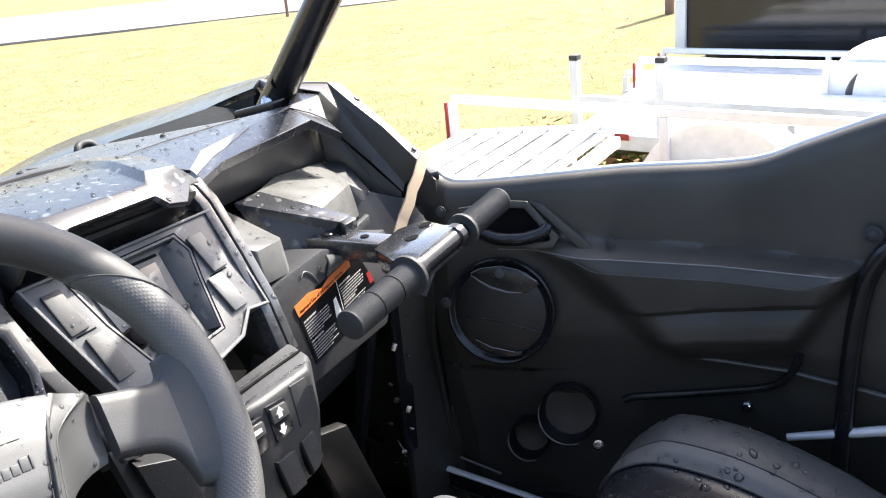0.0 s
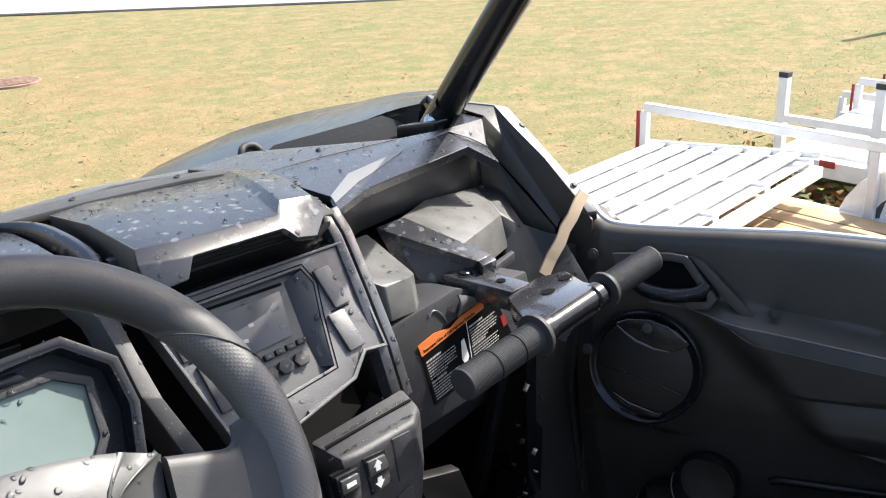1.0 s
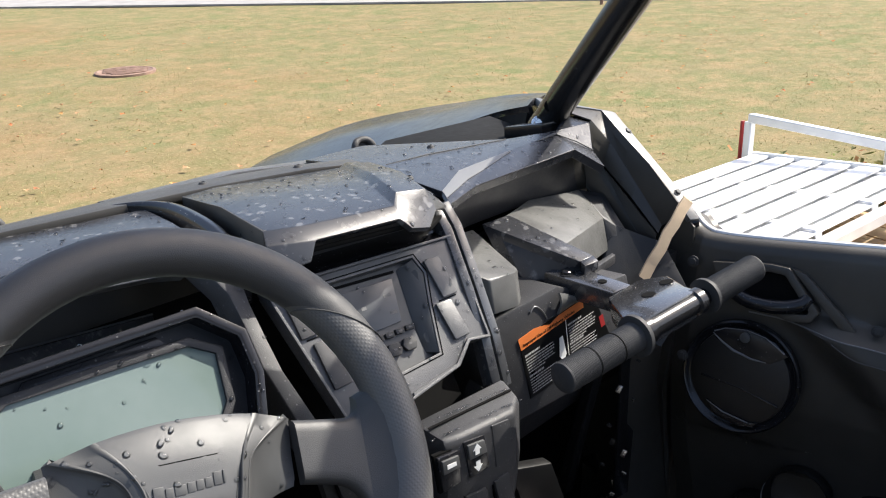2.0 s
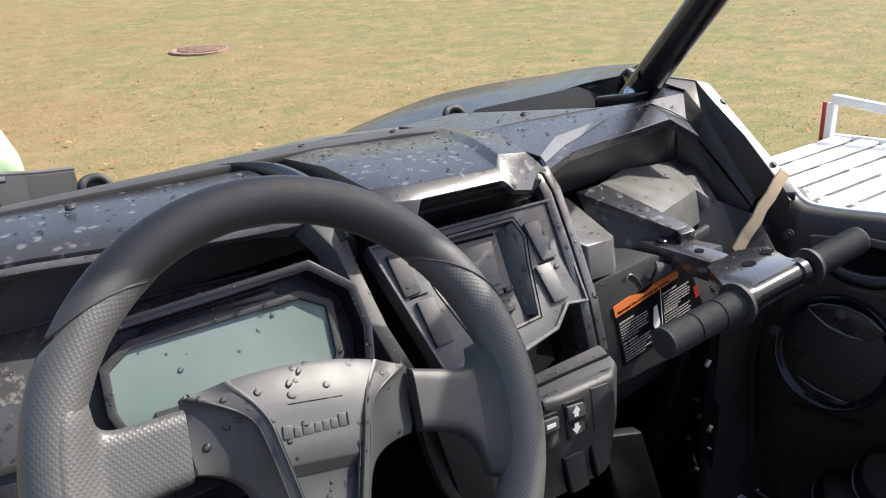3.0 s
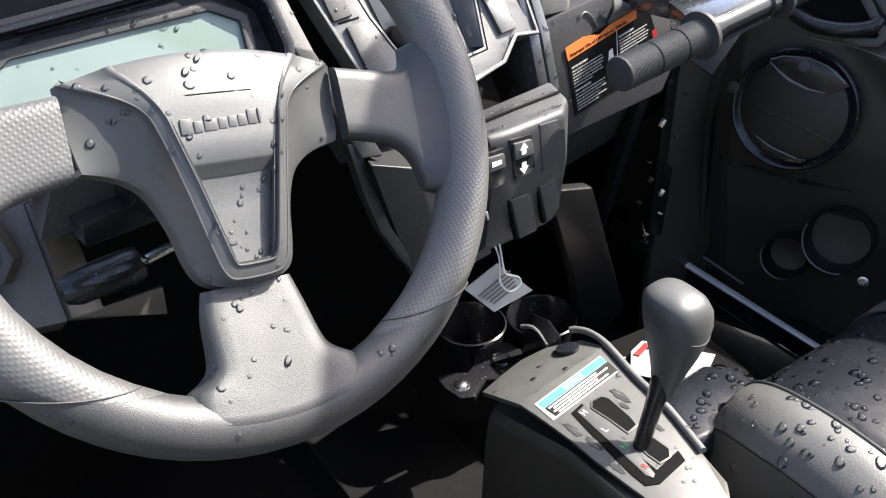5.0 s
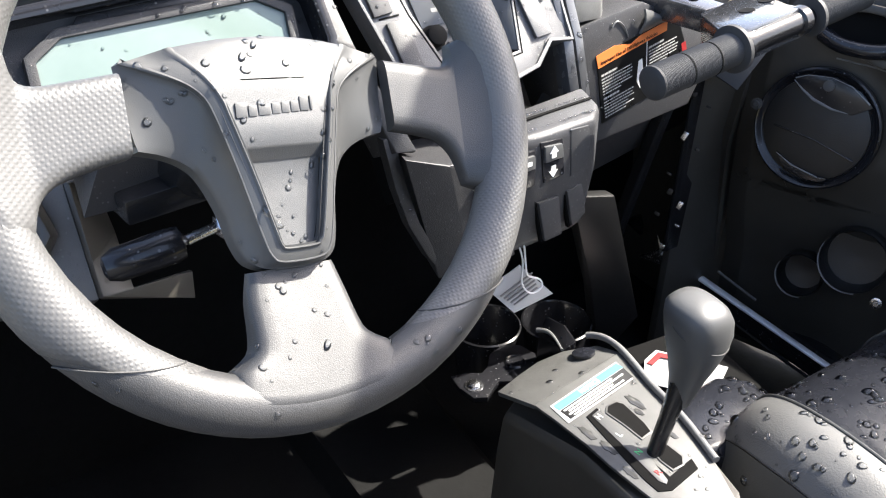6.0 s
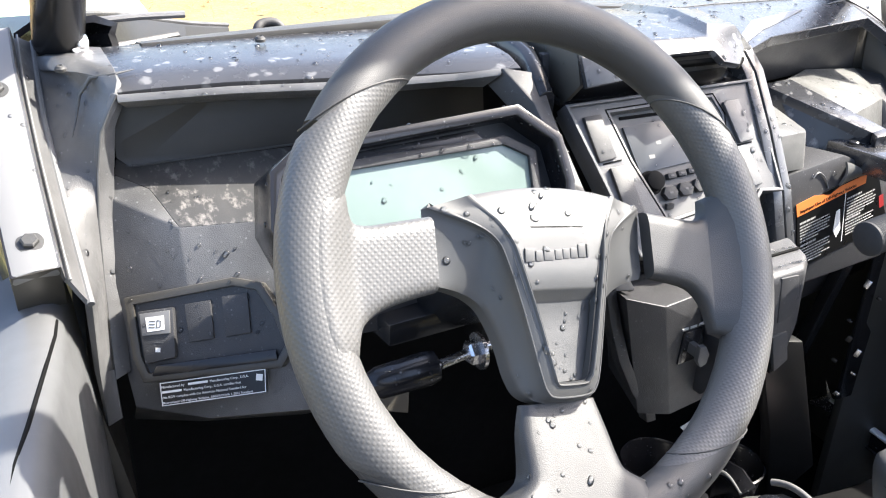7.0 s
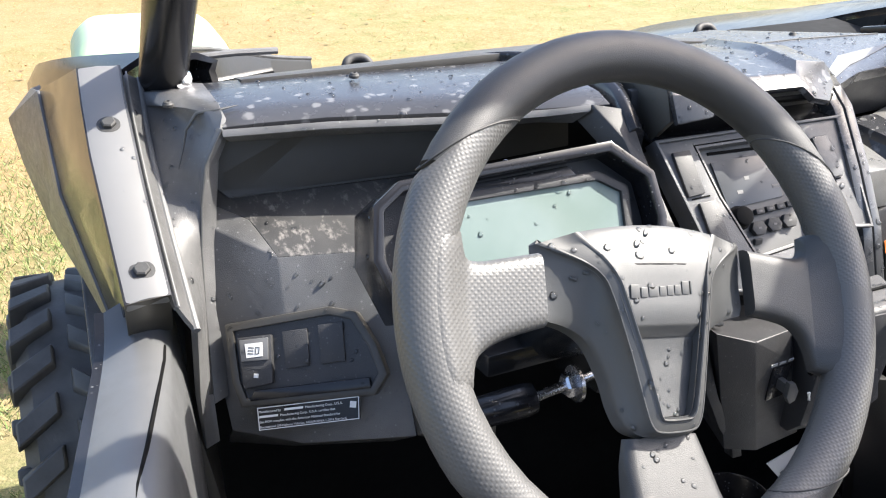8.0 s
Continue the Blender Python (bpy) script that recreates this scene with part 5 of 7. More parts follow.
    for w, tall in ((0.0080, 1), (0.0062, 0), (0.0086, 0), (0.0062, 0), (0.0060, 0), (0.0062, 0), (0.0068, 1), (0.0026, 1)):      # the maker's mark as plain low blocks
        k = (u + w / 2) * 0.05
        part("maker_mark", W.plate([(u, 0.0028 + k), (u + w - 0.0009, 0.0028 + k), (u + w - 0.0005, (0.0118 if tall else 0.0096) + k), (u + 0.0004, (0.0118 if tall else 0.0096) + k)], 0.0070, 0.0094, 0.0007), "plastic_grey", wheel)
        u += w
    # column, tilt lever
    part("steering_column", tube([W.at(0, 0, -0.02), W.at(0, 0, -0.25)], 0.03, 16), "powder", wheel, "black steering column")
    lv = part("tilt_lever", lathe([(0, 0.004), (0.004, 0.012), (0.012, 0.0135), (0.05, 0.0125), (0.058, 0.009), (0.06, 0.004)], (0.172, 0.575, 1.187), (-1, 0.05, -0.1), 16), "gloss", VEH, "black plastic tilt lever on a zinc bolt")
    part("lever_stud", tube([(0.172, 0.575, 1.187), (0.24, 0.580, 1.196)], 0.004, 10), "chrome", lv)
    bolt((0.205, 0.577, 1.19), (-1, 0, 0), 0.010, 0.010, "chrome", lv, "nut")
    part("column_bracket", prism([(0.14, 0.60, 1.215), (0.30, 0.60, 1.225), (0.31, 0.70, 1.23), (0.13, 0.70, 1.21)], (0, 0, -0.02), 0.003), "powder", VEH)
    part("column_bracket", prism([(0.235, 0.58, 1.235), (0.235, 0.66, 1.235), (0.235, 0.66, 1.15), (0.235, 0.59, 1.165)], (0.012, 0, 0), 0.002), "powder", VEH)


build_wheel()


# ---- pillars, doors, wings: built for the right side, mirrored for the left ----
def mx(p, s):
    return Vector(p) if s > 0 else Vector((1.08 - p[0], p[1] - 0.035, p[2]))


def build_left_pillar():
    """The driver's pillar: bolted satin strip, glossy flank, outer wing."""
    a, b, c = [(-0.126, 1.053, 1.359), (-0.127, 1.004, 1.334), (-0.126, 0.935, 1.300), (-0.116, 0.775, 1.220)], [(-0.083, 1.054, 1.359), (-0.084, 1.010, 1.337), (-0.082, 0.904, 1.284), (-0.077, 0.778, 1.222)], [(-0.173, 1.250, 1.292), (-0.170, 1.210, 1.260), (-0.163, 1.120, 1.200), (-0.123, 0.950, 1.089)]
    d = [(-0.178, 1.415, 1.259), (-0.190, 1.413, 1.256), (-0.224, 1.385, 1.223), (-0.214, 1.346, 1.178), (-0.189, 1.274, 1.104), (-0.161, 1.217, 1.053), (-0.163, 1.114, 0.981), (-0.161, 1.022, 0.935), (-0.132, 1.065, 0.954), (-0.123, 1.129, 0.990), (-0.156, 1.232, 1.066), (-0.176, 1.334, 1.165)]
    strip = part("pillar_edge", sheet([[p, Vector(p).lerp(Vector(q), 0.5) + Vector((0, 0, 0.0015)), q] for p, q in zip(a, b)], 0.012, 0.003), "strip", VEH, "satin grey pillar strip held by two black bolts")
    for p in ((-0.104, 0.973, 1.319), (-0.097, 0.805, 1.235)):
        bolt(p, (0, -0.447, 0.894), 0.0075, 0.006, "rubber", strip)
    part("pillar_flank", sheet([[p, q] for p, q in zip(a, c)], 0.006, 0.001), "gloss", strip, "glossy flank of the pillar mirroring the lawn")
    seam = [Vector(q) + Vector((-0.003, 0.004, -0.002)) for q in c]
    outer = [Vector(q) for q in d[1:6]]
    web = [[seam[0], outer[0], outer[1]], [seam[0], outer[1], outer[2], seam[1]], [seam[1], outer[2], outer[3], seam[2]], [seam[2], outer[3], outer[4], seam[3]]]
    part("wing_web", facets(web, 0.006, 0.001), "panel", strip, "grey-black web between flank and wing")
    out = part("wing_panel", facets([d], 0.01, 0.002), "panel", VEH, "grey-black outer wing panel behind the pillar")
    bolt((-0.200, 1.362, 1.196), (0, -0.8, 0.6), 0.008, 0.004, "chrome", out)
    bead = [(-0.064, 1.086, 1.335), (-0.066, 1.031, 1.308), (-0.067, 0.968, 1.277), (-0.064, 0.879, 1.232), (-0.059, 0.780, 1.182)]
    rim = [b[0], b[1], Vector(b[1]).lerp(Vector(b[2]), 0.55), b[2], b[3]]
    part("pillar_trim", sheet([[q, Vector(q).lerp(Vector(p), 0.12) + Vector((0, 0.010, -0.012)), Vector(q).lerp(Vector(p), 0.30) + Vector((0, 0.006, -0.006)), Vector(q).lerp(Vector(p), 0.6) + Vector((0, 0.004, -0.004)), p] for q, p in zip(rim, bead)], 0.004, 0.0), "panel", strip, "grey-black inner trim of the pillar", 25)
    part("trim_line", tube([Vector(q).lerp(Vector(p), 0.30) + Vector((0, 0.005, -0.004)) for q, p in zip(rim, bead)], 0.0012, 6, 4), "strip", strip)
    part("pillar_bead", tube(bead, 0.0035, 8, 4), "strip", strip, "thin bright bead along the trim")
    part("strip_end", prism([a[-1], b[-1], Vector(b[-1]) + Vector((0, 0.03, -0.05)), Vector(a[-1]) + Vector((0, 0.03, -0.05))], (0, 0.01, 0), 0.001), "door_black", strip)


def build_side(s):
    if s < 0:
        build_left_pillar()
    else:
        # pillar trim: an inner face and the bolted edge strip
        edge, fold, foot = [(1.075, 1.120, 1.352), (1.130, 1.030, 1.344), (1.142, 0.930, 1.270), (1.150, 0.860, 1.206)], [(1.085, 1.008, 1.340), (1.125, 1.003, 1.296), (1.137, 0.951, 1.233), (1.142, 0.899, 1.177)], [(1.060, 1.001, 1.302), (1.115, 1.008, 1.260), (1.125, 0.951, 1.214), (1.130, 0.895, 1.167)]
        trim = part("pillar_trim", sheet([[a, b, Vector(b) + Vector((-0.003, 0.0, -0.004)), c] for a, b, c in zip(edge, fold, foot)], 0.004, 0.001), "door_black", VEH, "black plastic pillar trim with a long crease")
        strip = [((1.075, 1.12, 1.354), (1.09, 1.15, 1.355)), ((1.13, 1.03, 1.346), (1.16, 1.028, 1.338)), ((1.150, 0.873, 1.219), (1.168, 0.866, 1.218)), ((1.150, 0.85, 1.197), (1.168, 0.845, 1.196))]
        part("pillar_edge", sheet([[a, Vector(a).lerp(Vector(b), 0.5), b] for a, b in strip], 0.012, 0.003), "strip", trim, "satin edge of the pillar trim held by black bolts")
        side = [((1.09, 1.15, 1.352), (1.20, 1.26, 1.30)), ((1.16, 1.028, 1.335), (1.225, 1.10, 1.25)), ((1.168, 0.866, 1.214), (1.222, 0.90, 1.12)), ((1.168, 0.845, 1.192), (1.215, 0.88, 1.09))]
        part("wing_side", sheet([[mx(a, s), mx(b, s)] for a, b in side], 0.012, 0.003), "gloss", trim, "glossy outer side of the pillar trim")
        n = Vector((0, -0.6, 0.8))
        for p in ((1.154, 0.993, 1.312), (1.160, 0.887, 1.231)):
            bolt(mx(p, s), n, 0.0048, 0.004, "rubber", trim)
    # cage tube with its foot
    foot = 1.062 if s > 0 else 1.120
    t0, t1 = mx((foot, 1.09 if s > 0 else 1.125, 1.325), s), mx((foot - (0.075 if s > 0 else 0.045), CAGE_Y, CAGE_Z), s)
    d = (t1 - t0).normalized()
    bend = smooth_line([t0.lerp(t1, 0.88), t1 + Vector((0, -0.015, -0.012)), mx((foot - 0.095, CAGE_Y - 0.07, CAGE_Z + 0.012), s)], 4)
    tb = part("cage_tube", tube([t0 - d * 0.05, t0, t0.lerp(t1, 0.45)] + bend, 0.026, 20), "powder", VEH, "black steel roll cage pillar")
    part("roof_rail", tube([mx((foot - 0.090, CAGE_Y - 0.03, CAGE_Z + 0.004), s), mx((foot - 0.098, CAGE_Y - 0.10, CAGE_Z + 0.014), s), mx((foot - 0.098, -0.2, CAGE_Z + 0.016), s), mx((foot - 0.09, -0.9, CAGE_Z), s)], 0.038, 20), "powder", VEH, "black roof rail of the cage, out of view, added to shade the wheel")
    if s < 0:
        part("cage_header", tube([t1 + Vector((0.0, 0.025, -0.004)), mx((1.062 - 0.075, CAGE_Y - 0.01, CAGE_Z - 0.004), 1)], 0.024, 18), "powder", VEH, "black cross tube joining the cage pillars")
    if s > 0:
        for p in ((1.0375, 1.0790, 1.3295), (1.0340, 1.1115, 1.3064)):
            bolt(p, (-0.66, -0.70, 0.22), 0.0088, 0.008, "chrome", tb, "bolt", "zinc-plated cage bolt")
        part("tube_hole", lathe([(-0.004, 0.0095), (0.0016, 0.0095), (0.0018, 0.006)], (1.0362, 1.0520, 1.3630), (-0.66, -0.70, 0.22), 20), "ink", tb, "dark drilled hole in the tube")
    else:
        bolt(t0 + d * 0.02 + Vector((0.018, -0.020, 0.0)), Vector((0.6, -0.75, 0.25)), 0.0085, 0.008, "chrome", tb, "bolt", "zinc-plated cage bolt")
    if s > 0:
        part("tube_foot", prism([t0 + Vector((-0.05, 0.05, -0.03)), t0 + Vector((0.05, 0.05, -0.03)), t0 + Vector((0.045, -0.04, -0.01)), t0 + Vector((-0.045, -0.04, -0.01))], (0, 0, 0.022), 0.004), "powder", tb)
    # wing over the wheel
    inn = [(1.055, 1.14, 1.345), (1.10, 1.30, 1.300), (1.08, 1.5, 1.255), (1.02, 1.7, 1.205), (0.93, 1.85, 1.15), (0.86, 2.0, 1.07)]
    if s > 0:
        inn = [(1.065, 1.14, 1.345), (1.105, 1.28, 1.305), (1.05, 1.36, 1.268), (0.98, 1.50, 1.205), (0.90, 1.75, 1.13), (0.86, 2.0, 1.05)]
    top = [(1.10, 1.15, 1.352), (1.20, 1.35, 1.310), (1.25, 1.6, 1.255), (1.20, 1.75, 1.218), (1.12, 1.9, 1.17), (1.0, 2.05, 1.09)]
    out = [(1.16, 1.17, 1.335), (1.235, 1.4, 1.285), (1.285, 1.65, 1.215), (1.27, 1.85, 1.15), (1.2, 2.05, 1.08), (1.1, 2.2, 0.99)]
    rows = []
    for a, b, c in zip(smooth_line(inn, 3), smooth_line(top, 3), smooth_line(out, 3)):
        rows.append([mx(p, s) for p in (a + Vector((-0.02, 0, -0.12)), a + Vector((0.004, 0, -0.012)), a, a.lerp(b, 0.5) + Vector((0, 0, 0.006)), b, b.lerp(c, 0.5) + Vector((0, 0, 0.012)), c, c + Vector((0.01, 0, -0.10)))])
    part("front_wing", sheet(rows, 0.008, 0.0), "gloss", VEH, "glossy black front wing", 50)
    if s > 0:
        part("wing_liner", sheet([[p + Vector((-0.002, -0.001, -0.011)), p + Vector((-0.014, -0.002, -0.06)), p + Vector((-0.028, -0.003, -0.125))] for p in smooth_line(inn, 3)], 0.003, 0.0), "mat", VEH, "black inner liner of the front wing", 50)
    if s < 0:
        # inner liner between wing and hood
        edge = smooth_line([(-0.045, 1.17, 1.340), (-0.015, 1.24, 1.330), (0.02, 1.32, 1.314), (0.065, 1.45, 1.284), (0.127, 1.52, 1.258), (0.19, 1.58, 1.235), (0.26, 1.64, 1.215)], 4)
        part("wing_liner", sheet([[p, p + Vector((0.0, -0.006, -0.004)), p + Vector((0.01, -0.05, -0.13))] for p in edge], 0.006, 0.001), "tunnel", VEH, "black inner liner of the front wing", 50)
        part("wing_trough", facets([[(-0.02, 1.115, 1.318), (0.10, 1.175, 1.316), (0.105, 1.185, 1.290), (-0.02, 1.180, 1.275)]], 0.006, 0.001), "tunnel", VEH, "black trough between dash and wing")
        part("trough_ledge", tube([(-0.02, 1.190, 1.330), (0.06, 1.205, 1.330), (0.115, 1.210, 1.328)], 0.0045, 8), "panel", VEH, "pale ledge over the trough")
        part("liner_edge", tube(edge, 0.0035, 8), "panel", VEH, "thin paler edge of the wing liner")
    # door: skin, rim and lower frame
    def dx(y):
        table = DOOR_X if s > 0 else DOOR_X_LEFT
        for (ya, xa), (yb, xb) in zip(table, table[1:]):
            if ya >= y >= yb:
                return xa + (xb - xa) * (ya - y) / (ya - yb)
        return table[0][1] if y > table[0][0] else table[-1][1]
    def soft(a, b, q):
        k = min(1.0, max(0.0, (q - a) / (b - a)))
        return k * k * (3 - 2 * k)

    def under_at(y):
        return 0.985 + (0.497 - min(0.7, max(0.2, y))) * 0.17

    def swell(y, z):
        """How far the arm rest and the pad under it stand into the cab."""
        if s < 0:
            return 0.0
        on = soft(0.70 + (z - 1.06) * 1.1, 0.57 + (z - 1.06) * 0.9, y)
        end = 0.224 + max(0.0, 1.0705 - z) * 0.55
        on *= soft(end - 0.016, end + 0.016, y)
        back = 1.0865 - (0.58 - y) * 0.0233
        crease = 1.0495 + 0.019 * max(soft(0.57, 0.63, y), soft(0.29, 0.235, y))
        under = under_at(y)
        table = ((back, 0.0), (1.0705, 0.88), (crease, 1.0), (under + 0.004, 0.96), (under - 0.010, 0.62), (under - 0.030, 0.76), (under - 0.055, 0.82), (under - 0.075, 0.62), (under - 0.110, 0.0))
        for (za, ka), (zb, kb) in zip(table, table[1:]):
            if za >= z >= zb:
                return on * 0.056 * (ka + (kb - ka) * (za - z) / (za - zb))
        return 0.0
    ARM_TOP = [1.13, 1.115, 1.10, 1.09, 1.0865, 1.083, 1.08, 1.077, 1.0735, 1.0705, 1.067, 1.063, 1.058, 1.054, 1.0495]
    ARM_LOW = [0.0, 0.003, 0.006, 0.010, 0.014, 0.020, 0.030, 0.040, 0.050, 0.055, 0.060, 0.066, 0.075, 0.085, 0.095, 0.103, 0.110]
    spots = smooth_line([(y, z, 0) for y, z in DOOR_RIM], 14)
    rows = []
    for q in spots:
        y, zr = q.x, q.y
        x = dx(y)
        line = [(x + 0.055, y, zr - 0.012), (x + 0.03, y, zr), (x + 0.014, y, zr + 0.0005), (x + 0.006, y, zr - 0.002), (x - 0.001, y, zr - 0.009), (x - 0.004, y, zr - 0.02), (x - 0.0065, y, zr - 0.037)]
        low = under_at(y)
        for z in ARM_TOP + [1.046 + (low + 0.004 - 1.046) * k / 7 for k in range(8)] + [low - d for d in ARM_LOW] + [0.85, 0.80, 0.74, 0.68, 0.60, 0.5]:
            for (za, oa), (zb, ob_) in zip(DOOR_SECTION, DOOR_SECTION[1:]):
                if za >= z >= zb:
                    line.append((x + oa + (ob_ - oa) * (za - z) / (za - zb) - swell(y, z), y, z))
                    break
        rows.append([mx(p, s) for p in line])
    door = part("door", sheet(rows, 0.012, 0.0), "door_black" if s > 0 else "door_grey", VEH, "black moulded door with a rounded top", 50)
    if s > 0:
        def face(y, z, proud=0.0):
            for (za, oa), (zb, ob_) in zip(DOOR_SECTION, DOOR_SECTION[1:]):
                if za >= z >= zb:
                    return Vector((dx(y) + oa + (ob_ - oa) * (za - z) / (za - zb) - swell(y, z) - proud, y, z))
        part("door_top_edge", tube([(dx(q.x) + 0.026, q.x, q.y + 0.0005) for q in spots if q.x > -0.5], 0.0045, 8), "alu", door, "pale tube painted as the sun's highlight along the door top")
        part("arm_crease", tube([face(0.745 - 0.0131 * k, 1.0703, 0.0002) for k in range(40)], 0.0013, 8), "strip", door, "thin pale line painted as the highlight on the arm rest's crest")
        part("arm_crease", tube([face(0.61 - 0.0125 * k, 1.0495 + 0.019 * max(soft(0.57, 0.63, 0.61 - 0.0125 * k), soft(0.29, 0.235, 0.61 - 0.0125 * k)), 0.0001) for k in range(31)], 0.0008, 8), "plastic_grey", door)
    rows2 = [[r[0] + Vector((0, 0, 0)), r[0] + Vector((0.02 * s, 0, -0.25)), r[0] + Vector((-0.02 * s, 0, -0.65))] for r in rows]
    part("door_skin", sheet(rows2, 0.008, 0.0), "gloss", door, "glossy outer door skin", 50)
    return door, dx


CAGE_Y, CAGE_Z = 0.50, 1.95                      # where the pillars bend into the roof rails
DOOR_X = ((0.88, 1.163), (0.83, 1.158), (0.72, 1.195), (0.57, 1.256), (0.40, 1.295), (0.2, 1.315), (-0.2, 1.325), (-0.9, 1.32))
DOOR_SECTION = ((1.14, -0.008), (1.03, -0.016), (0.92, -0.018), (0.8, 0.0), (0.68, 0.03), (0.5, 0.04))
DOOR_X_LEFT = ((0.88, 1.158), (0.58, 1.192), (0.2, 1.23), (-0.9, 1.25))
DOOR_RIM = ((0.872, 1.197), (0.845, 1.180), (0.80, 1.176), (0.70, 1.184), (0.55, 1.197), (0.42, 1.206), (0.36, 1.218), (0.30, 1.245), (0.20, 1.287), (0.08, 1.33), (-0.2, 1.36), (-0.9, 1.36))
right_door, door_x = build_side(1)
left_door, _ = build_side(-1)
part("door_seam", tube([(-0.088, 0.785, 1.1695), (-0.091, 0.758, 1.1705), (-0.105, 0.674, 1.1815), (-0.115, 0.618, 1.1875), (-0.125, 0.569, 1.1915), (-0.140, 0.46, 1.199)], 0.0018, 8), "ink", left_door, "dark seam between door skin and inner trim")


def build_door_trim():
    D = Plane((1.158, 0.765, 1.091), (-0.922, -0.332, 0.199))
    # pull handle in a scooped surround
    o = [(-0.036, 0.052), (0.05, 0.064), (0.078, 0.063), (0.128, 0.005), (0.118, -0.012), (0.085, -0.016), (-0.02, 0.012)]
    part("handle_surround", D.ring(o, grow(o, -0.012), -0.01, 0.012, 0.004), "door_black", right_door, "moulded surround of the door pull")
    part("handle_scoop", D.plate(grow(o, -0.012), -0.02, 0.002), "ink", right_door)
    part("pull_handle", tube([D.at(0.0, 0.012, 0.005), D.at(0.03, 0.004, 0.018), D.at(0.07, 0.004, 0.02), D.at(0.10, 0.012, 0.012), D.at(0.108, 0.022, 0.004)], 0.011, 10, 4), "gloss", right_door, "glossy black door pull")
    # loudspeaker blank
    c = D.at(0.028, -0.121)
    part("speaker_ring", lathe([(-0.01, 0.09), (0.002, 0.089), (0.004, 0.0865), (0.002, 0.083), (-0.002, 0.080), (-0.004, 0.074)], c, D.n, 48), "gloss", right_door, "round black loudspeaker housing")
    part("speaker_grille", lathe([(-0.006, 0.076), (0.001, 0.075), (0.004, 0.06), (0.006, 0.03), (0.0065, 0.004)], c, D.n, 40), "tunnel", right_door, "black loudspeaker cover with painted highlight lines")
    part("speaker_bar", D.plate([(-0.021, -0.056), (-0.003, -0.046), (0.036, -0.0415), (0.074, -0.053), (0.096, -0.071), (0.070, -0.0885), (0.042, -0.0880), (0.014, -0.0810), (-0.014, -0.066)], 0.0, 0.0085, 0.0022), "gloss", right_door, "raised crescent on the loudspeaker cover")
    part("speaker_bar", D.plate([(-0.0165, -0.166), (0.011, -0.1785), (0.052, -0.1860), (0.066, -0.1845), (0.060, -0.1935), (0.034, -0.1965), (0.002, -0.1880)], 0.0, 0.0070, 0.0018), "gloss", right_door)
    part("crescent_edge", tube([D.at(u, v, 0.0085) for u, v in ((-0.019, -0.0585), (-0.004, -0.069), (0.014, -0.0790), (0.042, -0.0862), (0.066, -0.0868))], [0.0006, 0.0016, 0.0024, 0.0018, 0.0005], 8), "strip", right_door, "pale line painted as the highlight on the crescent")
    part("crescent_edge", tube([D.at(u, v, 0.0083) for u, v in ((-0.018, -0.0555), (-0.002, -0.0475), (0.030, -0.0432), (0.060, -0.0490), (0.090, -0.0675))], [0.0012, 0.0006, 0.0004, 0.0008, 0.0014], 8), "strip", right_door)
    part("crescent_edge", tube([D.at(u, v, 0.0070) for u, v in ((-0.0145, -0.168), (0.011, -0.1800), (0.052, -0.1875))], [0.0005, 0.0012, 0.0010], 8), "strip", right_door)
    part("speaker_crease", D.plate([(-0.030, -0.128), (0.03, -0.134), (0.092, -0.150), (0.092, -0.1525), (0.03, -0.1365), (-0.030, -0.1305)], 0.0, 0.0072, 0.0006), "gloss", right_door)
    part("speaker_badge", lathe([(0, 0.008), (0.012, 0.008), (0.0125, 0.006)], D.at(0.03, -0.055), D.n, 16), "plastic_grey", right_door)
    for u, v in ((-0.066, 0.046), (-0.062, -0.106), (0.208, -0.004)):
        bolt(D.at(u, v, 0.009), D.n, 0.0058, 0.004, "rubber", right_door, "push_rivet")
    # the slanted brace, tubes and bolts
    part("door_crease", prism([D.at(0.078, 0.063, 0.006), D.at(0.10, 0.058, 0.006), D.at(0.19, -0.02, 0.006), D.at(0.165, -0.02, 0.006)], D.n * -0.012, 0.003), "door_black", right_door)
    part("door_frame_tube", tube([(1.252, 0.563, 0.792), (1.255, 0.550, 0.799), (1.262, 0.512, 0.808), (1.276, 0.431, 0.827), (1.284, 0.343, 0.853), (1.284, 0.314, 0.872), (1.284, 0.298, 0.896), (1.283, 0.290, 0.925)], 0.0065, 10, 3), "powder", right_door, "glossy black tube along the door")
    part("door_frame_tube", tube([(1.30, 0.10, 1.135), (1.29, 0.15, 1.13), (1.285, 0.195, 1.09), (1.28, 0.215, 1.0), (1.27, 0.22, 0.80), (1.27, 0.22, 0.7)], 0.014, 10, 4), "powder", right_door, "glossy black upright tube")
    part("door_frame_tube", tube([(1.262, 0.49, 0.8935), (1.289, 0.312, 0.889), (1.292, 0.2, 0.880), (1.292, -0.3, 0.84)], 0.004, 8), "plastic_grey", right_door)
    part("door_frame_tube", tube([(1.262, 0.297, 0.789), (1.272, 0.162, 0.833), (1.285, -0.3, 0.97)], [0.006, 0.008, 0.008], 10), "alu", right_door, "bright worn tube low on the door")
    for p in ((1.29, 0.205, 1.125), (1.284, 0.367, 0.814)):
        bolt(p, (-1, -0.1, 0.1), 0.009 if p[2] > 1 else 0.0065, 0.006, "chrome" if p[2] < 1 else "rubber", right_door)
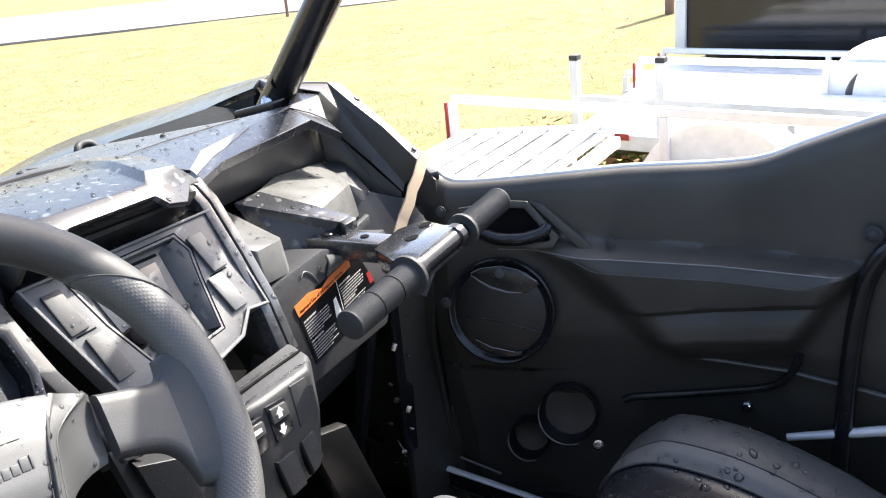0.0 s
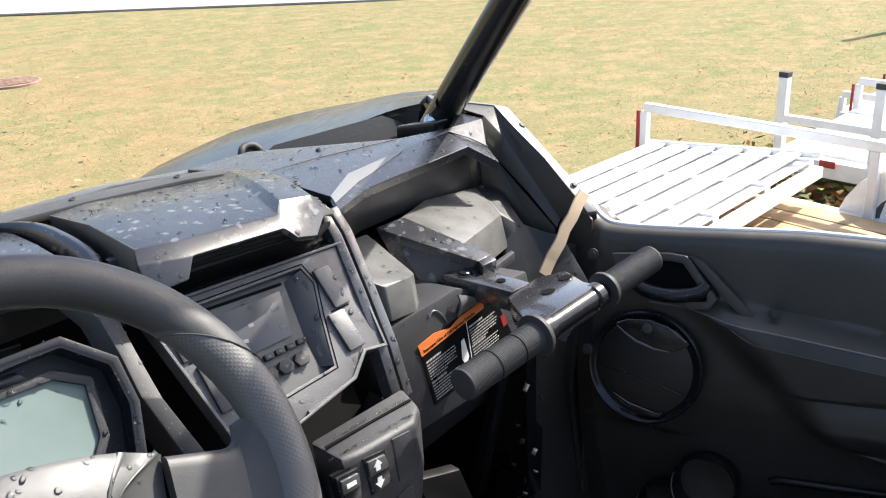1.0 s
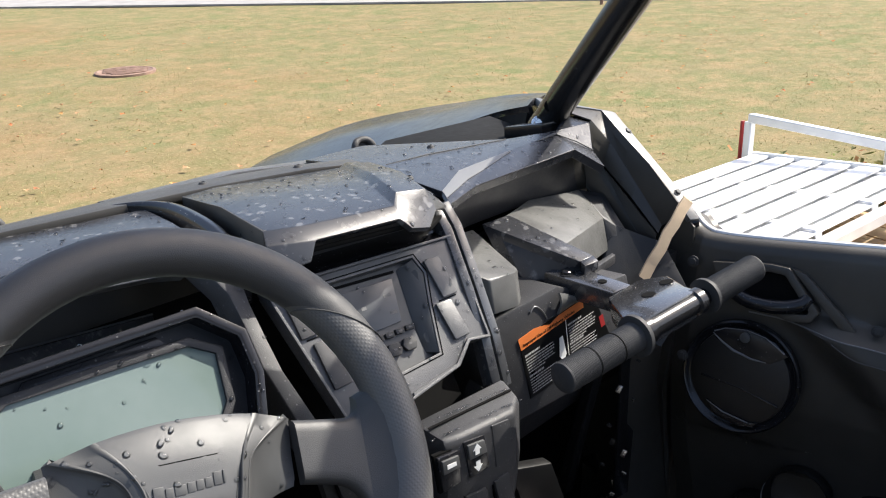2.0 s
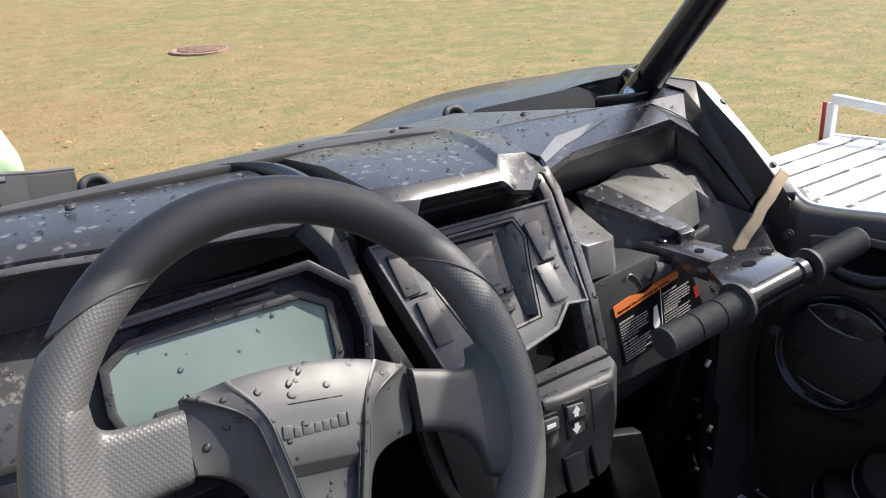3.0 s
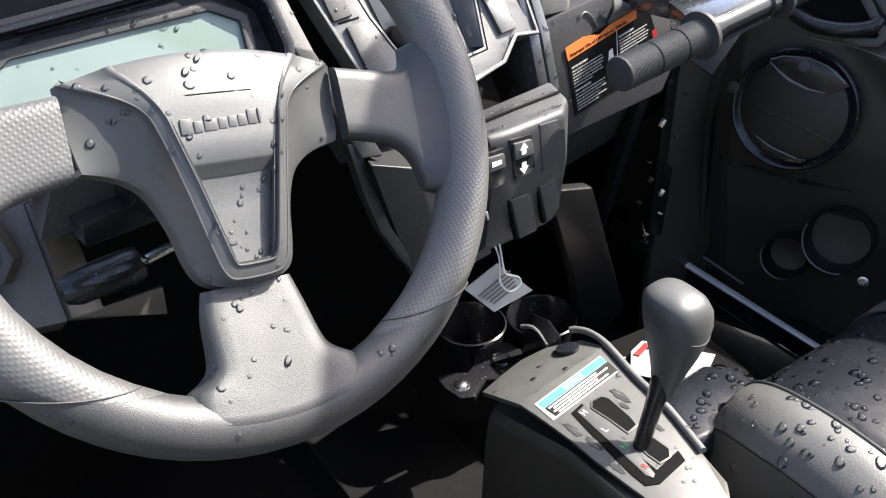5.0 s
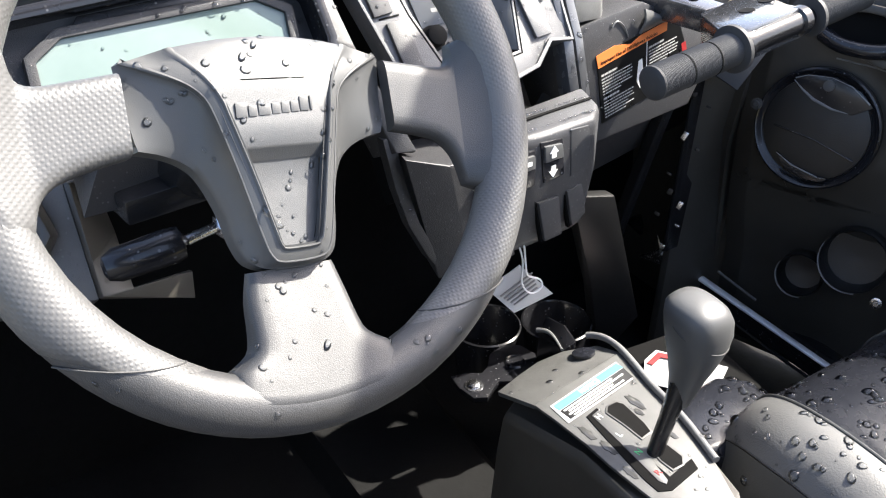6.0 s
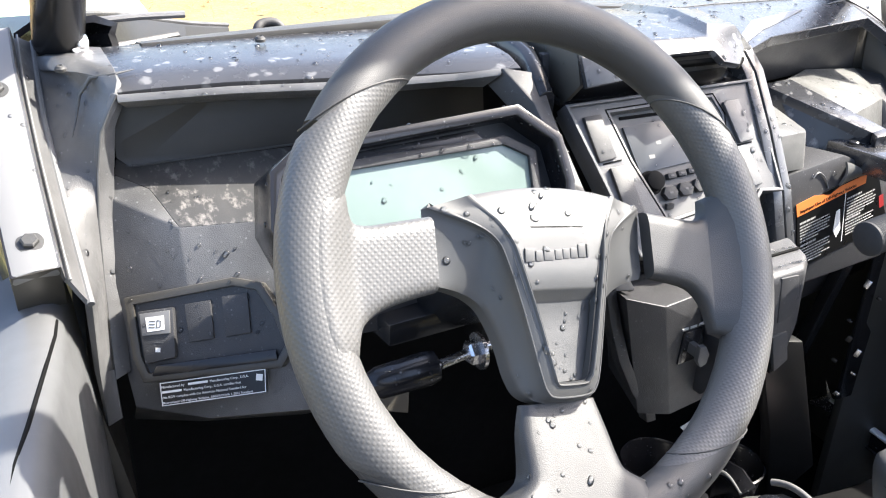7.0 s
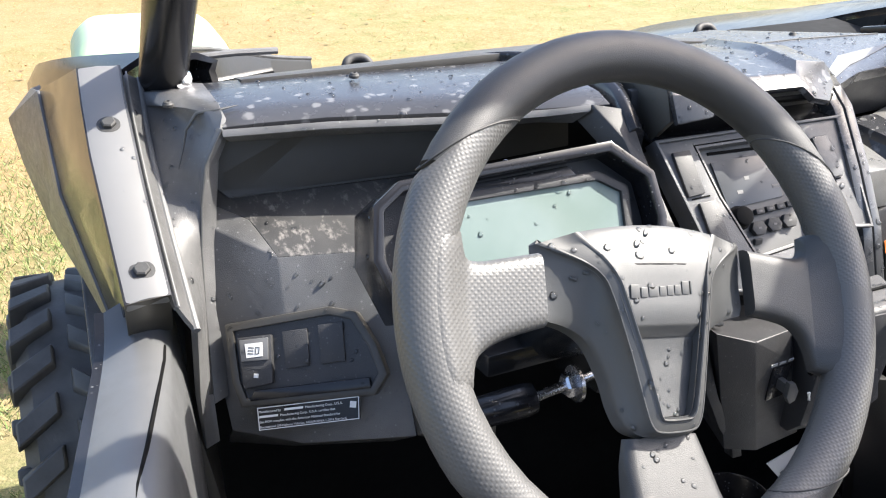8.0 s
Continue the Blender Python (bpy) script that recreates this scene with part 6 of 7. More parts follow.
    for p, r in (((1.165, 0.705, 0.721), 0.036), ((1.175, 0.631, 0.786), 0.050)):
        cupn = Vector((-0.85, -0.35, 0.3))
        dc = part("door_drain_cup", lathe([(-0.05, r), (0.0, r), (0.003, r - 0.002), (0.0, r - 0.004), (-0.045, r - 0.006), (-0.048, 0.003)], p, cupn, 32), "tunnel", right_door, "round black cup moulded low in the door")
        cu = cupn.normalized().cross(Vector((0, 0, 1))).normalized()
        cv = cupn.normalized().cross(cu)
        part("cup_rim", tube([Vector(p) + cupn * 0.003 + (cu * math.cos(t) + cv * math.sin(t)) * r for t in [-0.35 + k * 0.14 for k in range(17)]], [0.0004, 0.0014, 0.0014, 0.0004], 8), "strip", dc)
    for p in ((1.200, 0.851, 0.635), (1.220, 0.599, 0.710)):
        bolt(p, (-0.9, -0.3, 0.3), 0.006, 0.005, "chrome", right_door)
    # strap that stops the door
    part("check_strap", loft([[Vector(p) + Vector(o) for o in ((-0.007, 0.003, 0.006), (0.007, -0.003, -0.006), (0.009, 0.0, -0.005), (-0.005, 0.006, 0.007))] for p in ((1.138, 0.846, 1.233), (1.122, 0.844, 1.221), (1.104, 0.841, 1.203), (1.090, 0.843, 1.188), (1.076, 0.840, 1.171), (1.060, 0.843, 1.151), (1.041, 0.842, 1.128))]), "tan", VEH, "tan webbing strap between dash and door")


build_door_trim()


def build_hood():
    rows = []
    for y, z, w in ((1.14, 1.295, 0.60), (1.25, 1.282, 0.58), (1.45, 1.225, 0.56), (1.8, 1.12, 0.5), (2.1, 1.0, 0.45)):
        rows.append([(CX + k * w, y, z - 0.05 * abs(k) ** 3) for k in (-1, -0.8, -0.45, -0.2, 0.2, 0.45, 0.8, 1)])
    hood = part("hood", sheet(rows, 0.01, 0.0), "gloss", VEH, "glossy black front hood", 50)
    part("hood_seam_strip", sheet([[(0.40, 1.165, 1.312), (0.55, 1.175, 1.318), (0.66, 1.165, 1.314)], [(0.36, 1.215, 1.303), (0.55, 1.235, 1.306), (0.70, 1.215, 1.303)]], 0.006, 0.001), "panel", hood, "dull panel at the foot of the hood")
    for x, y in ((0.79, 1.235), (0.215, 1.20)):
        rail_ = [(x - 0.017, y - 0.006, 1.284), (x - 0.015, y - 0.006, 1.306), (x - 0.006, y, 1.313), (x + 0.010, y, 1.313), (x + 0.019, y - 0.004, 1.304), (x + 0.024, y - 0.006, 1.288)]
        part("hood_latch", joined([tube(rail_, 0.0058, 10, 3), box((x + 0.002, y + 0.004, 1.298), (0.030, 0.010, 0.020), None, 0.003)]), "rubber", hood, "black rubber hood latch")
        part("latch_bar", box((x + 0.055, y - 0.004, 1.290), (0.085, 0.012, 0.006), pose(0, 0, 0, 0, -4, 10).to_3x3(), 0.0015), "powder", hood)
        part("latch_base", box((x, y - 0.01, 1.290), (0.05, 0.03, 0.008), None, 0.003), "powder", hood)


build_hood()


def build_front_wheel(x):
    """Off-road tyre: carcass, blocky tread in three rows, steel rim."""
    c = Vector((x, 1.78, 0.39))
    prof = [(-0.125, 0.20), (-0.14, 0.27), (-0.135, 0.335), (-0.11, 0.362), (0, 0.368), (0.11, 0.362), (0.135, 0.335), (0.14, 0.27), (0.125, 0.20)]
    w = part("front_wheel", lathe(prof, c, (1, 0, 0), 56), "tyre", VEH, "chunky black off-road tyre")
    def lug(h0, h1, r0, r1, a, da, skew):
        loops = []
        for r, q in ((r0, 1.0), (r1, 0.84)):
            lo = []
            for h, sg in ((h0, -1), (h1, -1), (h1, 1), (h0, 1)):
                hm = (h0 + h1) / 2
                ang = a + sg * da * q + skew * (h - hm)
                lo.append(c + Vector((hm + (h - hm) * q, math.cos(ang) * r, math.sin(ang) * r)))
            loops.append(lo)
        return bevel(loft(loops), 0.003, 1)
    bits = []
    for i in range(25):
        a = i * 2 * math.pi / 25
        bits += [lug(-0.045, 0.035, 0.355, 0.388, a, 0.062, 1.9), lug(-0.145, -0.062, 0.33, 0.385, a + 0.09, 0.066, -1.5), lug(0.05, 0.145, 0.33, 0.385, a + 0.15, 0.066, 1.5)]
        bits += [lug(-0.152, -0.12, 0.27, 0.345, a + 0.09, 0.05, 0), lug(0.12, 0.152, 0.27, 0.345, a + 0.15, 0.05, 0)]
    part("tread", joined(bits), "tyre", w, "deep tread blocks")
    part("rim", lathe([(-0.11, 0.205), (-0.10, 0.195), (-0.02, 0.18), (-0.01, 0.05), (0.03, 0.05), (0.02, 0.18), (0.10, 0.195), (0.11, 0.205)], c, (1, 0, 0), 32), "powder", w)


build_front_wheel(-0.175)
build_front_wheel(2 * CX + 0.20)


def build_grab_bar():
    a, b = Vector((0.652, 0.606, 1.192)), Vector((1.005, 0.628, 1.222))
    d = (b - a).normalized()
    L = (b - a).length
    bar = part("grab_bar", lathe([(0.10, 0.0115), (L - 0.02, 0.0115)], a, d, 20), "powder", VEH, "black passenger grab bar with two ribbed rubber grips")

    def grip(o, axis, ln, flange):
        prof = [(0, 0.003), (0, 0.014), (0.002, 0.0175)]
        h = 0.004
        while h < ln - 0.008:
            prof += [(h, 0.0180), (h + 0.0008, 0.0175)]
            h += 0.0017
        prof += [(ln - 0.006, 0.018), (ln - 0.005, flange), (ln, flange), (ln + 0.001, 0.015)]
        return part("rubber_grip", lathe(prof, o, axis, 32), "rubber", bar, "ribbed black rubber grip")
    grip(a, d, 0.125, 0.0255)
    grip(b, -d, 0.105, 0.0225)
    for k in (0.045, 0.085):
        part("grip_groove", lathe([(k, 0.0183), (k + 0.0016, 0.0183)], a, d, 28), "ink", bar)
    m0, m1 = a + d * 0.135, a + d * 0.232
    part("bar_sleeve", lathe([(0.128, 0.013), (0.13, 0.017), (0.142, 0.017), (0.144, 0.0135), (0.225, 0.0135), (0.227, 0.0165), (0.238, 0.0165), (0.24, 0.012)], a, d, 24), "powder", bar)
    h1, h2 = Vector((0.890, 0.672, 1.202)), Vector((0.848, 0.663, 1.206))
    bn = (m1 - m0).cross(h1 - m0).normalized()
    bn = bn if bn.z > 0 else -bn
    base = (m0 + m1) / 2 + Vector((0, 0, 0.0165))

    def lay(x, y, h=0.0):
        z = base.z - ((x - base.x) * bn.x + (y - base.y) * bn.y) / bn.z
        return Vector((x, y, z)) + bn * h
    top = [lay(m0.x + 0.002, m0.y - 0.002), lay(m1.x, m1.y - 0.002), lay(m1.x + 0.004, m1.y + 0.02), lay(0.912, 0.690), lay(0.885, 0.715), lay(0.822, 0.706), lay(m0.x - 0.004, m0.y + 0.03)]
    bracket = part("bracket_plate", prism(top, bn * -0.034, 0.003), "bracket", bar, "wet black steel bracket with two holes")
    for p in (h1, h2):
        part("bracket_hole", lathe([(0, 0.0088), (0.0010, 0.0088)], lay(p.x, p.y, 0.0001), bn, 24), "ink", bracket)
        part("hole_edge", lathe([(0, 0.0092), (0.0004, 0.0090), (0.0005, 0.0080)], lay(p.x, p.y, 0.0), bn, 24), "powder", bracket)
    arm = [(0.838, 0.712, 1.205), (0.872, 0.712, 1.207), (0.862, 0.82, 1.207), (0.818, 0.82, 1.205)]
    part("bracket_arm", prism(arm, (0, 0, -0.028), 0.003), "bracket", bar, "wet square arm reaching to the dash")
    part("arm_hole", lathe([(0, 0.006), (0.0006, 0.006)], (0.852, 0.745, 1.2065), (0, 0, 1), 18), "ink", bar)
    bolt((0.836, 0.795, 1.205), (0, 0, 1), 0.007, 0.005, "powder", bar)


build_grab_bar()


def build_footwell():
    part("cab_floor", prism([(-0.15, 1.25, 0.47), (1.25, 1.25, 0.47), (1.25, 0.90, 0.47), (1.36, 0.86, 0.47), (1.36, -0.9, 0.47), (-0.28, -0.9, 0.47), (-0.28, 0.78, 0.47), (-0.15, 0.86, 0.47)], (0, 0, 0.02), 0.004), "mat", VEH, "black ribbed cab floor, its shade put into the colour")
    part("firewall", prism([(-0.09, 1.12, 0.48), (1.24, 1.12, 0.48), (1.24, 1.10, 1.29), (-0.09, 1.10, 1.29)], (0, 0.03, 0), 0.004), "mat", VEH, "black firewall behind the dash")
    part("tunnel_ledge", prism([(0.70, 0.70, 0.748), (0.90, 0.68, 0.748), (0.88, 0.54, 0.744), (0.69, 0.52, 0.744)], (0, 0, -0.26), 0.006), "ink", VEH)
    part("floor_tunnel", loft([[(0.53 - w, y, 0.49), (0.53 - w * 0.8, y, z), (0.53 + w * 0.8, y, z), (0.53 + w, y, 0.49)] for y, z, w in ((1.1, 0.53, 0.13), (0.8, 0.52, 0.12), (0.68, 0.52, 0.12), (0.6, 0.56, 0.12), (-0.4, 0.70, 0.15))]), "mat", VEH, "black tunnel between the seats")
    for s in (1, -1):
        part("door_sill", tube([mx((1.20, 1.10, 0.62), s), mx((1.245, 1.05, 0.56), s), mx((1.24, 0.68, 0.545), s), mx((1.23, 0.0, 0.54), s)], 0.022, 14), "powder", VEH, "black tubular door sill")
        part("kick_panel", prism([mx(p, s) for p in ((1.15, 0.86, 1.08), (1.12, 0.86, 0.9), (1.19, 0.88, 0.55), (1.22, 1.12, 0.5), (1.12, 1.12, 1.2))], (0.012 * s, 0, 0), 0.003), "door_black", VEH, "black kick panel")
    part("pillar_wall", prism([(1.150, 1.08, 1.32), (1.152, 0.93, 1.255), (1.154, 0.845, 1.185), (1.152, 0.845, 1.08), (1.150, 1.08, 1.08)], (0.004, 0, 0), 0.001), "door_black", VEH, "black wall behind the pillar trim")
    part("hinge_wall", prism([(1.05, 0.874, 0.5), (1.33, 0.874, 0.5), (1.33, 0.874, 1.08), (1.17, 0.874, 1.14), (1.105, 0.874, 1.13), (1.05, 0.874, 1.08)], (0, 0.015, 0), 0.002), "door_black", VEH, "black wall closing the footwell beside the door")
    part("footwell_side", box((1.205, 1.02, 0.80), (0.012, 0.24, 0.64), None, 0.002), "door_black", VEH, "black side of the footwell")
    part("sill_plate", prism([(1.132, 0.950, 0.634), (1.262, 0.300, 0.508), (1.262, 0.300, 0.462), (1.132, 0.950, 0.600)], (0.006, 0.001, 0), 0.001), "gloss", VEH, "wet black sill plate")
    part("sill_edge", tube([(1.128, 0.955, 0.636), (1.146, 0.880, 0.6215), (1.187, 0.669, 0.5810), (1.262, 0.300, 0.5085)], [0.005, 0.008, 0.007, 0.007], 10, squash=0.6), "alu", VEH, "pale tube standing for the bright reflection along the wet sill")
    part("sill_lip", tube([(1.129, 0.950, 0.603), (1.178, 0.700, 0.545), (1.258, 0.300, 0.462)], 0.003, 8), "gloss", VEH)
    part("sill_rail", tube([(1.150, 0.845, 0.652), (1.167, 0.770, 0.630)], 0.0022, 8), "strip", VEH)
    part("sill_gusset", prism([(1.118, 1.000, 0.606), (1.126, 0.962, 0.640), (1.128, 0.975, 0.668), (1.131, 0.955, 0.640), (1.131, 0.945, 0.610)], (0.006, 0.004, 0), 0.0015), "chrome", VEH, "bright folded corner of the sill")
    bolt((1.215, 0.878, 0.612), (-1, 0, 0), 0.008, 0.005, "chrome", VEH)
    # brackets hanging under the dash at the tunnel's right
    part("dash_stay", prism([(0.98, 0.84, 1.12), (1.0, 0.84, 1.12), (0.99, 0.93, 0.72), (0.97, 0.93, 0.72)], (0.0, 0.02, 0), 0.002), "powder", VEH, "black slotted dash stay")
    part("stay_plate", prism([(1.030, 0.868, 1.10), (1.052, 0.868, 1.10), (1.050, 0.868, 0.86), (1.066, 0.868, 0.84), (1.060, 0.868, 0.72), (1.028, 0.868, 0.72)], (0, 0.006, 0), 0.002), "powder", VEH, "glossy black bracket under the dash")
    for p, w, h, mt in (((1.018, 0.860, 0.939), 0.008, 0.03, "alu"), ((0.999, 0.860, 0.880), 0.02, 0.008, "powder"), ((1.036, 0.860, 0.812), 0.006, 0.03, "alu"), ((0.987, 0.860, 0.812), 0.012, 0.012, "powder"), ((1.060, 0.860, 0.976), 0.012, 0.006, "powder"), ((1.025, 0.862, 1.005), 0.006, 0.016, "powder"), ((1.008, 0.860, 0.845), 0.008, 0.022, "powder"), ((1.040, 0.861, 0.772), 0.010, 0.010, "alu"), ((1.012, 0.860, 0.742), 0.007, 0.018, "alu"), ((1.055, 0.862, 0.905), 0.005, 0.012, "powder")):
        part("stay_clip", box(p, (w * 0.5, 0.008, h * 0.45), pose(0, 0, 0, 20, 15, 30).to_3x3(), 0.001), "powder" if mt == "powder" else "chrome", VEH)
    part("tunnel_panel", prism([(0.70, 0.75, 0.98), (0.775, 0.75, 0.96), (0.87, 0.76, 0.72), (0.84, 0.80, 0.62), (0.775, 0.77, 0.80)], (0.0, 0.02, 0.0), 0.004), "tunnel", VEH, "black panel beside the tunnel")


build_footwell()


def build_shifter():
    body = [(0.515, 0.625), (0.520, 0.50), (0.522, 0.38), (0.58, 0.33), (0.625, 0.38), (0.655, 0.50), (0.675, 0.60), (0.668, 0.655), (0.60, 0.668)]
    loops = [[(x + (x - 0.59) * g, y, z - (0.035 if y > 0.61 and z > 0.8 else 0.0)) for x, y in body] for z, g in ((0.55, 0.25), (0.76, 0.10), (0.838, 0.03), (0.846, -0.04))]
    con = part("shifter_console", bevel(loft(loops), 0.004), "door_black", VEH, "wet black gear console between the seats")

    left = [(0.5190, 0.642), (0.5200, 0.600), (0.5285, 0.556), (0.5335, 0.510), (0.5345, 0.472), (0.5380, 0.434), (0.546, 0.36)]
    right = [(0.664, 0.645), (0.668, 0.602), (0.6553, 0.5417), (0.6465, 0.4816), (0.6296, 0.4187), (0.600, 0.352)]
    deck = [(0.5240, 0.585)] + left[2:] + right[::-1][:-1] + [(0.667, 0.604)]
    part("gate_plate", prism([(x, y, 0.846) for x, y in deck], (0, 0, 0.004), 0.0012), "plate_grey", con, "pale grey gate plate with puddles of rain", 20)
    part("gate_slope", facets([[(0.5240, 0.586, 0.849), (0.667, 0.605, 0.849), (0.665, 0.640, 0.836), (0.632, 0.664, 0.824), (0.596, 0.668, 0.820), (0.560, 0.660, 0.820), (0.519, 0.645, 0.826)]], 0.006, 0.0012), "plate_grey", con, "wet grey slope falling to the cup holders")
    part("slope_badge", lathe([(-0.002, 0.014), (0.0012, 0.014), (0.0016, 0.0125)], (0.638, 0.634, 0.8400), (0, 0.35, 0.94), 20), "seat", con, "round dark plug in the slope")
    part("gate_rim", tube([(0.6625, 0.657, 0.841), (0.667, 0.648, 0.845), (0.6705, 0.630, 0.850), (0.6685, 0.600, 0.853), (0.656, 0.5417, 0.853), (0.647, 0.4816, 0.853), (0.630, 0.4187, 0.853)], 0.0042, 10, 4), "strip", con, "pale rim along the gate plate")
    lab = [(0.5365, 0.5735), (0.650, 0.5918), (0.6465, 0.5590), (0.5370, 0.5425)]
    part("notice_label", prism([(x, y, 0.8502) for x, y in lab], (0, 0, 0.0008)), "paper", con, "notice label with a blue heading and white print on black")
    N = Plane((0.5365, 0.5735, 0.8510), (0, 0, 1))
    N.u, N.v = Vector((0.987, 0.159, 0)), Vector((-0.159, 0.987, 0))
    part("label_field", N.plate([(0.0025, -0.0125), (0.1125, -0.0125), (0.1085, -0.0300), (0.0020, -0.0285)], -0.0002, 0.0003), "label", con)
    part("blue_band", N.plate([(0.0025, -0.0018), (0.1130, -0.0018), (0.1125, -0.0118), (0.0025, -0.0118)], -0.0002, 0.0003), "blue", con)
    write(N, 0.042, -0.0100, "NOTICE", 0.0088, 0.0004, "white", con, 0.0, "heading_letters")
    for i in range(4):
        bits, x, rr = [], 0.006 + 0.004 * (i % 2), random.Random(40 + i)
        while x < (0.086, 0.100, 0.080, 0.096)[i]:
            w = rr.uniform(0.003, 0.008)
            bits.append(N.rect(x, -0.0165 - 0.0037 * i, x + w, -0.0145 - 0.0037 * i, 0.0003, 0.0006))
            x += w + 0.0014
        part("print_line", joined(bits), "white", con)
    well = [(0.5600, 0.5400), (0.5786, 0.5444), (0.5775, 0.5018), (0.5745, 0.4559), (0.5750, 0.4290), (0.5975, 0.4330), (0.6118, 0.4350), (0.6075, 0.4215), (0.5638, 0.4145), (0.5508, 0.4209), (0.5500, 0.4393), (0.5540, 0.490)]
    part("gate_frame", prism([(x, y, 0.8490) for x, y in well], (0, 0, 0.0022), 0.0006), "ink", con, "black track round the gear gate")
    for slot in ([(0.5839, 0.5327), (0.5905, 0.5392), (0.6030, 0.5392), (0.6075, 0.5330), (0.6060, 0.4985), (0.6030, 0.4862), (0.5890, 0.4842), (0.5875, 0.5085)], [(0.5855, 0.4622), (0.5950, 0.4690), (0.6032, 0.4690), (0.6050, 0.4420), (0.5980, 0.4340), (0.5850, 0.4345), (0.5835, 0.4491)]):
        part("slot_rim", prism([(x, y, 0.8495) for x, y in grow(slot, 0.0022)], (0, 0, 0.0018), 0.0008), "plate_grey", con)
        part("gate_slot", prism([(x, y, 0.8495) for x, y in slot], (0, 0, 0.0022)), "ink", con)
    part("gear_strip", prism([(x, y, 0.8505) for x, y in [(0.5655, 0.5370), (0.5775, 0.5400), (0.5760, 0.4600), (0.5690, 0.4260), (0.5640, 0.4230), (0.5600, 0.4300), (0.5630, 0.4800)]], (0, 0, 0.0016), 0.0004), "plastic_grey", con, "grey strip with gear letters")
    Z = Plane((0, 0, 0.8521), (0, 0, 1))
    Z.u, Z.v = Vector((0.98, 0.2, 0)), Vector((-0.2, 0.98, 0))
    for ch, x, y, mt in (("H", 0.5670, 0.5270, "white"), ("L", 0.5685, 0.4955, "white"), ("N", 0.5670, 0.4655, "green_print"), ("R", 0.5650, 0.4345, "red")):
        q = Vector((x, y, 0))
        write(Z, q.dot(Z.u), q.dot(Z.v), ch, 0.0105, 0.0003, mt, con, 0.0, "gear_letter")
    rr = random.Random(9)
    for x, y, r, e in ((0.622, 0.529, 0.010, 1.5), (0.614, 0.515, 0.006, 1.2), (0.545, 0.520, 0.008, 1.8), (0.550, 0.492, 0.009, 1.5), (0.620, 0.470, 0.006, 1.2), (0.545, 0.455, 0.007, 1.6), (0.606, 0.556, 0.004, 1.0)):
        ring_ = []
        for k in range(18):
            t = k * math.pi / 9
            q = r * (0.75 + 0.35 * rr.random())
            ring_.append((x + 0.6 * q * math.cos(t) - 0.15 * q * math.sin(t), y + e * q * math.sin(t), 0.8500))
        part("puddle", prism(ring_, (0, 0, 0.0007), 0.0003), "puddle", con, "flat puddle of rain on the plate")
    part("tunnel_pad", bevel(loft([[(x + (x - 0.775) * g, y + (y - 0.520) * g, z) for x, y in ((0.690, 0.478), (0.690, 0.530), (0.735, 0.572), (0.825, 0.578), (0.862, 0.545), (0.850, 0.490), (0.775, 0.462))] for z, g in ((0.62, 0.08), (0.735, 0.05), (0.757, -0.02), (0.768, -0.18), (0.772, -0.45))]), 0.006, 3), "seat", VEH, "wet black vinyl pad beside the gear console", 60)
    # lever
    lever = part("gear_lever", tube([(0.584, 0.462, 0.84), (0.598, 0.464, 0.89), (0.614, 0.466, 0.945)], [0.0085, 0.0090, 0.013], 14, 4), "powder", VEH, "black gear lever with a moulded grey knob")
    kn = []
    for z, ax, ay, ox, oy in ((0.905, 0.011, 0.011, -0.014, 0), (0.922, 0.014, 0.014, -0.011, 0), (0.942, 0.018, 0.018, -0.008, 0.0), (0.962, 0.0235, 0.024, -0.004, 0.001), (0.982, 0.029, 0.030, -0.001, 0.003), (1.002, 0.0318, 0.034, 0.000, 0.005), (1.018, 0.0315, 0.0345, -0.001, 0.007), (1.029, 0.0285, 0.032, -0.003, 0.009), (1.036, 0.0225, 0.026, -0.004, 0.010), (1.0395, 0.013, 0.016, -0.004, 0.010), (1.0405, 0.004, 0.005, -0.004, 0.010)):
        z, ax, ay = 0.905 + (z - 0.905) * 0.90, ax * 0.94, ay * 0.94
        kn.append([(0.624 + ox + ax * math.copysign(abs(math.cos(t)) ** 0.75, math.cos(t)), 0.465 + oy + ay * math.copysign(abs(math.sin(t)) ** 0.75, math.sin(t)), z) for t in [k * math.pi / 16 for k in range(32)]])
    knob = part("knob", loft(kn), "plastic_grey", lever, "smooth grey gear knob with a seam", 60)
    part("knob_seam", tube([(0.624 + 0.0303 * math.cos(t), 0.470 + 0.0325 * math.sin(t), 0.994 + 0.014 * math.sin(t - 0.4)) for t in [k * math.pi / 24 for k in range(48)]], 0.0008, 6, closed=True), "rubber", knob)
    # a pair of cup holders ahead of the console, in one black moulding
    ledge = [(0.556, 0.795), (0.553, 0.770), (0.558, 0.742), (0.575, 0.734), (0.594, 0.746), (0.606, 0.752), (0.622, 0.742), (0.648, 0.738), (0.672, 0.750), (0.684, 0.772), (0.678, 0.798), (0.655, 0.812), (0.628, 0.805), (0.610, 0.785), (0.596, 0.778), (0.578, 0.790)]
    cup = part("cup_holder", prism([(x, y, 0.722) for x, y in ledge], (0, 0, -0.010), 0.002), "gloss", VEH, "glossy black cup holder moulding beaded with rain")
    part("cup_boss", lathe([(-0.002, 0.015), (0.001, 0.015), (0.003, 0.0125), (0.0015, 0.010), (0.001, 0.004)], (0.648, 0.772, 0.722), (0, 0, 1), 24), "gloss", cup)
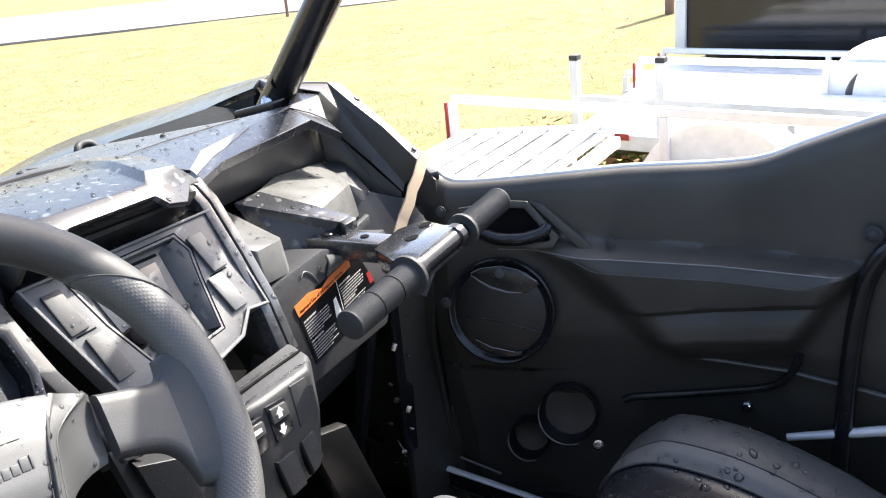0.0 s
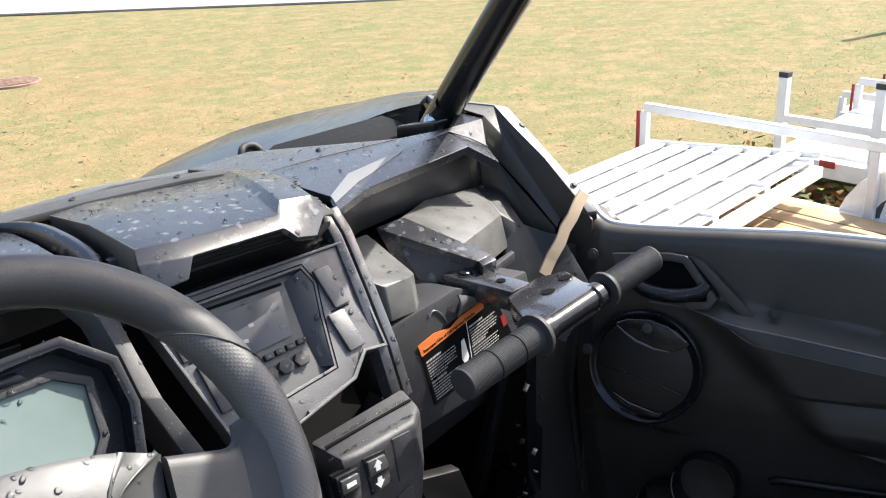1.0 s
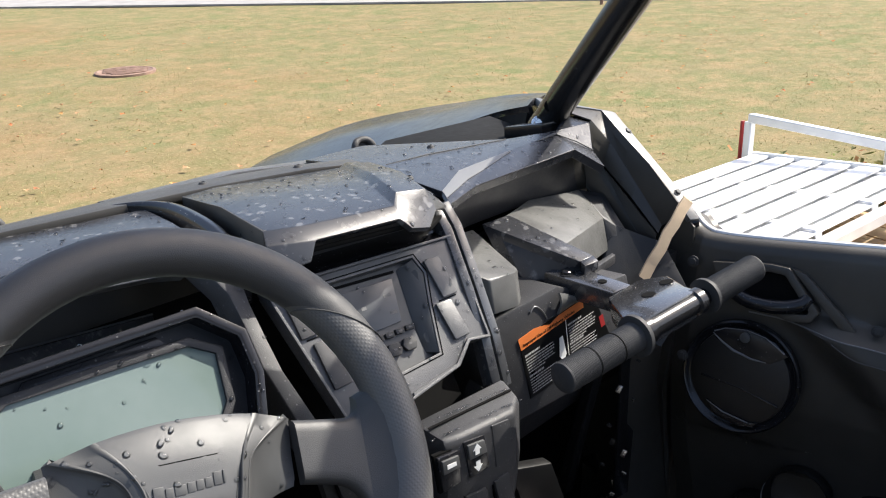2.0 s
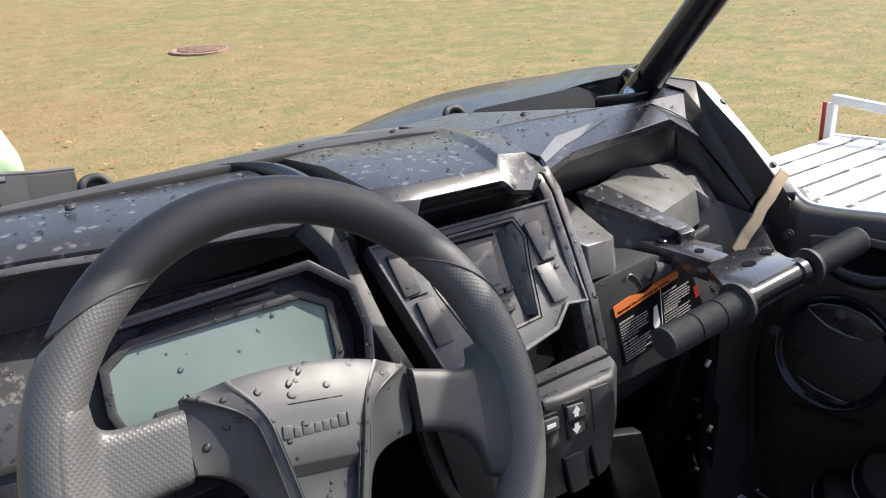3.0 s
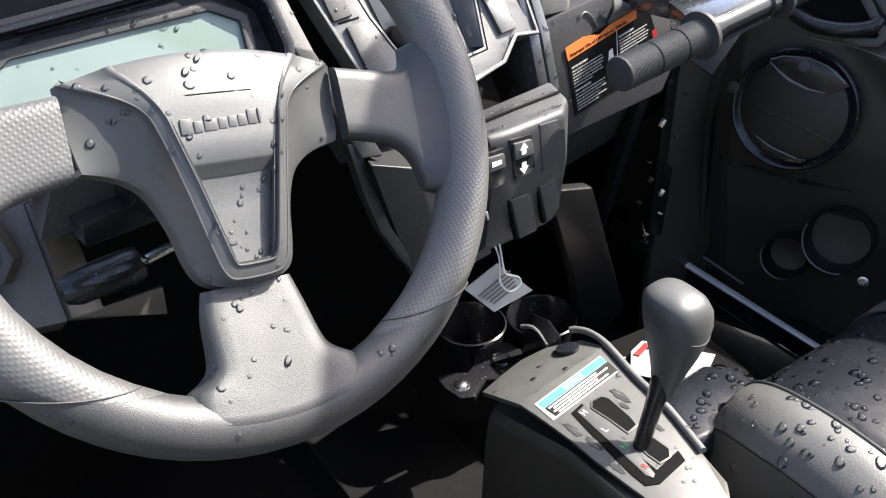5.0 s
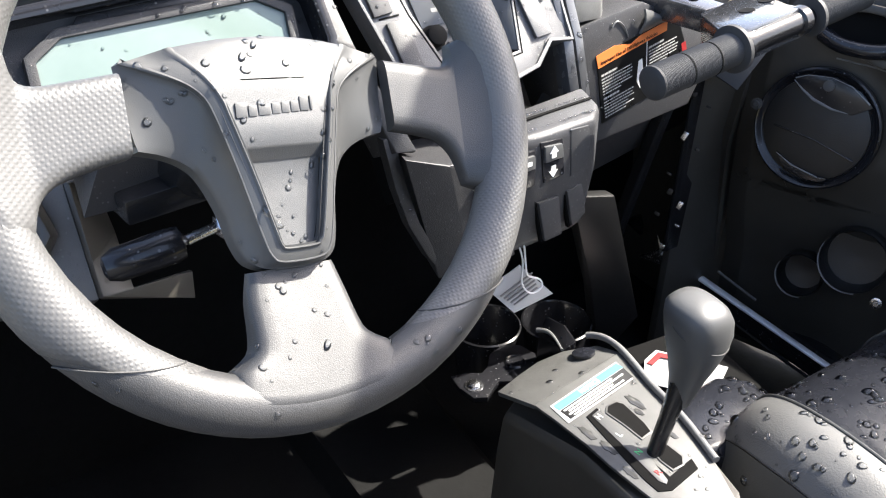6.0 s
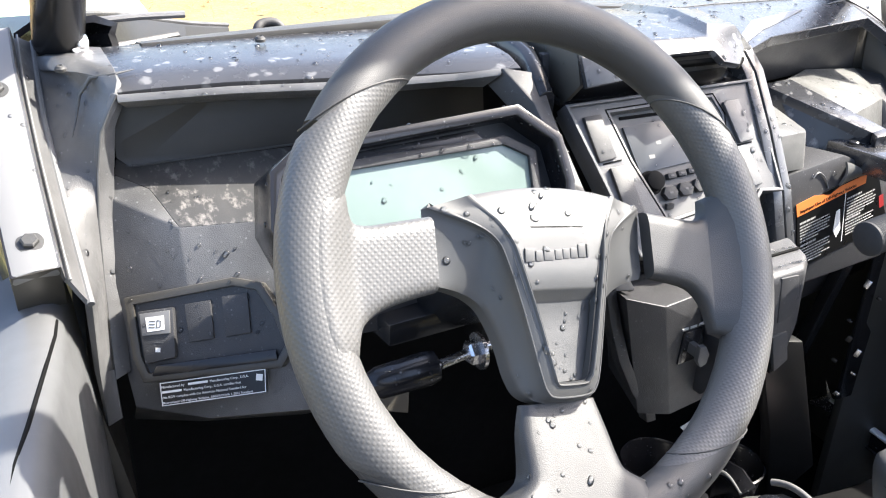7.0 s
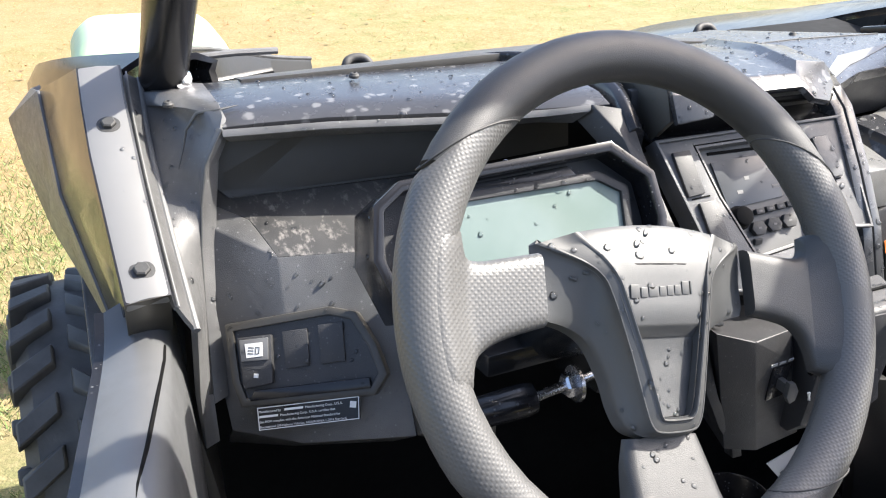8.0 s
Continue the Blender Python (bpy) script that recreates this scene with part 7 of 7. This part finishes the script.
    for x, y in ((0.662, 0.862), (0.757, 0.815)):
        part("cup_well", lathe([(-0.09, 0.040), (-0.002, 0.050), (0.0, 0.0525), (0.0015, 0.050), (-0.002, 0.048), (-0.075, 0.038), (-0.08, 0.002)], (x, y, 0.722), (0, 0, 1), 36), "gloss", cup, "deep glossy black cup well")
    part("cup_edge", tube([(0.676, 0.764, 0.772), (0.680, 0.750, 0.778), (0.679, 0.733, 0.780), (0.671, 0.706, 0.780)], [0.0035, 0.003, 0.0022, 0.0012], 8, 4), "strip", cup, "pale line painted as the highlight beside the cup holder")
    part("cup_wall", prism([(0.690, 0.764, 0.79), (0.700, 0.735, 0.79), (0.690, 0.700, 0.79), (0.672, 0.706, 0.778), (0.681, 0.735, 0.776), (0.678, 0.764, 0.770)], (0, 0, -0.06), 0.003), "gloss", cup)
    bolt((0.572, 0.762, 0.722), (0, 0, 1), 0.0085, 0.005, "chrome", cup)


build_shifter()


def build_seat(cx):
    """Bucket seat: a navy middle panel between stitched seams, grey bands rising to bolsters darkened for shade."""
    spine = [Vector((0, y, z)) for y, z in ((0.500, 0.65), (0.503, 0.73), (0.496, 0.783), (0.470, 0.812), (0.425, 0.828), (0.36, 0.832), (0.29, 0.825), (0.20, 0.800), (0.10, 0.765), (-0.10, 0.745), (-0.32, 0.74))]
    spine = smooth_line(spine, 4)
    cross = ((0, 0.0), (0.06, -0.001), (0.10, -0.001), (0.120, 0.001), (0.1255, 0.003), (0.14, 0.015), (0.165, 0.026), (0.19, 0.0315), (0.215, 0.033), (0.235, 0.027), (0.250, 0.010), (0.262, -0.03), (0.267, -0.08), (0.270, -0.17))
    inner = cross[:5] + ((0.14, 0.0035), (0.155, 0.001), (0.17, -0.005), (0.182, -0.013), (0.193, -0.024), (0.202, -0.040), (0.209, -0.065), (0.214, -0.10), (0.218, -0.17))

    def skin(q, u, lift=0.0):
        line = cross if u >= 0 else inner
        for (ua, ha), (ub, hb) in zip(line, line[1:]):
            if ua <= abs(u) <= ub:
                h = ha + (hb - ha) * (abs(u) - ua) / (ub - ua)
        f = min(1.0, max(0.0, (0.515 - q.y) / 0.11))
        f = 0.80 + 0.20 * (1 - (1 - f) ** 2)
        top = min(1.0, max(0.15, (0.515 - q.y) / 0.09))
        front = min(1.0, max(0.0, (q.y - 0.44) / 0.05))
        return Vector((cx + u * f, q.y + lift * front, q.z + (h * top if h > 0 else h) + lift * (1 - 0.6 * front)))
    across = [-u for u, h in inner[:0:-1]] + [u for u, h in cross]
    seat = part("seat", loft([[skin(q, u) for u in across] for q in spine]), "seat", VEH, "navy-black vinyl bucket seat with grey bolsters, covered in rain drops", 70)
    for sg, mid, rim in ((-1, 0.1995, 0.2175), (1, 0.158, 0.266)):
        for name, u0, u1, mat, text in (("seat_band", 0.1275, mid, "seat_grey", "pale grey ribbed vinyl band beside the seam"), ("bolster", mid + 0.001, rim, "seat_side", "grey vinyl bolster, its shade put into a darker tone")):
            part(name, sheet([[skin(q, sg * (u0 + (u1 - u0) * k / 8), 0.003) for k in range(9)] for q in spine[2:]], 0.006, 0.0), mat, seat, text, 70)
        part("seam", tube([skin(q, sg * 0.1262, 0.0035) for q in spine[3:]], 0.0021, 8), "seat_side", seat, "stitched seam")
        part("seam", tube([skin(q, sg * mid, 0.0032) for q in spine[3:]], 0.0012, 8), "rubber", seat)
    part("backrest", loft([[(cx + k * 0.25, y + (0.03 if abs(k) < 0.9 else -0.05), z) for k in (-1, -0.6, 0, 0.6, 1)] + [(cx + k * 0.25, y - 0.12, z) for k in (1, 0, -1)] for y, z in ((-0.33, 0.70), (-0.40, 1.1), (-0.48, 1.45), (-0.52, 1.6))]), "seat", seat, "navy-black vinyl backrest", 70)


build_seat(0.92)
build_seat(0.16)


def build_tags():
    """Two paper tags left on by the dealer."""
    t = part("hang_tag", prism([(0.543, 0.655, 0.924), (0.510, 0.665, 0.963), (0.554, 0.665, 0.979), (0.598, 0.655, 0.930)], (0.0, 0.0012, 0.0)), "paper", None, "small white printed tag hanging from the ignition key on a cord")
    tagged(t, category="tag")
    T = Plane((0.552, 0.6575, 0.950), (0, -1, 0.05), 20)
    for i in range(5):
        part("print_bar", T.rect(-0.026 + 0.003 * i, 0.012 - 0.006 * i, 0.02, 0.0135 - 0.006 * i, 0.0, 0.0016), "strip", t)
    part("cord", tube([(0.512, 0.632, 1.075), (0.535, 0.64, 1.03), (0.548, 0.648, 0.99), (0.556, 0.652, 0.972), (0.572, 0.650, 0.962), (0.575, 0.650, 0.950), (0.56, 0.650, 0.948), (0.548, 0.652, 0.965), (0.543, 0.648, 1.0), (0.525, 0.64, 1.04), (0.514, 0.632, 1.075)], 0.0011, 6, 4), "white", t, "thin white looped cord")
    f = part("warning_tag", prism([(0.775, 0.655, 0.752), (0.80, 0.66, 0.755), (0.86, 0.585, 0.752), (0.80, 0.555, 0.748), (0.745, 0.625, 0.75)], (0, 0, 0.0012)), "paper", None, "white tag with a red stripe lying on the tunnel")
    tagged(f, category="tag")
    part("red_stripe", prism([(0.772, 0.648, 0.7535), (0.798, 0.654, 0.7565), (0.835, 0.608, 0.755), (0.828, 0.604, 0.7545), (0.794, 0.645, 0.756), (0.776, 0.641, 0.7535)], (0, 0, 0.0012)), "red", f)
    part("cord", tube([(0.76, 0.65, 0.753), (0.72, 0.67, 0.76), (0.69, 0.66, 0.765)], 0.001, 6, 4), "white", f)


build_tags()


# ---- beyond the vehicle ----
def rail(points, size, mat, parent, name="rail", label=""):
    """A square tube along a line."""
    loops = []
    pts = [Vector(p) for p in points]
    for i, p in enumerate(pts):
        d = (pts[min(i + 1, len(pts) - 1)] - pts[max(i - 1, 0)]).normalized()
        u = (Vector((0, 0, 1)) if abs(d.z) < 0.8 else Vector((1, 0, 0)))
        u = (u - d * u.dot(d)).normalized()
        v = d.cross(u)
        h = size / 2
        loops.append([p + u * h + v * h, p - u * h + v * h, p - u * h - v * h, p + u * h - v * h])
    return part(name, bevel(loft(loops), 0.004, 1), mat, parent, label)


def build_trailer(F, along, across, length, width, zd, zr, label, ramp, wheel_at):
    """An open trailer: plank deck in a frame, side rail on posts, wheel arch; a folded slatted ramp where there is one."""
    T = thing("utility_trailer", (F[0], F[1], 0), label, "trailer", "open trailers in a row")
    F, a, c = Vector((F[0], F[1], 0)), Vector(along).normalized(), Vector(across).normalized()
    up = Vector((0, 0, 1))
    for side in (0, 1):
        p = F + c * (width * side) + up * (zd - 0.03)
        rail([p, p + a * length], 0.09, "alu", T, "frame_beam", "bare aluminium frame beam")
    for k in (0, 0.5, 1):
        rail([F + a * (length * k) + up * (zd - 0.03), F + a * (length * k) + c * width + up * (zd - 0.03)], 0.07, "alu", T, "cross_beam")
    n = 9
    for i in range(n):
        p = F + c * (0.05 + (width - 0.1) / n * i) + up * zd
        part("deck_plank", prism([p, p + a * length, p + a * length + c * ((width - 0.1) / n - 0.012), p + c * ((width - 0.1) / n - 0.012)], (0, 0, 0.03), 0.003), "wood" if ramp else "alu", T)
    for side in ((0,) if ramp else (0, 1)):
        q = F + c * (width * side)
        rail([q + up * zr, q + a * length + up * zr], 0.042, "alu", T, "side_rail", "square aluminium side rail")
        for k in (0.0, 0.28, 0.62, 1.0):
            rail([q + a * (length * k) + up * (zd - 0.1), q + a * (length * k) + up * (zr - 0.02)], 0.04, "alu", T, "rail_post")
    part("reflector", box(F + up * (zr - 0.13) + Vector((-0.01, 0.035, 0)), (0.022, 0.012, 0.22), None, 0.003), "red", T, "red reflector strip")
    # wheel arch of tread plate with its wheel, outside the far beam
    w = F + a * wheel_at - c * 0.16
    loops = []
    for o in (-0.13, 0.13):
        loops.append([w + c * o + a * (0.40 * math.cos(t)) + up * (0.25 + 0.36 * math.sin(t)) for t in [math.pi * k / 14 for k in range(15)]])
    part("wheel_arch", sheet([[r[i] for r in loops] for i in range(15)], 0.012, 0.0), "plate", T, "rounded tread-plate wheel arch", 60)
    part("arch_side", prism([w + c * 0.13 + a * (0.40 * math.cos(t)) + up * (0.25 + 0.36 * math.sin(t)) for t in [math.pi * k / 14 for k in range(15)]], c * 0.006), "plate", T, "tread-plate side of the wheel arch")
    t = part("trailer_wheel", lathe([(-0.10, 0.16), (-0.11, 0.24), (-0.08, 0.28), (0.08, 0.28), (0.11, 0.24), (0.10, 0.16), (0.06, 0.05)], w + up * 0.28, c, 32), "tyre", T, "small black trailer tyre")
    part("wheel_rim", lathe([(-0.09, 0.165), (-0.07, 0.15), (-0.06, 0.03)], w + up * 0.28, c, 24), "alu", t)
    part("drawbar", loft([[F + a * length + c * (width * 0.5) + Vector((x, 0, z)) for x, z in ((-0.05, zd - 0.05), (0.05, zd - 0.05), (0.05, zd - 0.13), (-0.05, zd - 0.13))], [F + a * (length + 1.2) + c * (width * 0.5) + Vector((x, 0, z)) for x, z in ((-0.05, zd - 0.05), (0.05, zd - 0.05), (0.05, zd - 0.13), (-0.05, zd - 0.13))]]), "alu", T)
    part("jack_leg", rail_leg(F + a * (length + 0.9) + c * (width * 0.5), zd), "alu", T)
    for k in (0.08, 0.9):
        part("prop_leg", rail_leg(F + a * (length * k) + c * 0.1, zd), "alu", T)
    if ramp:
        m = 6
        for i in range(m):
            k0 = 0.02 + 0.145 * i
            z0, z1 = zd + 0.13 + 0.016 * i, zd + 0.13 + 0.016 * (i + 0.7)
            p = F - c * 0.02 + a * k0
            part("ramp_slat", prism([p + up * z0, p + c * width + up * z0, p + c * width + a * 0.100 + up * z1, p + a * 0.100 + up * z1], (0, 0, 0.012), 0.002), "alu", T, "ramp slat bright in the sun")
        part("ramp_pan", prism([F + up * (zd + 0.105), F + c * width + up * (zd + 0.105), F + c * width + a * 0.9 + up * (zd + 0.205), F + a * 0.9 + up * (zd + 0.205)], (0, 0, 0.006)), "alu", T, "pale sheet under the ramp slats")
        for s in (0.0, 0.33, 0.66, 1.0):
            p = F + c * (width * s)
            rail([p + up * (zd + 0.10), p + a * 0.9 + up * (zd + 0.20)], 0.045, "alu", T, "ramp_beam")
        rail([F - c * 0.03 + up * (zd + 0.135), F - c * 0.03 + a * 0.93 + up * (zd + 0.235)], 0.028, "alu", T, "ramp_edge")
        rail([F + a * 0.93 + up * (zd + 0.17), F + a * 0.93 + c * width + up * (zd + 0.17)], 0.05, "alu", T, "ramp_edge")
    elif zd > 0.26:
        for p in (F + c * width, F + c * width + a * (length * 0.12)):
            rail([p + up * zd, p + up * (zr + 0.22)], 0.05, "alu", T, "tall_post", "tall post with a black cap")
            part("post_cap", box(p + up * (zr + 0.235), (0.054, 0.054, 0.03), None, 0.006), "rubber", T)
    return T


def rail_leg(p, zd):
    return joined([box(Vector((p.x, p.y, zd / 2 - 0.02)), (0.05, 0.05, zd - 0.06), None, 0.003), box(Vector((p.x, p.y, 0.02)), (0.14, 0.14, 0.05), None, 0.004)])


build_trailer((3.84, 2.68), (-0.04, -1, 0), (-0.985, -0.10, 0), 4.2, 1.35, 0.33, 0.655, "bare aluminium trailer with plank deck and a folded slatted ramp", True, 1.42)
build_trailer((5.9, 2.53), (-0.04, -1, 0), (-0.985, -0.10, 0), 4.4, 1.2, 0.28, 0.48, "bare aluminium trailer with side rails and tall capped posts", False, 1.6)
build_trailer((7.10, 2.84), (-0.04, -1, 0), (-0.985, -0.10, 0), 4.6, 0.95, 0.20, 0.33, "white aluminium trailer standing behind another", False, 2.1)


def build_box_trailer():
    T = thing("enclosed_trailer", (7.6, 0.0, 0), "low dark glossy enclosed trailer with a white corner strip", "trailer")
    part("body", box((8.55, -0.55, 0.74), (2.2, 6.8, 1.02), None, 0.03), "box_black", T, "dark glossy sheet body")
    part("corner_strip", box((7.44, 2.82, 0.74), (0.05, 0.09, 1.0), None, 0.01), "white", T)
    part("skirt", box((8.55, -0.55, 0.2), (2.0, 6.4, 0.12), None, 0.01), "powder", T)
    for y in (0.2, 1.1):
        part("trailer_wheel", lathe([(-0.12, 0.1), (-0.12, 0.26), (-0.08, 0.31), (0.08, 0.31), (0.12, 0.26), (0.12, 0.1)], (7.6, y, 0.31), (1, 0, 0), 28), "tyre", T)
    part("prop_leg", box((7.75, 2.55, 0.1), (0.08, 0.08, 0.22), None, 0.004), "powder", T)
    part("handle_plate", box((7.43, 1.3, 0.95), (0.03, 0.12, 0.3), None, 0.01), "white", T)


build_box_trailer()


def build_yard():
    p = part("yard_post", tube([(11.28, 4.43, -0.02), (11.28, 4.43, 1.25)], 0.06, 12), "rust", None, "thin dark post standing in the lawn")
    tagged(p, category="post")
    q = part("marker_post", tube([(11.7, 11.5, -0.02), (11.7, 11.5, 1.1)], 0.03, 10), "rust", None, "slim dark marker post near the road")
    tagged(q, category="post")
    z = noise_z(3.2, 10.64)
    c = part("manhole_cover", lathe([(0, 0.34), (0.03, 0.34), (0.035, 0.31), (0.028, 0.30), (0.028, 0.02)], (3.2, 10.64, z - 0.005), (0, 0, 1), 36), "rust", None, "rusty round manhole cover with ribs, set in the grass")
    tagged(c, category="manhole cover")
    for k in range(-3, 4):
        part("cover_rib", box((3.2, 10.64 + 0.075 * k, z + 0.028), (0.52 - 0.05 * abs(k), 0.03, 0.014), None, 0.002), "rust", c)
    # a pale green utility pedestal on the lawn, just ahead of the vehicle
    px_, py_ = 0.07, 2.86
    g = thing("utility_pedestal", (px_, py_, 0), "pale green plastic utility pedestal with a rounded cover", "utility box")

    def ring_at(z, r):
        return [(px_ + a * r, py_ + b * r, z) for a, b in ((-1, -1), (1, -1), (1, 1), (-1, 1))]
    part("casing", bevel(loft([ring_at(-0.02, 0.225), ring_at(0.80, 0.215)]), 0.03, 3), "green", g, "pale green casing")
    part("cover", bevel(loft([ring_at(0.78, 0.225), ring_at(1.02, 0.215), ring_at(1.08, 0.15)]), 0.045, 3), "green", g, "rounded pale green cover")
    part("key_slot", box((px_ + 0.115, py_ - 0.222, 0.92), (0.014, 0.008, 0.022), None, 0.002), "powder", g)


build_yard()


part("reflector_plate", box((4.632, 2.095, 0.287), (0.006, 0.085, 0.038), None, 0.002), "red", bpy.data.objects["frame_beam.003"].parent, "small red reflector on the frame")


def flat_mesh(name, verts, faces, mat, label, category):
    me = bpy.data.meshes.new(name)
    me.from_pydata(verts, [], faces)
    me.materials.append(M[mat])
    return tagged(new(name, me), label, category, kind="stuff")


def build_grass():
    """Short mown blades over the stretch of lawn that the open cab looks out on."""
    rng = random.Random(21)
    verts, faces = [], []
    def blade(x, y, h, w, lean):
        z = noise_z(x, y) - 0.004
        a = rng.uniform(0, 6.283)
        dx, dy = math.cos(a) * w, math.sin(a) * w
        lx, ly = rng.uniform(-lean, lean), rng.uniform(-lean, lean)
        i = len(verts)
        verts.extend([(x - dx, y - dy, z), (x + dx, y + dy, z), (x + lx + dx * 0.3, y + ly + dy * 0.3, z + h), (x + lx - dx * 0.3, y + ly - dy * 0.3, z + h)])
        faces.append((i, i + 1, i + 2, i + 3))
    count = 0
    while count < 90000:
        r = 2.6 + 13.5 * rng.random() ** 0.75
        a = radians(rng.uniform(-14, 74))
        x, y = r * math.sin(a), r * math.cos(a)
        if x > 2.4 and y < 3.0 or noise.noise((x * 1.4, y * 1.4, 4.0)) < rng.uniform(-0.9, 0.5):
            continue
        blade(x, y, rng.uniform(0.005, 0.015), rng.uniform(0.002, 0.005), 0.03)
        count += 1
    flat_mesh("lawn_grass", verts, faces, "blades", "short mown grass, part green and part straw-coloured", "grass")
    # a lusher strip along the driver's side
    verts.clear(), faces.clear()
    for _ in range(34000):
        y = rng.uniform(1.0, 5.6)
        if y > 4.0 and rng.random() < (y - 4.0) / 1.6 or noise.noise((y * 1.1, 3.0, 8.0)) < -0.3:
            continue
        blade(rng.uniform(-1.9, -0.3), y, rng.uniform(0.012, 0.04), rng.uniform(0.0018, 0.0035), 0.03)
    flat_mesh("lush_grass", verts, faces, "lush", "longer green grass beside the front tyre", "grass")
    verts, faces = [], []
    for _ in range(420):
        r = 2.8 + 12 * rng.random() ** 0.7
        a = radians(rng.uniform(-16, 72))
        x, y = r * math.sin(a), r * math.cos(a)
        if _ < 26:
            x, y = rng.uniform(-1.5, -0.45), rng.uniform(1.9, 3.6)
        s = rng.uniform(0.015, 0.035)
        z = noise_z(x, y) + 0.03
        k = rng.uniform(0, 6.283)
        i = len(verts)
        for q, rad, up in ((0, 1, 0), (1.2, 0.6, 0.01), (2.5, 0.9, 0.018), (3.6, 0.7, 0.004), (5.0, 0.8, 0.012)):
            verts.append((x + math.cos(k + q) * s * rad, y + math.sin(k + q) * s * rad, z + up))
        faces.append((i, i + 1, i + 2, i + 3, i + 4))
    flat_mesh("fallen_leaves", verts, faces, "leaves", "scattered dry red and brown leaves on the lawn", "leaves")
    verts, faces = [], []
    for _ in range(1500):
        x, y = rng.gauss(4.75, 0.42), rng.gauss(2.05, 0.45)
        z, h = noise_z(x, y), rng.uniform(0.02, 0.2)
        s, k = rng.uniform(0.012, 0.03), rng.uniform(0, 6.283)
        i = len(verts)
        for q in range(4):
            verts.append((x + math.cos(k + q * 1.57) * s * (1.6 if q % 2 else 0.7), y + math.sin(k + q * 1.57) * s * (1.6 if q % 2 else 0.7), z + h + rng.uniform(-0.02, 0.02)))
        faces.append((i, i + 1, i + 2, i + 3))
    flat_mesh("weed_patch", verts, faces, "weeds", "low reddish and green weeds between the trailers", "weeds")


build_grass()


def build_drops():
    """Rain drops standing on the wet surfaces, as low beads that follow each surface."""
    bpy.context.view_layer.update()
    deps = bpy.context.evaluated_depsgraph_get()
    rng = random.Random(11)
    wet = ("dash", "cowl", "brow", "tray", "driver", "hub", "spoke", "rim", "switch", "radio", "recess", "pillar", "seat", "screen", "panel", "console", "stack", "gate", "tunnel_pad", "bolster", "glove", "bracket", "wedge", "cup", "shelf", "instrument", "housing", "wing")
    bm = bmesh.new()

    def bead(p, n, r, flat):
        u = n.orthogonal().normalized()
        v = n.cross(u)
        k0 = rng.uniform(0, 6.28)
        st = rng.uniform(0.75, 1.35)
        rings = []
        for h, q in ((-0.08, 1.0), (0.45, 0.86), (0.85, 0.5)):
            rings.append([bm.verts.new(p + n * (h * r * flat) + (u * math.cos(k0 + 6.283 * k / 9) * st + v * math.sin(k0 + 6.283 * k / 9) / st) * (q * r)) for k in range(9)])
        tip = bm.verts.new(p + n * r * flat)
        for a, b in zip(rings, rings[1:]):
            for i in range(9):
                bm.faces.new((a[i], a[(i + 1) % 9], b[(i + 1) % 9], b[i]))
        for i in range(9):
            bm.faces.new((rings[-1][i], rings[-1][(i + 1) % 9], tip))

    def shower(count, lo, hi, way, sizes):
        way = Vector(way).normalized()
        done = tries = 0
        while done < count and tries < count * 8:
            tries += 1
            aim = Vector([rng.uniform(a, b) for a, b in zip(lo, hi)])
            ok, p, n, _, ob, _ = scene.ray_cast(deps, aim - way * 0.9, way, distance=2.0)
            if not ok or not ob.name.split(".")[0].startswith(wet) and not any(w in ob.name for w in ("dash", "rim", "spoke")):
                continue
            if ob.name.startswith(("rim_grip", "upper_rim", "grip_seam", "grip_spoke")):
                continue
            if ob.name == "screen" and rng.random() < 0.75:
                continue
            if n.dot(way) > 0:
                n = -n
            r = rng.choice(sizes) * rng.uniform(0.7, 1.3)
            bead(p, n, r, 0.62)
            done += 1

    shower(620, (-0.08, 0.72, 1.0), (1.12, 1.2, 1.4), (0.1, 0.55, -0.8), (0.0011, 0.0013, 0.0016, 0.002, 0.0028))
    shower(150, (0.02, 0.40, 1.12), (0.41, 0.60, 1.47), (0, 0.8, -0.6), (0.0011, 0.0014, 0.0018, 0.0024))
    shower(7, (0.12, 0.44, 1.15), (0.31, 0.53, 1.36), (0, 0.8, -0.6), (0.0022, 0.0026))
    shower(60, (0.02, 0.83, 1.2), (0.20, 0.94, 1.25), (0.05, 0.5, -0.85), (0.0014, 0.002, 0.003))
    shower(620, (0.64, 0.0, 0.7), (1.2, 0.55, 0.95), (0, 0.1, -1), (0.0014, 0.002, 0.003, 0.0045, 0.006))
    shower(40, (0.5, 0.3, 0.8), (0.7, 0.68, 0.9), (0, 0.1, -1), (0.0016, 0.002, 0.003))
    shower(34, (0.69, 0.47, 0.7), (0.86, 0.58, 0.8), (0, 0.1, -1), (0.003, 0.005, 0.007))
    shower(30, (0.55, 0.73, 0.7), (0.69, 0.82, 0.74), (0, 0.1, -1), (0.0014, 0.002, 0.003))
    for i in range(70):
        k = rng.random()
        p = Vector((0.505 + 0.125 * k, 0.641 + 0.006 * k + rng.uniform(-0.0015, 0.0015), 1.1562))
        bead(p, Vector((0, -0.05, 1)), rng.choice((0.0008, 0.0011, 0.0016)), 0.7)
    for i in range(50):
        k = rng.random()
        p = Vector((0.53 + 0.10 * k, 0.668 + 0.004 * k + rng.uniform(-0.001, 0.001), 1.1588))
        bead(p, Vector((0, -0.05, 1)), rng.choice((0.0008, 0.0012, 0.0018)), 0.7)
    ob = part("water_drops", bm, "water", None, "clear rain drops standing on the dash, wheel and seat", 180)
    tagged(ob, category="water drops", kind="stuff")


build_drops()
